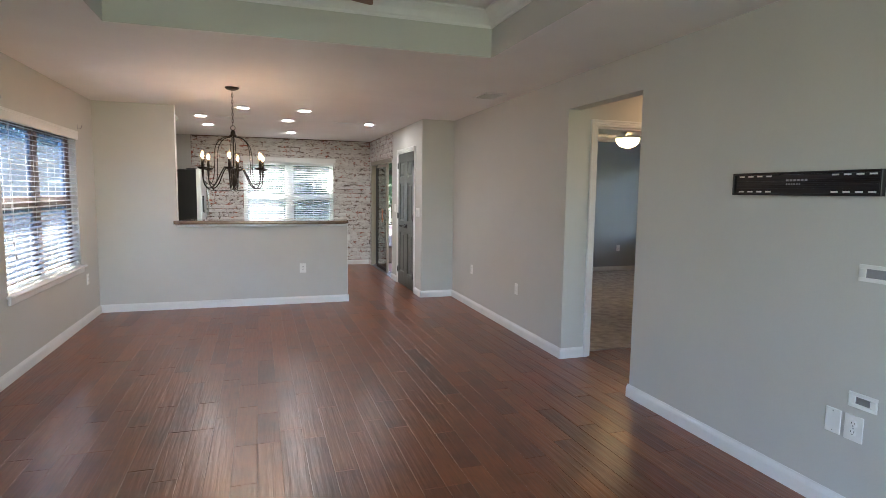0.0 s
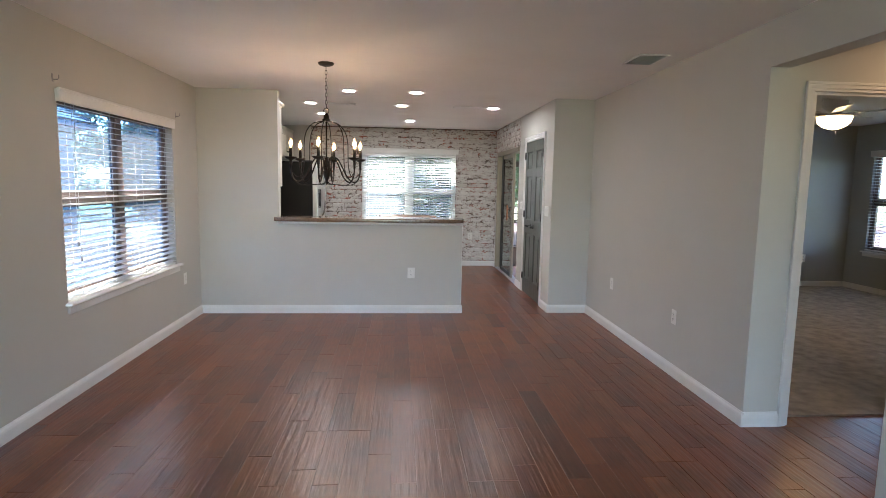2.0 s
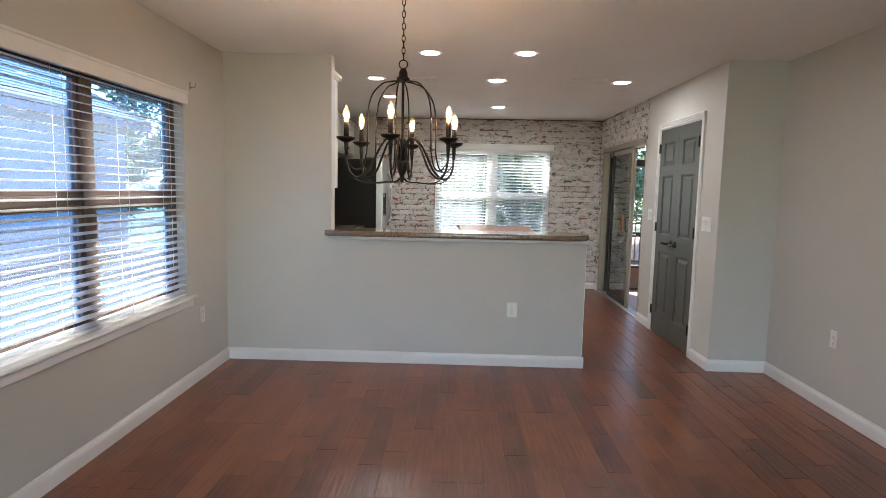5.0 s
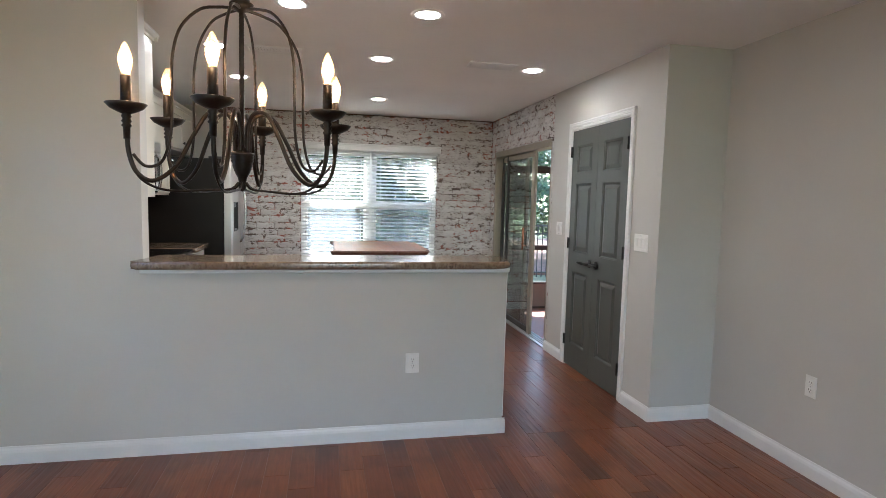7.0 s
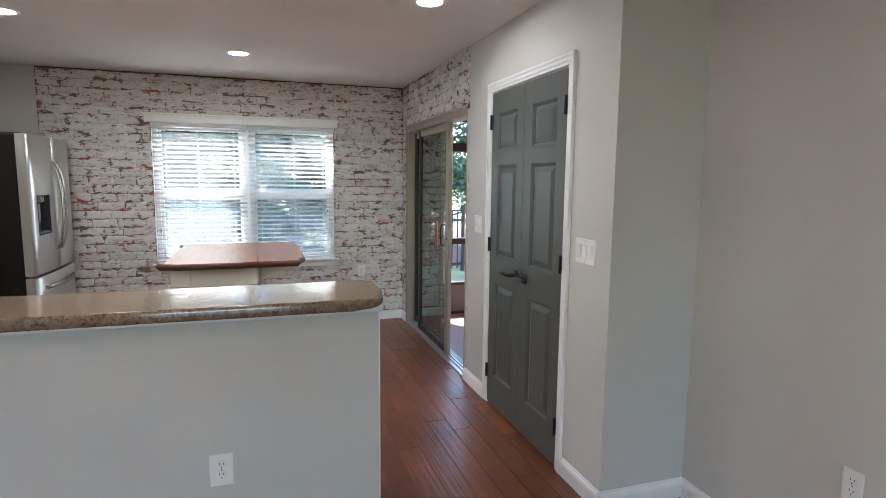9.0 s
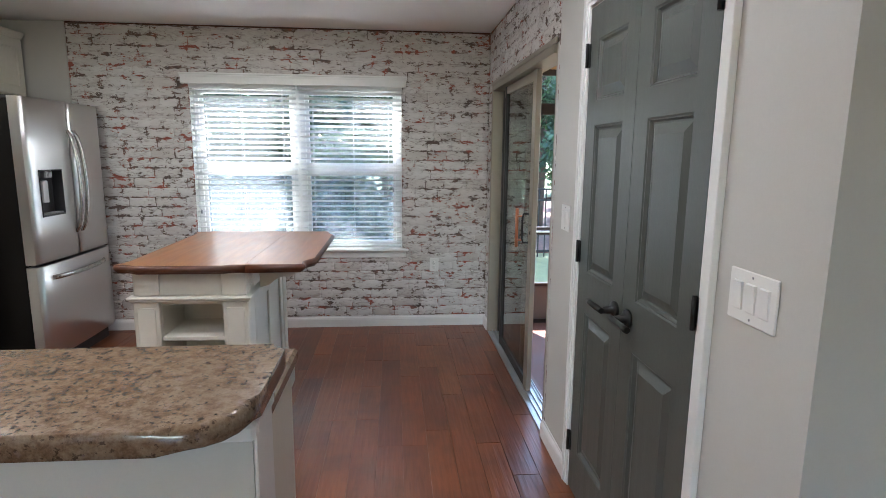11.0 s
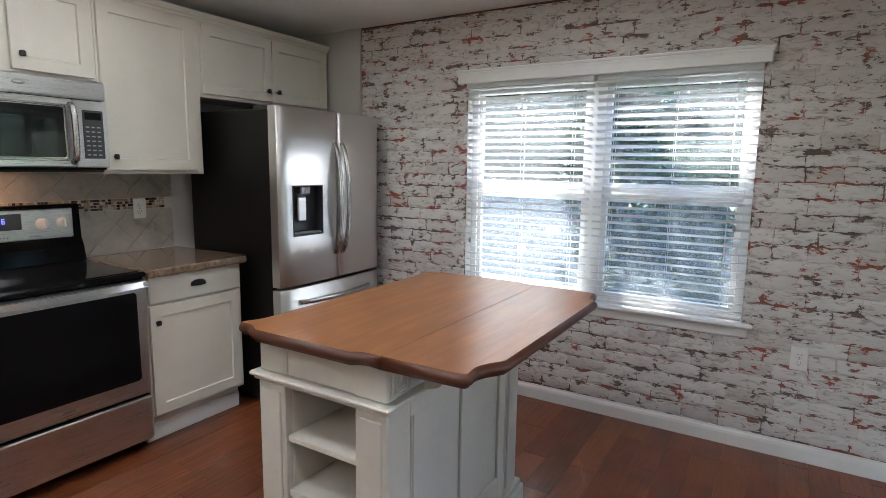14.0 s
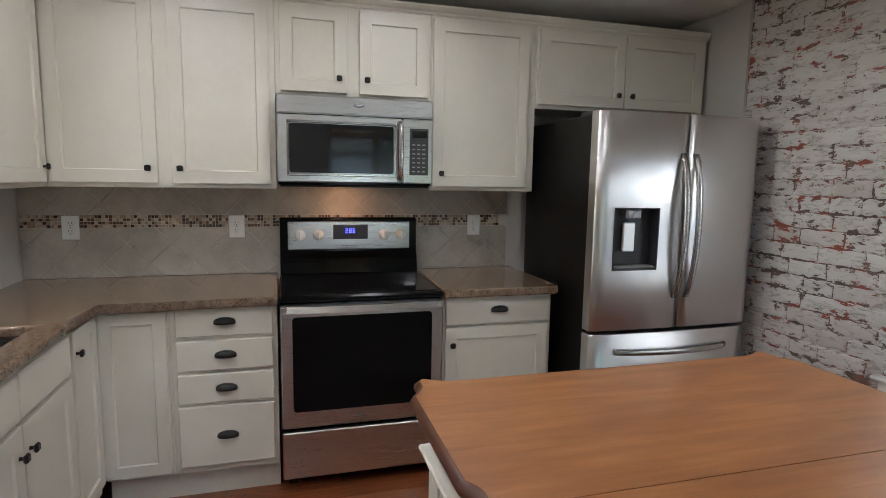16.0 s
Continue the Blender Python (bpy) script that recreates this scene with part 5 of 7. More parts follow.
def curve(p, q, sag, n=6):
    """Points from p towards q on a bowed line."""
    p, q = Vector(p), Vector(q)
    d = q - p
    nn = Vector((d.y, -d.x)).normalized()
    return [tuple(p + d * t + nn * sag * math.sin(math.pi * t)) for t in (i / n for i in range(n))]


SEAM = 0.648
# fixed leaf: eared corners, then a straight run
main = [(0.074, -0.010)] + curve((0.086, -0.021), (0.168, -0.048), -0.012, 6) + curve((0.180, -0.052), (0.555, -0.052), 0.0, 2) + curve((0.555, -0.052), (0.628, -0.034), -0.010, 6) + [(SEAM - 0.001, -0.032), (SEAM - 0.001, 1.062)]
main += curve((0.628, 1.063), (0.555, 1.082), -0.010, 6) + [(0.555, 1.082), (0.180, 1.082)] + curve((0.168, 1.079), (0.086, 1.052), -0.012, 6) + [(0.074, 1.040), (0.096, 1.00), (0.104, 0.96), (0.104, 0.07), (0.096, 0.03)]
leaf = [(SEAM + 0.001, -0.032), (0.79, -0.030), (0.885, -0.027), (0.898, -0.024)] + curve((0.903, -0.015), (0.928, 0.098), -0.016, 8) + [(0.940, 0.118), (0.940, 0.915)] + curve((0.940, 0.915), (0.903, 1.038), -0.016, 8) + [(0.898, 1.052), (0.885, 1.057), (SEAM + 0.001, 1.062)]
for nm, poly, lb in (("top", main, "honey-brown wooden top"), ("drop_leaf", leaf, "honey-brown wooden drop leaf")):
    bm = bmesh.new()
    prism(bm, poly, 0.912, 0.918)
    part(nm, bm, ISLEWOOD, isl, lb)
    bm = bmesh.new()
    cx, cy = sum(p[0] for p in poly) / len(poly), sum(p[1] for p in poly) / len(poly)
    rings = []
    k = len(poly)
    nrms = []
    for i in range(k):
        a, b = Vector(poly[i - 1]), Vector(poly[(i + 1) % k])
        d = (b - a).normalized()
        nrms.append(Vector((d.y, -d.x)))
    for off, z in ((-0.006, 0.9185), (0.004, 0.917), (0.013, 0.909), (0.015, 0.900), (0.011, 0.892), (0.004, 0.889), (0.002, 0.884), (-0.004, 0.880), (-0.02, 0.880)):
        ring = []
        for (px, py), nn in zip(poly, nrms):
            o2 = off if abs(px - SEAM) > 0.01 else min(off, 0.0)
            nx = nn.x if abs(px - SEAM) > 0.01 else 0
            ring.append(bm.verts.new((px + nx * o2, py + nn.y * o2, z)))
        rings.append(ring)
    for a, b in zip(rings, rings[1:]):
        for i in range(k):
            bm.faces.new((a[i], a[(i + 1) % k], b[(i + 1) % k], b[i])).smooth = True
    bm.faces.new(rings[-1])
    bmesh.ops.recalc_face_normals(bm, faces=bm.faces)
    part(nm + "_edge", bm, ISLEEDGE, isl, "dark moulded wooden edge")


def ipart(name, *qs, mat=ISLE, ch=0.003, label=""):
    bm = bmesh.new()
    for q in qs:
        box(bm, *q, ch)
    return part(name, bm, mat, isl, label)


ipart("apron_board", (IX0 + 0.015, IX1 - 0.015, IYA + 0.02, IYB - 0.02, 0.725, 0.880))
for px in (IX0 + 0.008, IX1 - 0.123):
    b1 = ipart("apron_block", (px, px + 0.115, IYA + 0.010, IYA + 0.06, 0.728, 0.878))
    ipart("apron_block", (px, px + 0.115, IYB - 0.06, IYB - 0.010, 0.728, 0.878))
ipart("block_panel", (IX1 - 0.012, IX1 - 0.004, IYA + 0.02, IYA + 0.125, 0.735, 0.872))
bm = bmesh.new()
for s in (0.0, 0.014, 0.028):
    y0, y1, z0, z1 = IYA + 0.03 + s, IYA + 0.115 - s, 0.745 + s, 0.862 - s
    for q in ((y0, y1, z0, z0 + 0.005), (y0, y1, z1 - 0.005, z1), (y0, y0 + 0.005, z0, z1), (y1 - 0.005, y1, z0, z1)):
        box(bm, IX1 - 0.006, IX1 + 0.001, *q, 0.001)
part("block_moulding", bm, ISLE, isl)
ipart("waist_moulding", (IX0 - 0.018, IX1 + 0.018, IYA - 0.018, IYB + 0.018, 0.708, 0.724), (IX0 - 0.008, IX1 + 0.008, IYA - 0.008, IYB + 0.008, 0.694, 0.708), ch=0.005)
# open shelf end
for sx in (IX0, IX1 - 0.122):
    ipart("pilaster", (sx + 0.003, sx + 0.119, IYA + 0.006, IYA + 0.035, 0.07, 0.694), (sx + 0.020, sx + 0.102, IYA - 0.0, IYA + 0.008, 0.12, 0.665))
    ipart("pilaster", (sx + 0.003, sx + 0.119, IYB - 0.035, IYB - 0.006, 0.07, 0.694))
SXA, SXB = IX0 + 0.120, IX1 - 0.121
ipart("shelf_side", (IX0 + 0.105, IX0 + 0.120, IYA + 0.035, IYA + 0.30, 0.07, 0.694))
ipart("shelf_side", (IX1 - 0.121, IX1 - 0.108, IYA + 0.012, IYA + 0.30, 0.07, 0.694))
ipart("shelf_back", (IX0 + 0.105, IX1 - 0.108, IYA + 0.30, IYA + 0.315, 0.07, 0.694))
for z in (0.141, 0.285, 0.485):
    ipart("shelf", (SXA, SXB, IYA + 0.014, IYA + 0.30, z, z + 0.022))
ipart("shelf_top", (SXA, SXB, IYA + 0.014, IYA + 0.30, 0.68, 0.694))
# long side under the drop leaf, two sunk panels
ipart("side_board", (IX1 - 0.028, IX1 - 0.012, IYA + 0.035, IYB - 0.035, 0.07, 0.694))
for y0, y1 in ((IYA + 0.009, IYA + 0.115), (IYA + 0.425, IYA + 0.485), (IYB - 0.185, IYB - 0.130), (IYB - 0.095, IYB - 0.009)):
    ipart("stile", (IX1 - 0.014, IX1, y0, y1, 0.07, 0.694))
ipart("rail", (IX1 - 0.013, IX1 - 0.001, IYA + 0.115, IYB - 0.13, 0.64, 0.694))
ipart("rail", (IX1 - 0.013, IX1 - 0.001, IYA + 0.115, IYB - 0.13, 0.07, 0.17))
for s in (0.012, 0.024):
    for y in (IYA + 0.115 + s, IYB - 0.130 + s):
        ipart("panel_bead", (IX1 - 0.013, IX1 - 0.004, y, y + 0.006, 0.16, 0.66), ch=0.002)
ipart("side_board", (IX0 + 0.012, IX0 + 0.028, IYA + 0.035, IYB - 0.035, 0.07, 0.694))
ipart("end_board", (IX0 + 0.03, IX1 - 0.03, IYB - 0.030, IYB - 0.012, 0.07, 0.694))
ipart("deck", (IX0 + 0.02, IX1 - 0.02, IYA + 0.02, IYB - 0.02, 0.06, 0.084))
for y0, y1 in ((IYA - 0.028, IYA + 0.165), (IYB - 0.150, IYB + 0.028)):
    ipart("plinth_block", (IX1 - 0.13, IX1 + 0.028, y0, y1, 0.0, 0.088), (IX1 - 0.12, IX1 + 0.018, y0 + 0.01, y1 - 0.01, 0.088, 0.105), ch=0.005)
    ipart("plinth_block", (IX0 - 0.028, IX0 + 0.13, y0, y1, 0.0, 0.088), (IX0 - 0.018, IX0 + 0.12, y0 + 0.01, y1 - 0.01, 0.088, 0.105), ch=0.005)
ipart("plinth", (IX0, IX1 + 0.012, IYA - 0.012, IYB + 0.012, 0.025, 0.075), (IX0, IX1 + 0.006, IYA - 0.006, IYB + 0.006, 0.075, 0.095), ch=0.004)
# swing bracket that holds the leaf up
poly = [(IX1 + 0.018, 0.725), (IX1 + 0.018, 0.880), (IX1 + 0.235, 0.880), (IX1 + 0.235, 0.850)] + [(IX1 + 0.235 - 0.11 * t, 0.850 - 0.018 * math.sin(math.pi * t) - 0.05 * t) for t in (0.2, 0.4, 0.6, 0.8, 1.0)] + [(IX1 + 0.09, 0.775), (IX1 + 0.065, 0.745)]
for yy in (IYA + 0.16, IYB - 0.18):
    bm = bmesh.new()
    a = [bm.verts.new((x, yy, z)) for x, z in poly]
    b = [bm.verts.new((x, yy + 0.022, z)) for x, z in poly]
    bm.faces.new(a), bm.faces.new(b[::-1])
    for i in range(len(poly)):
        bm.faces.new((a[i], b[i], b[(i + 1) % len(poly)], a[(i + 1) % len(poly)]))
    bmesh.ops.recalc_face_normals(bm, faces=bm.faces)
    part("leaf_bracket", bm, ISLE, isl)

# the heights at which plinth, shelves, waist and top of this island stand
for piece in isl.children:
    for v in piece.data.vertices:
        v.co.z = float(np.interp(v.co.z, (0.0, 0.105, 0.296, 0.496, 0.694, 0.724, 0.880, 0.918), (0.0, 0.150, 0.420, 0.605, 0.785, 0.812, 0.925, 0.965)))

# ---- sliding glass door ----
sd = thing("sliding_door", (0, 0, 0), "half-open sliding glass door in a champagne aluminium frame", "sliding door")
sd["kind"] = "structure"
SY0, SY1, SZ1 = 9.17, 10.94, 2.00
bm = bmesh.new()
box(bm, 2.098, 2.225, SY1 - 0.045, SY1, 0.0, SZ1, 0.003)
box(bm, 2.114, 2.225, SY0, SY0 + 0.035, 0.0, SZ1, 0.003)
box(bm, 2.098, 2.225, SY0 + 0.035, SY1 - 0.045, SZ1 - 0.045, SZ1, 0.003)
box(bm, 2.092, 2.104, SY0 - 0.012, SY1 + 0.014, SZ1 - 0.004, SZ1 + 0.022, 0.003)
part("frame", bm, CHAMP, sd)
bm = bmesh.new()
box(bm, 2.102, 2.225, SY0 + 0.035, SY1 - 0.045, -0.004, 0.012, 0.002)
for tx in (2.135, 2.165, 2.195, 2.212):
    box(bm, tx, tx + 0.004, SY0 + 0.035, SY1 - 0.045, 0.012, 0.024)
part("track", bm, TRACK, sd, "grooved aluminium floor track")


def glass_leaf(y0, y1, xc, lead, name, seal):
    f = part(name, B(xc - 0.016, xc + 0.016, y0, y0 + lead, 0.022, SZ1 - 0.05, 0.003), CHAMP, sd)
    part("stile", B(xc - 0.016, xc + 0.016, y1 - 0.05, y1, 0.022, SZ1 - 0.05, 0.003), seal, f)
    part("bottom_rail", B(xc - 0.014, xc + 0.014, y0 + lead, y1 - 0.05, 0.024, 0.085, 0.003), seal, f)
    part("top_rail", B(xc - 0.014, xc + 0.014, y0 + lead, y1 - 0.05, SZ1 - 0.105, SZ1 - 0.052, 0.003), CHAMP, f)
    g = part("pane", B(xc - 0.003, xc + 0.003, y0 + lead, y1 - 0.05, 0.085, SZ1 - 0.105), DOORGLASS, f)
    g.visible_shadow = False
    return f


slide = glass_leaf(9.665, 10.58, 2.150, 0.080, "sliding_leaf", SEAL)
glass_leaf(10.02, 10.893, 2.196, 0.05, "fixed_leaf", SEAL)
bm = bmesh.new()
tube(bm, [(2.134, 9.735, 0.945), (2.105, 9.745, 0.945), (2.098, 9.748, 0.965), (2.098, 9.748, 1.10), (2.105, 9.745, 1.12), (2.134, 9.735, 1.12)], 0.006, 8)
hd = part("pull_bracket", bm, BLACK, slide, "black metal pull bracket")
bm = bmesh.new()
tube(bm, [(2.070, 9.775, 0.915), (2.070, 9.775, 1.15)], 0.010, 10)
box(bm, 2.070, 2.100, 9.748, 9.776, 0.955, 0.963), box(bm, 2.070, 2.100, 9.748, 9.776, 1.100, 1.108)
part("grip", bm, COPPER, hd, "reddish wooden grip")
bm = bmesh.new()
box(bm, 2.130, 2.135, 9.690, 9.702, 1.00, 1.02, 0.001), box(bm, 2.130, 2.135, 9.690, 9.700, 1.05, 1.06, 0.001)
part("latch", bm, BLACK, slide)


# ---- plates on the walls: local x along the wall, room side at -y ----
def plate(m, w, h, label, kindname, holes=(), rockers=0, category="outlet", group=""):
    e = thing(kindname, m, label, category, group)
    part("cover", B(-w / 2, w / 2, -0.006, 0.0, -h / 2, h / 2, 0.003), PLASTIC, e)
    for hx, hz in holes:
        bm = bmesh.new()
        lathe(bm, [(0.0165, 0), (0.0165, 0.002), (0.015, 0.0028), (0, 0.0028)], 18, (0, 0, 0), pose(hx, -0.006, hz, 90, 0, 0))
        s = part("socket", bm, PLASTIC, e)
        bm = bmesh.new()
        box(bm, hx - 0.008, hx - 0.0055, -0.0094, -0.0084, hz, hz + 0.009), box(bm, hx + 0.0055, hx + 0.008, -0.0094, -0.0084, hz, hz + 0.008)
        box(bm, hx - 0.002, hx + 0.002, -0.0094, -0.0084, hz - 0.011, hz - 0.006)
        part("slots", bm, DARKPLASTIC, s)
    for i in range(rockers):
        cx = (i - (rockers - 1) / 2) * 0.046
        bm = bmesh.new()
        v = [bm.verts.new(p) for p in ((cx - 0.016, -0.006, -0.033), (cx + 0.016, -0.006, -0.033), (cx + 0.016, -0.006, 0.033), (cx - 0.016, -0.006, 0.033),
                                       (cx - 0.015, -0.008, -0.031), (cx + 0.015, -0.008, -0.031), (cx + 0.015, -0.0125, 0.031), (cx - 0.015, -0.0125, 0.031))]
        for f in ((0, 1, 5, 4), (1, 2, 6, 5), (2, 3, 7, 6), (3, 0, 4, 7), (4, 5, 6, 7)):
            bm.faces.new([v[k] for k in f])
        bmesh.ops.recalc_face_normals(bm, faces=bm.faces)
        part("rocker", bm, PLASTIC, e)
    bm = bmesh.new()
    for sz in ((-h / 2 + 0.012, h / 2 - 0.012) if not holes else (0,)):
        lathe(bm, [(0.003, 0), (0.003, 0.001), (0, 0.0012)], 8, (0, 0, 0), pose(0, -0.006, sz, 90, 0, 0))
    part("screw", bm, GREYPLASTIC, e)
    return e


DUP = [(0, 0.0195), (0, -0.0195)]
FE, FW_ = -90, 90  # plates facing -x and +x
for y, z in ((5.222, 0.463), (6.575, 0.485)):
    plate((XR + 0.01774 * (y - 4.27) - 0.0006, y, z, 0, 0, FE - 1.02), 0.072, 0.116, "white duplex outlet on the greige wall", "wall_outlet", DUP, group="living room outlets")
plate((0.522, 7.35, 0.460), 0.080, 0.120, "white duplex outlet on the half wall", "wall_outlet", DUP, group="living room outlets")
plate((XL, 6.90, 0.463, 0, 0, FW_), 0.072, 0.116, "white duplex outlet beside the window", "wall_outlet", DUP, group="living room outlets")
plate((6.52, 9.10, 0.44), 0.075, 0.12, "white outlet on the grey bedroom wall", "wall_outlet", DUP)
plate((1.662, YK - 0.005, 0.535), 0.076, 0.118, "off-white outlet cover on the brick wall", "wall_outlet", DUP)
for y in (7.685, 8.463, 9.797):
    plate((BSX + 0.006, y, 1.192, 0, 0, FW_), 0.078, 0.120, "white duplex outlet on the tile backsplash", "wall_outlet", DUP, group="backsplash outlets")
plate((2.11, 7.566, 1.168, 0, 0, FE), 0.165, 0.118, "white three-rocker light switch plate", "light_switch", rockers=3, category="light switch")
plate((2.11, 8.925, 1.190, 0, 0, FE), 0.116, 0.118, "white two-rocker light switch plate", "light_switch", rockers=2, category="light switch")
plate((XR, 1.811, 0.424, 0, 0, FE), 0.074, 0.116, "white blank cable plate low on the wall", "cable_plate", category="wall plate")
plate((XR, 1.716, 0.423, 0, 0, FE), 0.084, 0.118, "white duplex outlet low on the wall", "wall_outlet", DUP)
for y, z in ((1.668, 1.122), (1.686, 0.553)):
    e = thing("cable_box", (XR, y, z, 0, 0, FE), "white recessed cable box in the wall", "cable box", "recessed cable boxes")
    w, h = (0.165, 0.075) if z > 1 else (0.125, 0.068)
    bm = bmesh.new()
    for q in ((-w / 2, w / 2, h / 2 - 0.018, h / 2), (-w / 2, w / 2, -h / 2, -h / 2 + 0.018), (-w / 2, -w / 2 + 0.03, -h / 2 + 0.018, h / 2 - 0.018), (w / 2 - 0.03, w / 2, -h / 2 + 0.018, h / 2 - 0.018)):
        box(bm, q[0], q[1], -0.008, 0.0, q[2], q[3], 0.002)
    part("rim", bm, PLASTIC, e)
    # no hollow here: the grey of this plate stands in for its shade
    part("recess", B(-w / 2 + 0.03, w / 2 - 0.03, -0.002, -0.0005, -h / 2 + 0.018, h / 2 - 0.018), GREYPLASTIC, e, "flat grey plate coloured like a shaded recess")

tv = thing("tv_mount", (XR, 2.065, 1.513, 0, 0, FE), "long black slotted television wall bracket", "tv mount")
bm = bmesh.new()
for z0, z1, d in ((-0.058, -0.046, 0.026), (0.046, 0.058, 0.026), (-0.046, 0.046, 0.012)):
    box(bm, -0.385, 0.385, -d, 0, z0, z1, 0.002)
box(bm, -0.392, -0.382, -0.028, 0, -0.058, 0.058, 0.002), box(bm, 0.382, 0.392, -0.028, 0, -0.058, 0.058, 0.002)
part("back_plate", bm, BLACK, tv)
for z in (-0.018, 0.0, 0.018):
    part("rib", B(-0.38, 0.38, -0.017, -0.012, z - 0.005, z + 0.005, 0.002), BLACK, tv)
bm = bmesh.new()
for z in (-0.0395, 0.0395):
    for x in [-0.36 + 0.056 * i for i in range(4)] + [0.16 + 0.056 * i for i in range(4)]:
        box(bm, x, x + 0.034, -0.0138, -0.012, z - 0.0038, z + 0.0038, 0.0008)
part("slot_row", bm, PLASTIC, tv, "pale slots through the bracket")
bm = bmesh.new()
for i in range(6):
    box(bm, -0.07 + i * 0.02, -0.056 + i * 0.02, -0.0178, -0.017, 0.012, 0.022), box(bm, -0.07 + i * 0.014, -0.062 + i * 0.014, -0.0178, -0.017, -0.006, 0.002)
part("sticker", bm, GREYPLASTIC, tv)

# ---- ceiling lamps and vents ----
can = thing("recessed_light", (0, 0, ZC), "white-rimmed recessed ceiling light, switched on", "ceiling light", "kitchen recessed lights")
bm = bmesh.new()
lathe(bm, [(0.066, -0.002), (0.070, -0.006), (0.088, -0.005), (0.093, -0.001), (0.093, 0.0), (0.066, 0.0)], 32)
part("rim", bm, TRIM, can)
bm = bmesh.new()
lathe(bm, [(0.0, -0.0035), (0.062, -0.0032), (0.0655, -0.001), (0.0655, 0.0), (0.0, 0.0)], 32)
part("lens", bm, CANGLOW, can, "bright glowing lens")
spots = [(-0.163, 7.27), (0.555, 7.25), (-0.722, 8.27), (0.406, 8.31), (1.563, 8.31), (-0.715, 9.30), (0.543, 9.99)]
can.matrix_world = pose(*spots[0], ZC)
for x, y in spots[1:]:
    copy_thing(can, pose(x, y, ZC))


def vent(m, w, h, n, label, angle=35):
    e = thing("ceiling_vent", m, label, "ceiling vent", "ceiling vents")
    bm = bmesh.new()
    for q in ((-w / 2, w / 2, h / 2 - 0.022, h / 2), (-w / 2, w / 2, -h / 2, -h / 2 + 0.022), (-w / 2, -w / 2 + 0.022, -h / 2 + 0.022, h / 2 - 0.022), (w / 2 - 0.022, w / 2, -h / 2 + 0.022, h / 2 - 0.022)):
        box(bm, *q, -0.010, 0.0, 0.003)
    part("frame", bm, TRIM, e)
    # dark sheet stands in for the shade of the duct behind the louvres
    part("backing", B(-w / 2 + 0.02, w / 2 - 0.02, -h / 2 + 0.02, h / 2 - 0.02, -0.0012, 0.0), SEAL, e)
    step = (w - 0.05) / n
    bm = bmesh.new()
    box(bm, -0.010, 0.010, -h / 2 + 0.023, h / 2 - 0.023, -0.001, 0.001)
    bmesh.ops.rotate(bm, verts=bm.verts, cent=(0, 0, 0), matrix=Matrix.Rotation(radians(angle), 3, "Y"))
    me = mesh_of("slat", bm, TRIM)
    for i in range(n):
        o = new("slat", me)
        o.parent = e
        o.location = (-w / 2 + 0.025 + step * (i + 0.5), 0, -0.0085)
    return e


vent((2.235, 5.355, ZC, 0, 0, 90), 0.34, 0.24, 9, "white louvred vent in the living room ceiling", -35)
vent((-0.34, 8.27, ZC), 0.37, 0.17, 16, "white louvred vent in the kitchen ceiling", 12)
vent((1.22, 8.26, ZC), 0.37, 0.17, 16, "white louvred vent in the kitchen ceiling", 12)

# ---- chandelier ----
CHX, CHY = -0.228, 5.895
ch = thing("chandelier", (CHX, CHY, ZC), "bronze six-arm candle chandelier with lit bulbs on a chain", "chandelier")
bm = bmesh.new()
lathe(bm, [(0.066, 0.0), (0.066, -0.006), (0.055, -0.018), (0.03, -0.026), (0.008, -0.03), (0.0, -0.03)], 28)
part("canopy", bm, BRONZE, ch)
zc = -0.03
i = 0
while zc > -0.35:
    bm = bmesh.new()
    pts = []
    for k in range(13):
        a = 2 * math.pi * k / 12
        u, w = 0.0085 * math.cos(a), 0.019 * math.sin(a)
        pts.append((u if i % 2 else 0, 0 if i % 2 else u, zc - 0.016 + w))
    tube(bm, pts, 0.0024, 6, False)
    part("chain_link", bm, BRONZE, ch)
    zc -= 0.030
    i += 1
bm = bmesh.new()
tube(bm, [(0.022 * math.cos(2 * math.pi * k / 16), 0, -0.385 + 0.022 * math.sin(2 * math.pi * k / 16)) for k in range(17)], 0.003, 6, False)
part("ring", bm, BRONZE, ch)
bm = bmesh.new()
lathe(bm, [(0.0, -0.402), (0.012, -0.405), (0.022, -0.425), (0.024, -0.448), (0.034, -0.455), (0.034, -0.468), (0.016, -0.475), (0.007, -0.48), (0.007, -0.86), (0.018, -0.865), (0.020, -0.875), (0.034, -0.878), (0.034, -0.885), (0.032, -0.887), (0.034, -0.892), (0.031, -0.897), (0.032, -0.903), (0.028, -0.909), (0.028, -0.916), (0.022, -0.935), (0.014, -0.950), (0.010, -0.965), (0.013, -0.975), (0.006, -0.99), (0.0, -0.992)], 20)
part("stem", bm, BRONZE, ch)
R = 0.298
ARM0 = radians(25)


def bez(p, n=8):
    """A smooth line through the given (radius, height) points."""
    out = []
    q = [p[0]] + list(p) + [p[-1]]
    for i in range(1, len(q) - 2):
        for t in (j / n for j in range(n)):
            a, b, c, d = (Vector(q[i + k - 1]) for k in range(4))
            out.append(tuple(0.5 * ((2 * b) + (-a + c) * t + (2 * a - 5 * b + 4 * c - d) * t * t + (-a + 3 * b - 3 * c + d) * t ** 3)))
    out.append(tuple(p[-1]))
    return out


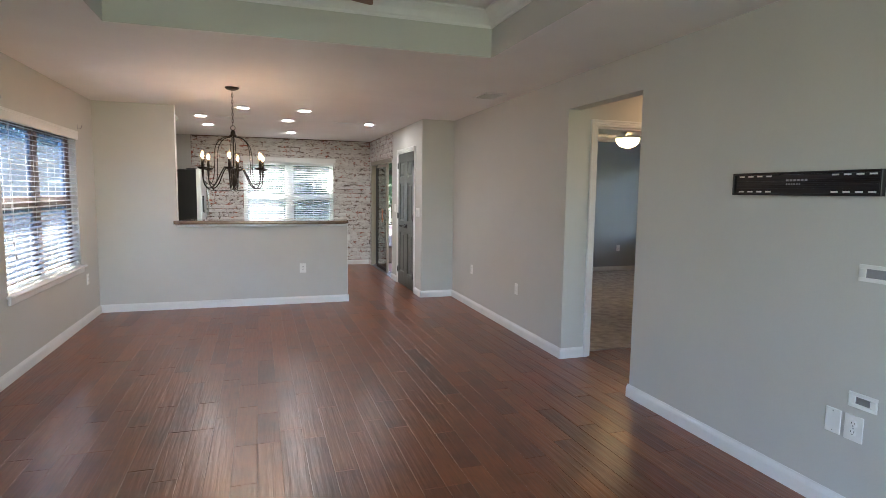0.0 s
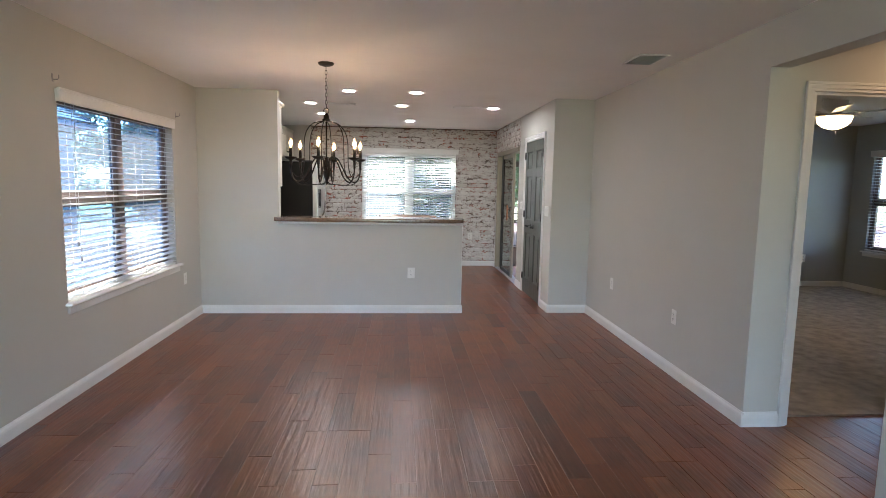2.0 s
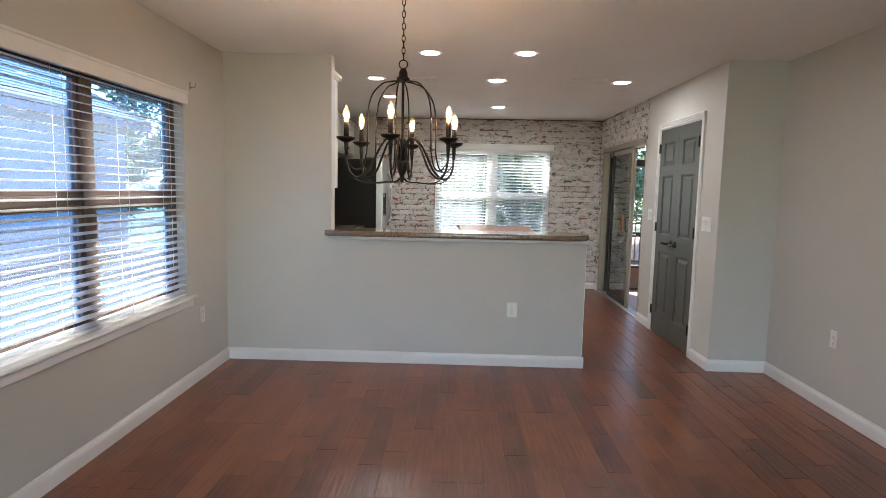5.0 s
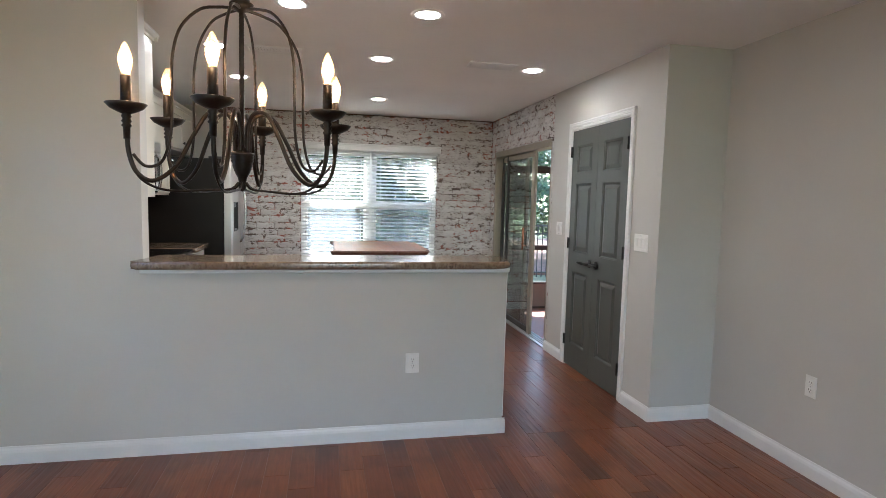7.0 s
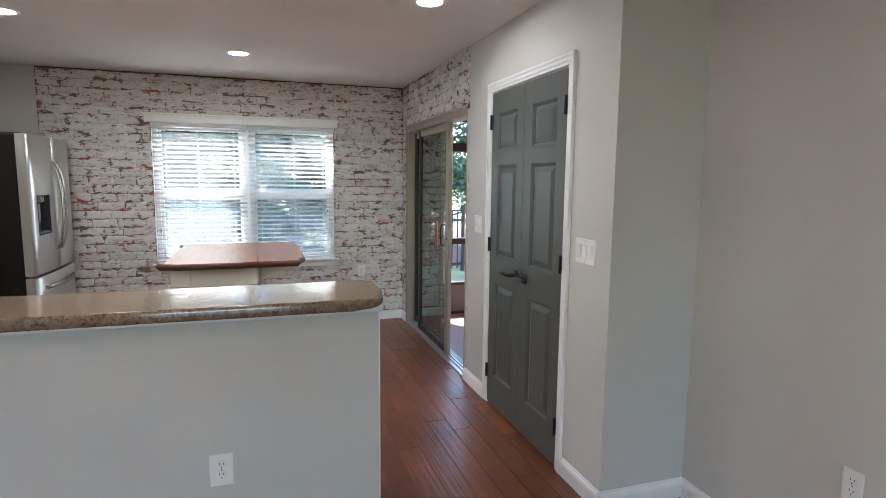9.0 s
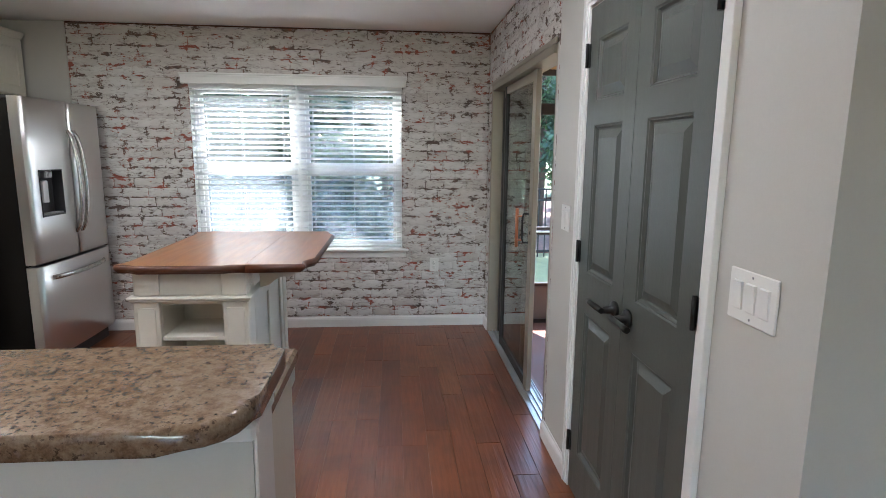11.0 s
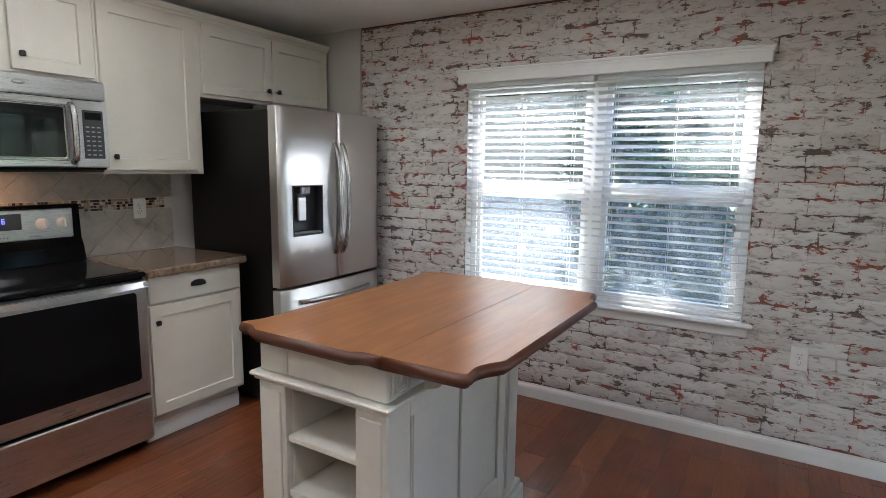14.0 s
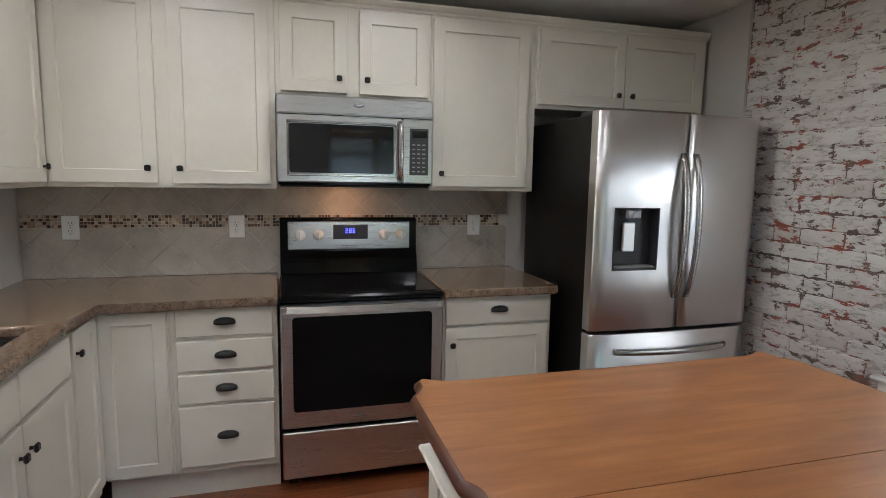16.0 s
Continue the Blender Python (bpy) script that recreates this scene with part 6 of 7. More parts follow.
for k in range(6):
    a = ARM0 + k * math.pi / 3
    ca, sa = math.cos(a), math.sin(a)
    bm = bmesh.new()
    main_arm = bez([(0.020, -0.875), (0.024, -0.80), (0.050, -0.765), (0.095, -0.775), (0.135, -0.840), (0.180, -0.925), (0.235, -0.968), (0.275, -0.95), (0.294, -0.90), (R, -0.84)])
    tube(bm, [(r * ca, r * sa, z) for r, z in main_arm], 0.0062, 8)
    arm = part("arm", bm, BRONZE, ch)
    bm = bmesh.new()
    low = bez([(0.012, -0.965), (0.035, -0.985), (0.10, -0.990), (0.18, -0.995), (0.235, -0.985), (0.275, -0.955), (0.292, -0.90)])
    tube(bm, [(r * ca, r * sa, z) for r, z in low], 0.0035, 6)
    part("lower_scroll", bm, BRONZE, arm)
    bm = bmesh.new()
    cage = bez([(0.012, -0.470), (0.060, -0.476), (0.115, -0.495), (0.165, -0.555), (0.186, -0.64), (0.188, -0.74), (0.192, -0.84), (0.215, -0.915), (0.255, -0.93), (0.285, -0.90)])
    tube(bm, [(r * ca, r * sa, z) for r, z in cage], 0.0042, 6)
    part("cage_wire", bm, BRONZE, arm)
    bm = bmesh.new()
    lathe(bm, [(0.0, 0.0), (0.008, 0.0), (0.009, 0.03), (0.013, 0.034), (0.009, 0.040), (0.013, 0.046), (0.009, 0.052), (0.013, 0.058), (0.010, 0.064), (0.020, 0.068), (0.040, 0.078), (0.051, 0.090), (0.049, 0.092), (0.037, 0.083), (0.014, 0.078), (0.0, 0.078)], 24, (R * ca, R * sa, -0.862))
    part("drip_cup", bm, BRONZE, arm)
    bm = bmesh.new()
    lathe(bm, [(0.0, 0.0), (0.0135, 0.0), (0.0125, 0.085), (0.0, 0.085)], 16, (R * ca, R * sa, -0.784))
    sl = part("candle_sleeve", bm, BRONZE, arm)
    bm = bmesh.new()
    lathe(bm, [(0.0, 0.0), (0.0095, 0.002), (0.0115, 0.012), (0.0155, 0.028), (0.0168, 0.039), (0.0148, 0.054), (0.010, 0.069), (0.0045, 0.081), (0.0, 0.085)], 18, (R * ca, R * sa, -0.699))
    bl = part("bulb", bm, BULBGLASS, sl, "lit flame-shaped bulb")
    bm = bmesh.new()
    lathe(bm, [(0.0, 0.016), (0.006, 0.021), (0.0085, 0.034), (0.006, 0.050), (0.0, 0.059)], 10, (R * ca, R * sa, -0.699))
    part("filament", bm, BULB, bl)


# ---- ceiling fans ----
def fan(m, hang, blades, blade_len, wood, label, lit):
    e = thing("ceiling_fan", m, label, "ceiling fan")
    bm = bmesh.new()
    lathe(bm, [(0.07, 0.0), (0.07, -0.02), (0.03, -0.05), (0.012, -0.055), (0.012, -hang), (0.05, -hang - 0.01), (0.10, -hang - 0.03), (0.105, -hang - 0.09), (0.075, -hang - 0.13), (0.04, -hang - 0.14), (0, -hang - 0.14)] if not lit else
          [(0.11, 0.0), (0.115, -0.05), (0.108, -0.10), (0.085, -0.135), (0.06, -0.15), (0.055, -0.18), (0, -0.18)], 28)
    part("motor", bm, TRIM if lit else BRONZE, e)
    zb3 = -hang - 0.10 if not lit else -0.165
    for k in range(blades):
        a = 2 * math.pi * k / blades + (radians(79) if not lit else 0.4)
        bm = bmesh.new()
        pts = round_corners([(0.16, -0.05), (blade_len, -0.068), (blade_len, 0.068), (0.16, 0.05)], [0.01, 0.03, 0.03, 0.01], 4)
        prism(bm, pts, -0.004, 0.004)
        bmesh.ops.rotate(bm, verts=bm.verts, cent=(0, 0, 0), matrix=Matrix.Rotation(radians(11), 3, "X"))
        bmesh.ops.transform(bm, matrix=pose(0, 0, zb3, 0, 0, math.degrees(a)), verts=bm.verts)
        bl = part("blade", bm, wood, e)
        bm = bmesh.new()
        box(bm, 0.07, 0.22, -0.02, 0.02, -0.010, -0.003, 0.002)
        bmesh.ops.transform(bm, matrix=pose(0, 0, zb3, 0, 0, math.degrees(a)), verts=bm.verts)
        part("blade_iron", bm, TRIM if lit else BRONZE, bl)
    if lit:
        bm = bmesh.new()
        lathe(bm, [(0.155, -0.20), (0.16, -0.215), (0.14, -0.27), (0.10, -0.305), (0.05, -0.325), (0.0, -0.33)], 28)
        part("bowl", bm, BOWL, e, "glowing frosted glass bowl")
        bm = bmesh.new()
        lathe(bm, [(0.0, -0.328), (0.014, -0.330), (0.010, -0.345), (0, -0.35)], 12)
        tube(bm, [(0.03, 0, -0.33), (0.03, 0, -0.52)], 0.0012, 5)
        part("pull_chain", bm, TRACK, e)
        bm = bmesh.new()
        lathe(bm, [(0.157, -0.19), (0.165, -0.195), (0.165, -0.205), (0.157, -0.20)], 28)
        part("bowl_rim", bm, TRIM, e)
    return e


fan((0.385, 2.32, TZ), 0.20, 5, 0.76, FANWOOD, "brown-bladed ceiling fan hanging in the tray ceiling", False)
fan((4.88, 6.70, ZC), 0.0, 5, 0.62, surface("white_fan_blade", (0.70, 0.68, 0.64), 0.45), "white bedroom ceiling fan with a lit glass bowl", True)

# ---- hooks beside the living room window ----
for y in (4.86, 6.80):
    e = thing("curtain_hook", (XL, y, 2.075, 0, 0, 90), "small grey curtain rod hook above the window", "hook", "curtain hooks")
    bm = bmesh.new()
    box(bm, -0.008, 0.008, -0.003, 0.0, -0.025, 0.025, 0.001)
    tube(bm, [(0, -0.002, -0.01), (0, -0.03, -0.012), (0, -0.04, 0.0), (0, -0.04, 0.018)], 0.003, 6)
    part("bracket", bm, GREYPLASTIC, e)

# ---- porch ----
PY = 11.20
setting("porch_floor", B(2.23, 6.2, 9.20, PY + 0.1, GZ, -0.045), CONCRETE, "pale concrete porch slab", "floor")
setting("porch_ceiling", B(2.23, 6.3, 9.20, PY + 0.35, 2.30, 2.40), SOFFIT, "warm tan porch ceiling", "ceiling")
sc = thing("porch_screen", (0, 0, 0), "dark bronze screen wall with a tan kick plate", "screen wall")
for y0, y1, along in ((PY, PY + 0.05, "x"), (6.15, 6.20, "y")):
    lo, hi = (2.235, 6.15) if along == "x" else (9.22, PY)
    def seg(name, a, b, z0, z1, mt, t=0.0):
        q = (a, b, y0 + t, y1 - t) if along == "x" else (y0 + t, y1 - t, a, b)
        return part(name, B(*q, z0, z1, 0.004), mt, sc)
    seg("kick_plate", lo, hi, -0.045, 0.315, KICK, 0.015)
    seg("base_channel", lo, hi, -0.045, 0.015, PORCHFRAME)
    seg("lower_rail", lo, hi, 0.315, 0.345, PORCHFRAME)
    seg("chair_rail", lo, hi, 0.775, 0.845, PORCHFRAME)
    seg("transom", lo, hi, 1.80, 1.895, PORCHFRAME)
    seg("head", lo, hi, 2.12, 2.17, PORCHFRAME)
    seg("header_board", lo, hi, 2.17, 2.30, SOFFIT, 0.01)
    for p in ((2.26, 3.36, 4.6, 6.0) if along == "x" else (9.3, 10.3)):
        seg("post", p, p + 0.06, 0.345, 2.12, PORCHFRAME, -0.003)
bm = bmesh.new()
tube(bm, [(2.52, PY - 0.004, 0.81), (2.52, PY - 0.03, 0.81), (2.68, PY - 0.03, 0.81), (2.68, PY - 0.004, 0.81)], 0.008, 8)
part("door_pull", bm, TRACK, sc)
rug = thing("porch_rug", (2.80, 10.55, -0.045), "woven grey-brown door mat on the porch", "rug")
part("weave", B(-0.23, 0.55, -0.12, 0.48, 0.0, 0.010, 0.004), RUG, rug)
bm = bmesh.new()
for i in range(7):
    box(bm, -0.22, 0.54, -0.10 + i * 0.085, -0.085 + i * 0.085, 0.010, 0.0125)
part("stripe", bm, RUGEDGE, rug)

# ---- yard ----
fence = thing("yard_fence", (0, 15.0, GZ), "black metal picket fence across the yard", "fence")
me_p = mesh_of("picket", B(-0.009, 0.009, -0.009, 0.009, 0.05, 1.10), FENCEIRON)
me_s = mesh_of("post", B(-0.028, 0.028, -0.028, 0.028, 0.0, 1.22, 0.004), FENCEIRON)
for i in range(18, 110):
    x = i * 0.105
    o = new("picket" if i % 20 else "post", me_p if i % 20 else me_s)
    o.parent = fence
    o.location = (x, 0, 0)
for z in (0.13, 0.93, 1.10):
    part("rail", B(1.9, 11.5, -0.014, 0.014, z, z + 0.03), FENCEIRON, fence)
setting("mulch_bed", B(2.6, 40, 15.6, 26.0, GZ, GZ + 0.06), MULCH, "red-brown mulch bed under the trees", "ground")


def leaf_cloud(verts, faces, centre, rad, n, size, r):
    for _ in range(n):
        d = Vector((r.gauss(0, 1), r.gauss(0, 1), r.gauss(0, 1))).normalized() * (r.random() ** 0.45)
        p = Vector(centre) + Vector((d.x * rad[0], d.y * rad[1], d.z * rad[2]))
        u = Vector((r.gauss(0, 1), r.gauss(0, 1), r.gauss(0, 1))).normalized()
        w = u.orthogonal().normalized()
        s = size * r.uniform(0.6, 1.4)
        k = len(verts)
        verts += [tuple(p - u * s), tuple(p + w * s * 0.45 + u * s * 0.1), tuple(p + u * s), tuple(p - w * s * 0.45 - u * s * 0.1)]
        faces.append((k, k + 1, k + 2, k + 3))


def tree(x, y, height, spread, seed, mat, label, low=0.25, leaves=2600, size=0.13, name="tree"):
    r = random.Random(seed)
    e = thing(name, (x, y, GZ), label, "tree" if name == "tree" else "shrub", "yard trees")
    bm = bmesh.new()
    h = height
    trunk = [(0, 0, 0), (0.05 * r.gauss(0, 1), 0.05 * r.gauss(0, 1), h * 0.3), (0.1 * r.gauss(0, 1), 0.1 * r.gauss(0, 1), h * 0.6), (0.1 * r.gauss(0, 1), 0.1 * r.gauss(0, 1), h * 0.88)]
    tube(bm, trunk, [0.03 * h * 0.6, 0.024 * h * 0.6, 0.016 * h * 0.6, 0.005 * h * 0.6], 9)
    ends = []
    for k in range(11):
        t = low + (0.85 - low) * k / 10
        a = k * 2.4 + r.uniform(-0.4, 0.4)
        ln = spread * (1.05 - 0.65 * (t - low) / (1 - low)) * r.uniform(0.7, 1.1)
        b = Vector((0, 0, h * t))
        m1, e1 = b + Vector((math.cos(a) * ln * 0.5, math.sin(a) * ln * 0.5, h * 0.05)), b + Vector((math.cos(a) * ln, math.sin(a) * ln, h * r.uniform(0.04, 0.12)))
        tube(bm, [b, m1, e1], [0.012 * h * 0.5, 0.008 * h * 0.5, 0.003 * h * 0.5], 6)
        ends += [m1, e1]
    part("trunk", bm, BARK, e)
    verts, faces = [], []
    ends.append(Vector((0, 0, h * 0.95)))
    for q in ends:
        for _ in range(3):
            c = q + Vector((r.gauss(0, 0.28), r.gauss(0, 0.28), r.gauss(0, 0.22))) * spread * 0.5
            s = spread * r.uniform(0.16, 0.32)
            leaf_cloud(verts, faces, c, (s, s, s * 0.8), leaves // (len(ends) * 3), size, r)
    me = bpy.data.meshes.new("crown")
    me.from_pydata(verts, [], faces)
    me.materials.append(mat)
    o = new("crown", me)
    o.parent = e
    return e


tree(4.4, 18.2, 5.6, 2.4, 1, LEAF, "broad dark-leaved evergreen behind the fence", 0.12, 16000, 0.075)
tree(7.4, 19.0, 6.6, 2.6, 2, LEAF, "broad dark-leaved evergreen behind the fence", 0.12, 12000, 0.08)
tree(0.4, 20.4, 9.0, 3.2, 3, LEAF, "tall leafy tree behind the fence", 0.08, 34000, 0.085)
tree(-3.4, 18.6, 8.6, 3.0, 4, LEAF, "tall dark-leaved tree behind the house", 0.08, 34000, 0.085)
tree(3.0, 22.5, 9.4, 3.2, 5, LEAF, "tall leafy tree behind the fence", 0.3, 18000, 0.07)
tree(-6.6, 18.6, 8.6, 2.9, 6, LEAF, "leafy tree beside the neighbouring house", 0.08, 30000, 0.08)
tree(10.6, 17.0, 6.4, 2.4, 7, LEAF, "leafy tree at the side of the yard", 0.2, 5000, 0.13)
for i in range(9):
    tree(-16 + i * 4.6, 27 + (i % 3) * 1.6, 5.0 + (i * 37 % 5) * 0.7, 2.4, 20 + i, LEAF, "distant tree beyond the yard", 0.1, 6000, 0.14)

# shrubs added to keep the bright lawn behind the kitchen window dark
for i, x in enumerate((-5.3, -3.5, -1.9, -0.3, 1.2)):
    tree(x, 15.6 + 0.5 * (i % 2), 2.6 + 0.25 * (i * 3 % 4), 1.15, 50 + i, LEAF, "dense dark green shrub added behind the house", 0.06, 7000, 0.075, name="shrub")

# ---- neighbouring house ----
nh = thing("house", (-8.0, 3.2, GZ), "pale sided neighbouring house with a dark shingle roof", "house")
part("wall", B(-7.0, 0.0, -9.0, 13.2, 0.0, 3.0), SIDING, nh)
bm = bmesh.new()
for i in range(19):
    z = 0.1 + i * 0.15
    q = [(0.0, z), (0.022, z), (0.004, z + 0.148), (0.0, z + 0.148)]
    a = [bm.verts.new((x, -6.0, zz)) for x, zz in q]
    b = [bm.verts.new((x, 13.2, zz)) for x, zz in q]
    for k in range(4):
        bm.faces.new((a[k], a[(k + 1) % 4], b[(k + 1) % 4], b[k]))
    bm.faces.new(a[::-1]), bm.faces.new(b)
part("siding_boards", bm, SIDING, nh)
part("fascia", B(0.42, 0.45, -6.4, 13.6, 2.84, 3.06), surface("grey_fascia", (0.23, 0.24, 0.26), 0.6), nh)
part("soffit", B(-0.0, 0.42, -6.4, 13.6, 2.94, 2.98), TRIM, nh)
bm = bmesh.new()
n = 22
for i in range(n):
    x0, x1 = 0.48 - i * 0.19, 0.48 - (i + 1) * 0.19 - 0.03
    z0, z1 = 3.04 + i * 0.095, 3.04 + (i + 1) * 0.095 + 0.012
    v = [bm.verts.new(p) for p in ((x0, -6.4, z0 + 0.02), (x0, 13.6, z0 + 0.02), (x1, 13.6, z1), (x1, -6.4, z1), (x0, -6.4, z0), (x0, 13.6, z0))]
    bm.faces.new((v[0], v[1], v[2], v[3])), bm.faces.new((v[4], v[5], v[1], v[0]))
part("roof", bm, ROOF, nh, "dark grey shingle roof")
bm = bmesh.new()
a = [bm.verts.new((x, 13.2, z)) for x, z in ((0.0, 3.0), (-7.0, 3.0), (-3.7, 5.0))]
bm.faces.new(a)
part("gable", bm, SIDING, nh)
# second house, across from the bedroom window
h2 = thing("house", (17.0, 8.0, GZ), "pale sided house seen from the bedroom", "house")
part("wall", B(0, 6, -6, 5, 0, 2.8), SIDING, h2)
bm = bmesh.new()
prism(bm, [(-0.5, -6.5), (6.5, -6.5), (6.5, 5.5), (-0.5, 5.5)], 2.8, 2.95)
part("roof", bm, ROOF, h2)


setting("side_yard", B(-7.95, -1.95, -8.0, 17.0, GZ, GZ + 0.03), SHADEGRAVEL, "gravel between the two houses, coloured dark for shade", "ground")

# ---- whitewashed brick facing ----
BH, BL = 0.0775, 0.205
rngb = random.Random(11)


def brick_mesh(length, height, seed):
    """A slab with a ragged outline and rounded face; local x along the wall, z up, -y out."""
    r = random.Random(seed)
    out = []
    n = 7
    for i in range(n):
        out.append((length * i / n, 0))
    for i in range(3):
        out.append((length, height * i / 3))
    for i in range(n):
        out.append((length * (1 - i / n), height))
    for i in range(3):
        out.append((0, height * (1 - i / 3)))
    bm = bmesh.new()
    el = bm.verts.layers.float.new("edge")
    cx, cz = length / 2, height / 2
    rings = []
    jit = [(max(0.0, r.gauss(0.0018, 0.003)), max(0.0, r.gauss(0.0032, 0.0042))) for _ in out]
    for inset, dy, e in ((0.0, 0.0, 1.0), (0.0, -0.0022, 1.0), (0.004, -0.0035, 0.75), (0.026, -0.0042, 0.0)):
        ring = []
        for (px, pz), (jx, jz) in zip(out, jit):
            sx, sz = (1 if px < cx else -1), (1 if pz < cz else -1)
            edgex = 1.0 if px in (0, length) else 0.0
            edgez = 1.0 if pz in (0, height) else 0.0
            ix = (inset + jx) * (edgex if inset < 0.02 else max(edgex, abs(px - cx) / cx))
            v = bm.verts.new((px + sx * ix, dy, pz + sz * (inset * (1.0 if inset > 0.02 else edgez) * (abs(pz - cz) / cz) + jz * edgez)))
            v[el] = e
            ring.append(v)
        rings.append(ring)
    k = len(out)
    for a, b in zip(rings, rings[1:]):
        for i in range(k):
            bm.faces.new((a[i], a[(i + 1) % k], b[(i + 1) % k], b[i])).smooth = True
    f = bm.faces.new(rings[-1])
    bmesh.ops.recalc_face_normals(bm, faces=bm.faces)
    return mesh_of("brick", bm, BRICK)


brick_meshes = {}


def lay_bricks(parent, along, face, out, a0, a1, z0, z1, holes):
    """Courses of bricks from a0 to a1; those that meet a hole are cut at its edge."""
    course = laid = 0
    rest_v, rest_f, rest_e = [], [], []
    z = z0
    while z < z1 - 0.02:
        h = min(BH, z1 - z)
        a = a0 - (BL / 2 if course % 2 else 0) + rngb.uniform(-0.03, 0.03)
        while a < a1:
            ln = BL + rngb.choice((-0.05, -0.02, 0, 0.02, 0.03))
            spans = [(max(a, a0), min(a + ln, a1), z, z + h)]
            for ha, hb, hz0, hz1 in holes:
                nxt = []
                for s, e, zl, zh in spans:
                    if zh <= hz0 + 0.001 or zl >= hz1 - 0.001 or e <= ha or s >= hb:
                        nxt.append((s, e, zl, zh))
                        continue
                    if zl < hz0 - 0.02:
                        nxt.append((s, e, zl, hz0))
                        continue
                    if zh > hz1 + 0.02:
                        nxt.append((s, e, hz1, zh))
                        continue
                    if s < ha - 0.02:
                        nxt.append((s, ha, zl, zh))
                    if e > hb + 0.02:
                        nxt.append((hb, e, zl, zh))
                spans = nxt
            for s, e, zl, zh in spans:
                lw, hw = round(e - s, 2), round(zh - zl, 2)
                if lw < 0.03 or hw < 0.02:
                    continue
                key = (lw, hw, rngb.randrange(3))
                if key not in brick_meshes:
                    brick_meshes[key] = brick_mesh(lw, hw, hash(key) % 9999)
                flat = rngb.uniform(0.0, 0.0015)
                laid += 1
                if laid > 300:
                    me = brick_meshes[key]
                    m = Matrix.Translation((s, face - 0.002 + flat, zl)) @ Matrix.Diagonal(((e - s) / lw, 1, (zh - zl) / hw, 1))
                    k = len(rest_v)
                    rest_v += [tuple(m @ v.co) for v in me.vertices]
                    rest_f += [tuple(k + i for i in f.vertices) for f in me.polygons]
                    rest_e += [d.value for d in me.attributes["edge"].data]
                    continue
                o = new("brick", brick_meshes[key])
                o.parent = parent
                if along == "x":
                    o.location = (s, face - 0.002 + flat, zl)
                else:
                    o.location = (face - 0.002 + flat, e, zl)
                    o.rotation_euler = (0, 0, radians(-90))
                o.scale = ((e - s) / lw, 1, (zh - zl) / hw)
            a += ln
        z += BH
        course += 1
    if rest_v:
        me = bpy.data.meshes.new("brick_rest")
        me.from_pydata(rest_v, [], rest_f)
        me.attributes.new("edge", "FLOAT", "POINT").data.foreach_set("value", rest_e)
        me.materials.append(BRICK)
        o = new("brick_rest", me)
        o.parent = parent
        o["kind"] = "stuff"
        o["label"] = "further whitewashed bricks near the ceiling"


KH = [(-0.275, 1.395, 0.60, 2.0)]
SH = [(9.12, 10.95, -0.1, 2.005)]
bm = bmesh.new()
wall_boxes(bm, "x", -1.15, 2.11, YK - 0.002, YK, 0.0, ZC - 0.001, [(-0.27, 1.39, 0.66, 2.00)])
part("brick_backing", bm, BRICKBASE, wall_kitchen, "red-brown joints and flaked whitewash")
bm = bmesh.new()
wall_boxes(bm, "y", 9.135, YK, 2.108, 2.11, 0.0, ZC - 0.001, [(9.137, 10.94, 0.0, 2.00)])
part("brick_backing", bm, BRICKBASE, wall_slider, "red-brown joints and flaked whitewash")
lay_bricks(wall_kitchen, "x", YK, -1, -1.145, 2.107, 0.095, ZC - 0.014, KH)
bm = bmesh.new()
at = -1.145
while at < 2.10:
    ln = min(rngb.uniform(0.05, 0.16), 2.106 - at)
    box(bm, at, at + ln - rngb.choice((0.0, 0.0, 0.004)), YK - 0.005 - rngb.uniform(0, 0.002), YK - 0.0025, ZC - 0.0135 + rngb.uniform(0, 0.005), ZC - 0.001)
    at += ln
part("torn_edge", bm, MULCH, wall_kitchen, "dark brown torn edge along the ceiling")["kind"] = "stuff"
lay_bricks(wall_slider, "y", 2.11, -1, 9.14, YK - 0.004, 0.095, ZC - 0.014, SH)

# ---- floor planks ----
PW, GAP = 0.127, 0.0007
plank_meshes = {}


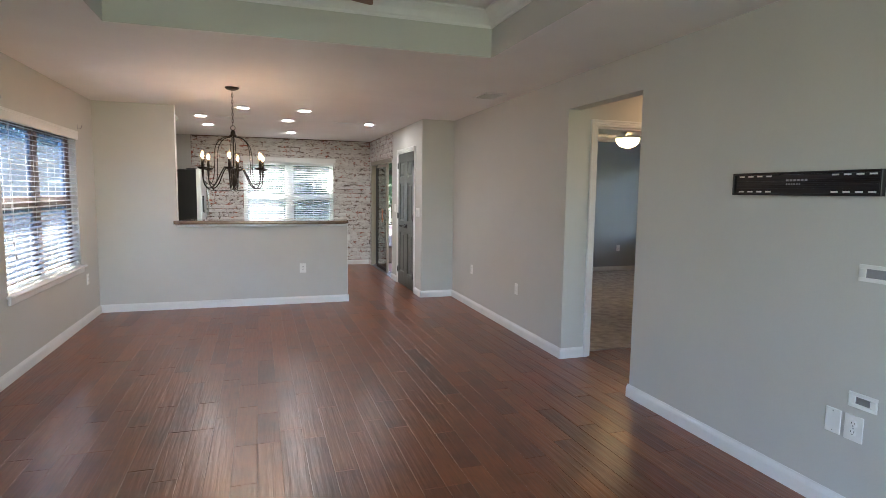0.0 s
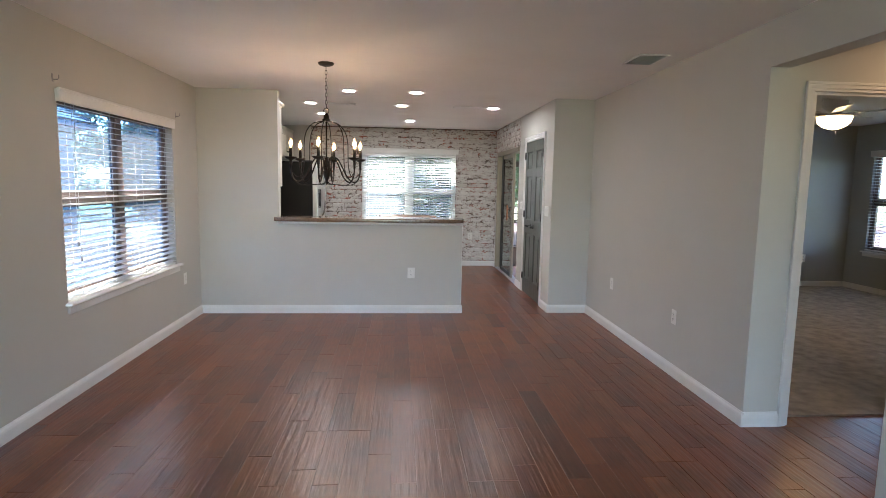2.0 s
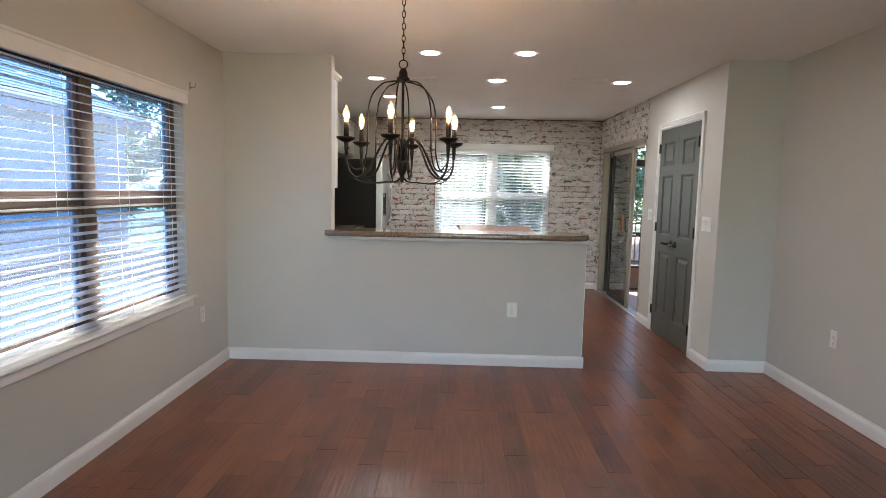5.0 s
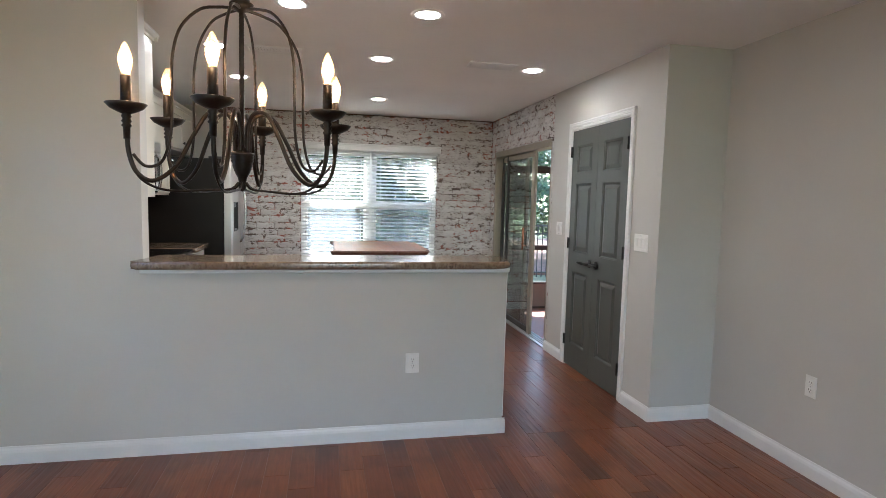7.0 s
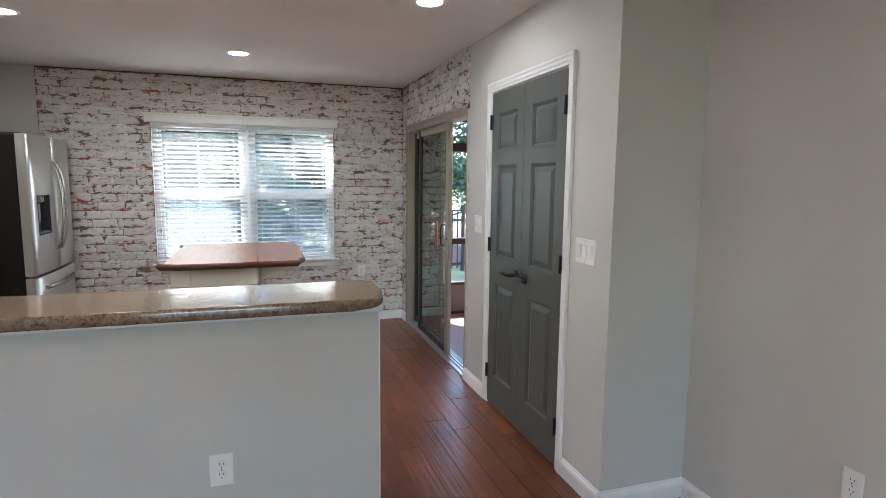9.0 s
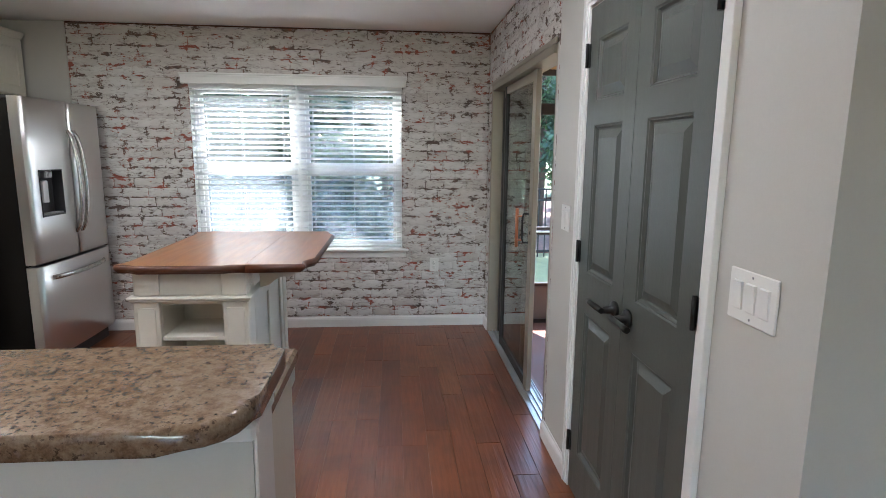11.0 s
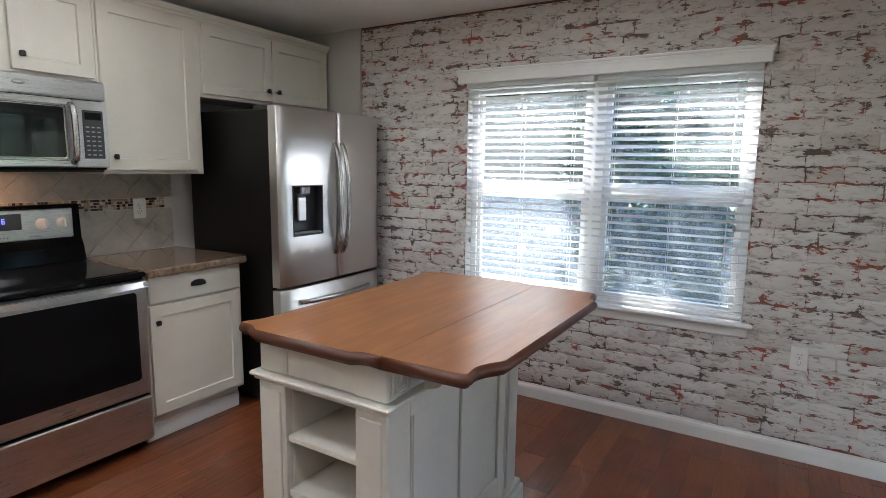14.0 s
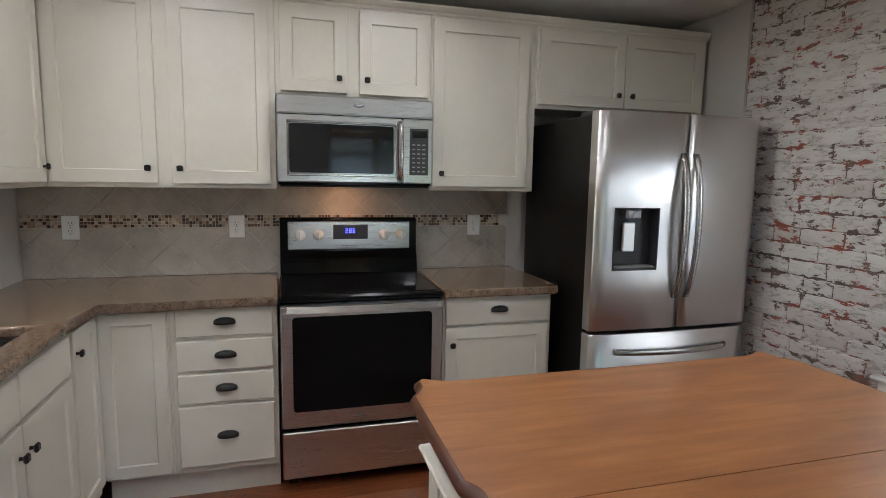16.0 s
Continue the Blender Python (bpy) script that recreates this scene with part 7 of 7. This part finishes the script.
def plank_mesh(length):
    key = round(length, 3)
    if key not in plank_meshes:
        bm = bmesh.new()
        x0, x1, y0, y1, c = GAP / 2, PW - GAP / 2, GAP / 2, length - GAP / 2, 0.0014
        lo = [bm.verts.new((x, y, -0.004)) for x, y in ((x0, y0), (x1, y0), (x1, y1), (x0, y1))]
        mi = [bm.verts.new((x, y, -c * 0.6)) for x, y in ((x0, y0), (x1, y0), (x1, y1), (x0, y1))]
        hi = [bm.verts.new((x, y, 0)) for x, y in ((x0 + c, y0 + c), (x1 - c, y0 + c), (x1 - c, y1 - c), (x0 + c, y1 - c))]
        for a, b in ((lo, mi), (mi, hi)):
            for k in range(4):
                bm.faces.new((a[k], a[(k + 1) % 4], b[(k + 1) % 4], b[k]))
        bm.faces.new(hi)
        plank_meshes[key] = mesh_of("plank", bm, WOODFLOOR)
    return plank_meshes[key]


floor = bpy.data.objects["floor"]
rng = random.Random(7)
rest_v, rest_f = [], []
count = 0
row = 0
x = XL - 0.03
while x < 5.0:
    lo_y, hi_y = (-2.3, 11.13)
    if x > 2.63:
        lo_y, hi_y = 3.2, 4.395
    elif x > 2.20:
        lo_y, hi_y = -2.3, 7.45
    y = lo_y - rng.choice((0.0, 0.15, 0.3, 0.45, 0.6, 0.75))
    while y < hi_y:
        ln = rng.choice((0.45, 0.6, 0.75, 0.9, 0.9, 1.05, 1.2, 1.2))
        if x > 2.63:
            ln = min(ln, round(hi_y - y, 3))
        ln = min(ln, round(hi_y + 0.02 - y, 3))
        if ln < 0.02:
            break
        near = y + ln > 1.6 and x < 2.6 and not (x < 1.0 and 7.4 < y < 8.9 and x < -0.3)
        if near and count < 300:
            o = new("plank", plank_mesh(ln))
            o.parent = floor
            o.location = (x, y, rng.uniform(-0.0004, 0.0004))
            count += 1
        else:
            k = len(rest_v)
            g = GAP / 2
            c = 0.0014
            z = rng.uniform(-0.0004, 0.0004)
            for inset, zz in ((g, -0.004), (g + c, z)):
                rest_v += [(x + inset, y + inset, zz), (x + PW - inset, y + inset, zz), (x + PW - inset, y + ln - inset, zz), (x + inset, y + ln - inset, zz)]
            rest_f += [(k + i, k + (i + 1) % 4, k + 4 + (i + 1) % 4, k + 4 + i) for i in range(4)] + [(k + 4, k + 5, k + 6, k + 7)]
        y += ln
    x += PW
me = bpy.data.meshes.new("plank_rest")
me.from_pydata(rest_v, [], rest_f)
me.materials.append(WOODFLOOR)
rest = new("plank_rest", me)
rest.parent = floor
rest["kind"] = "stuff"
rest["label"] = "further scraped hardwood planks"
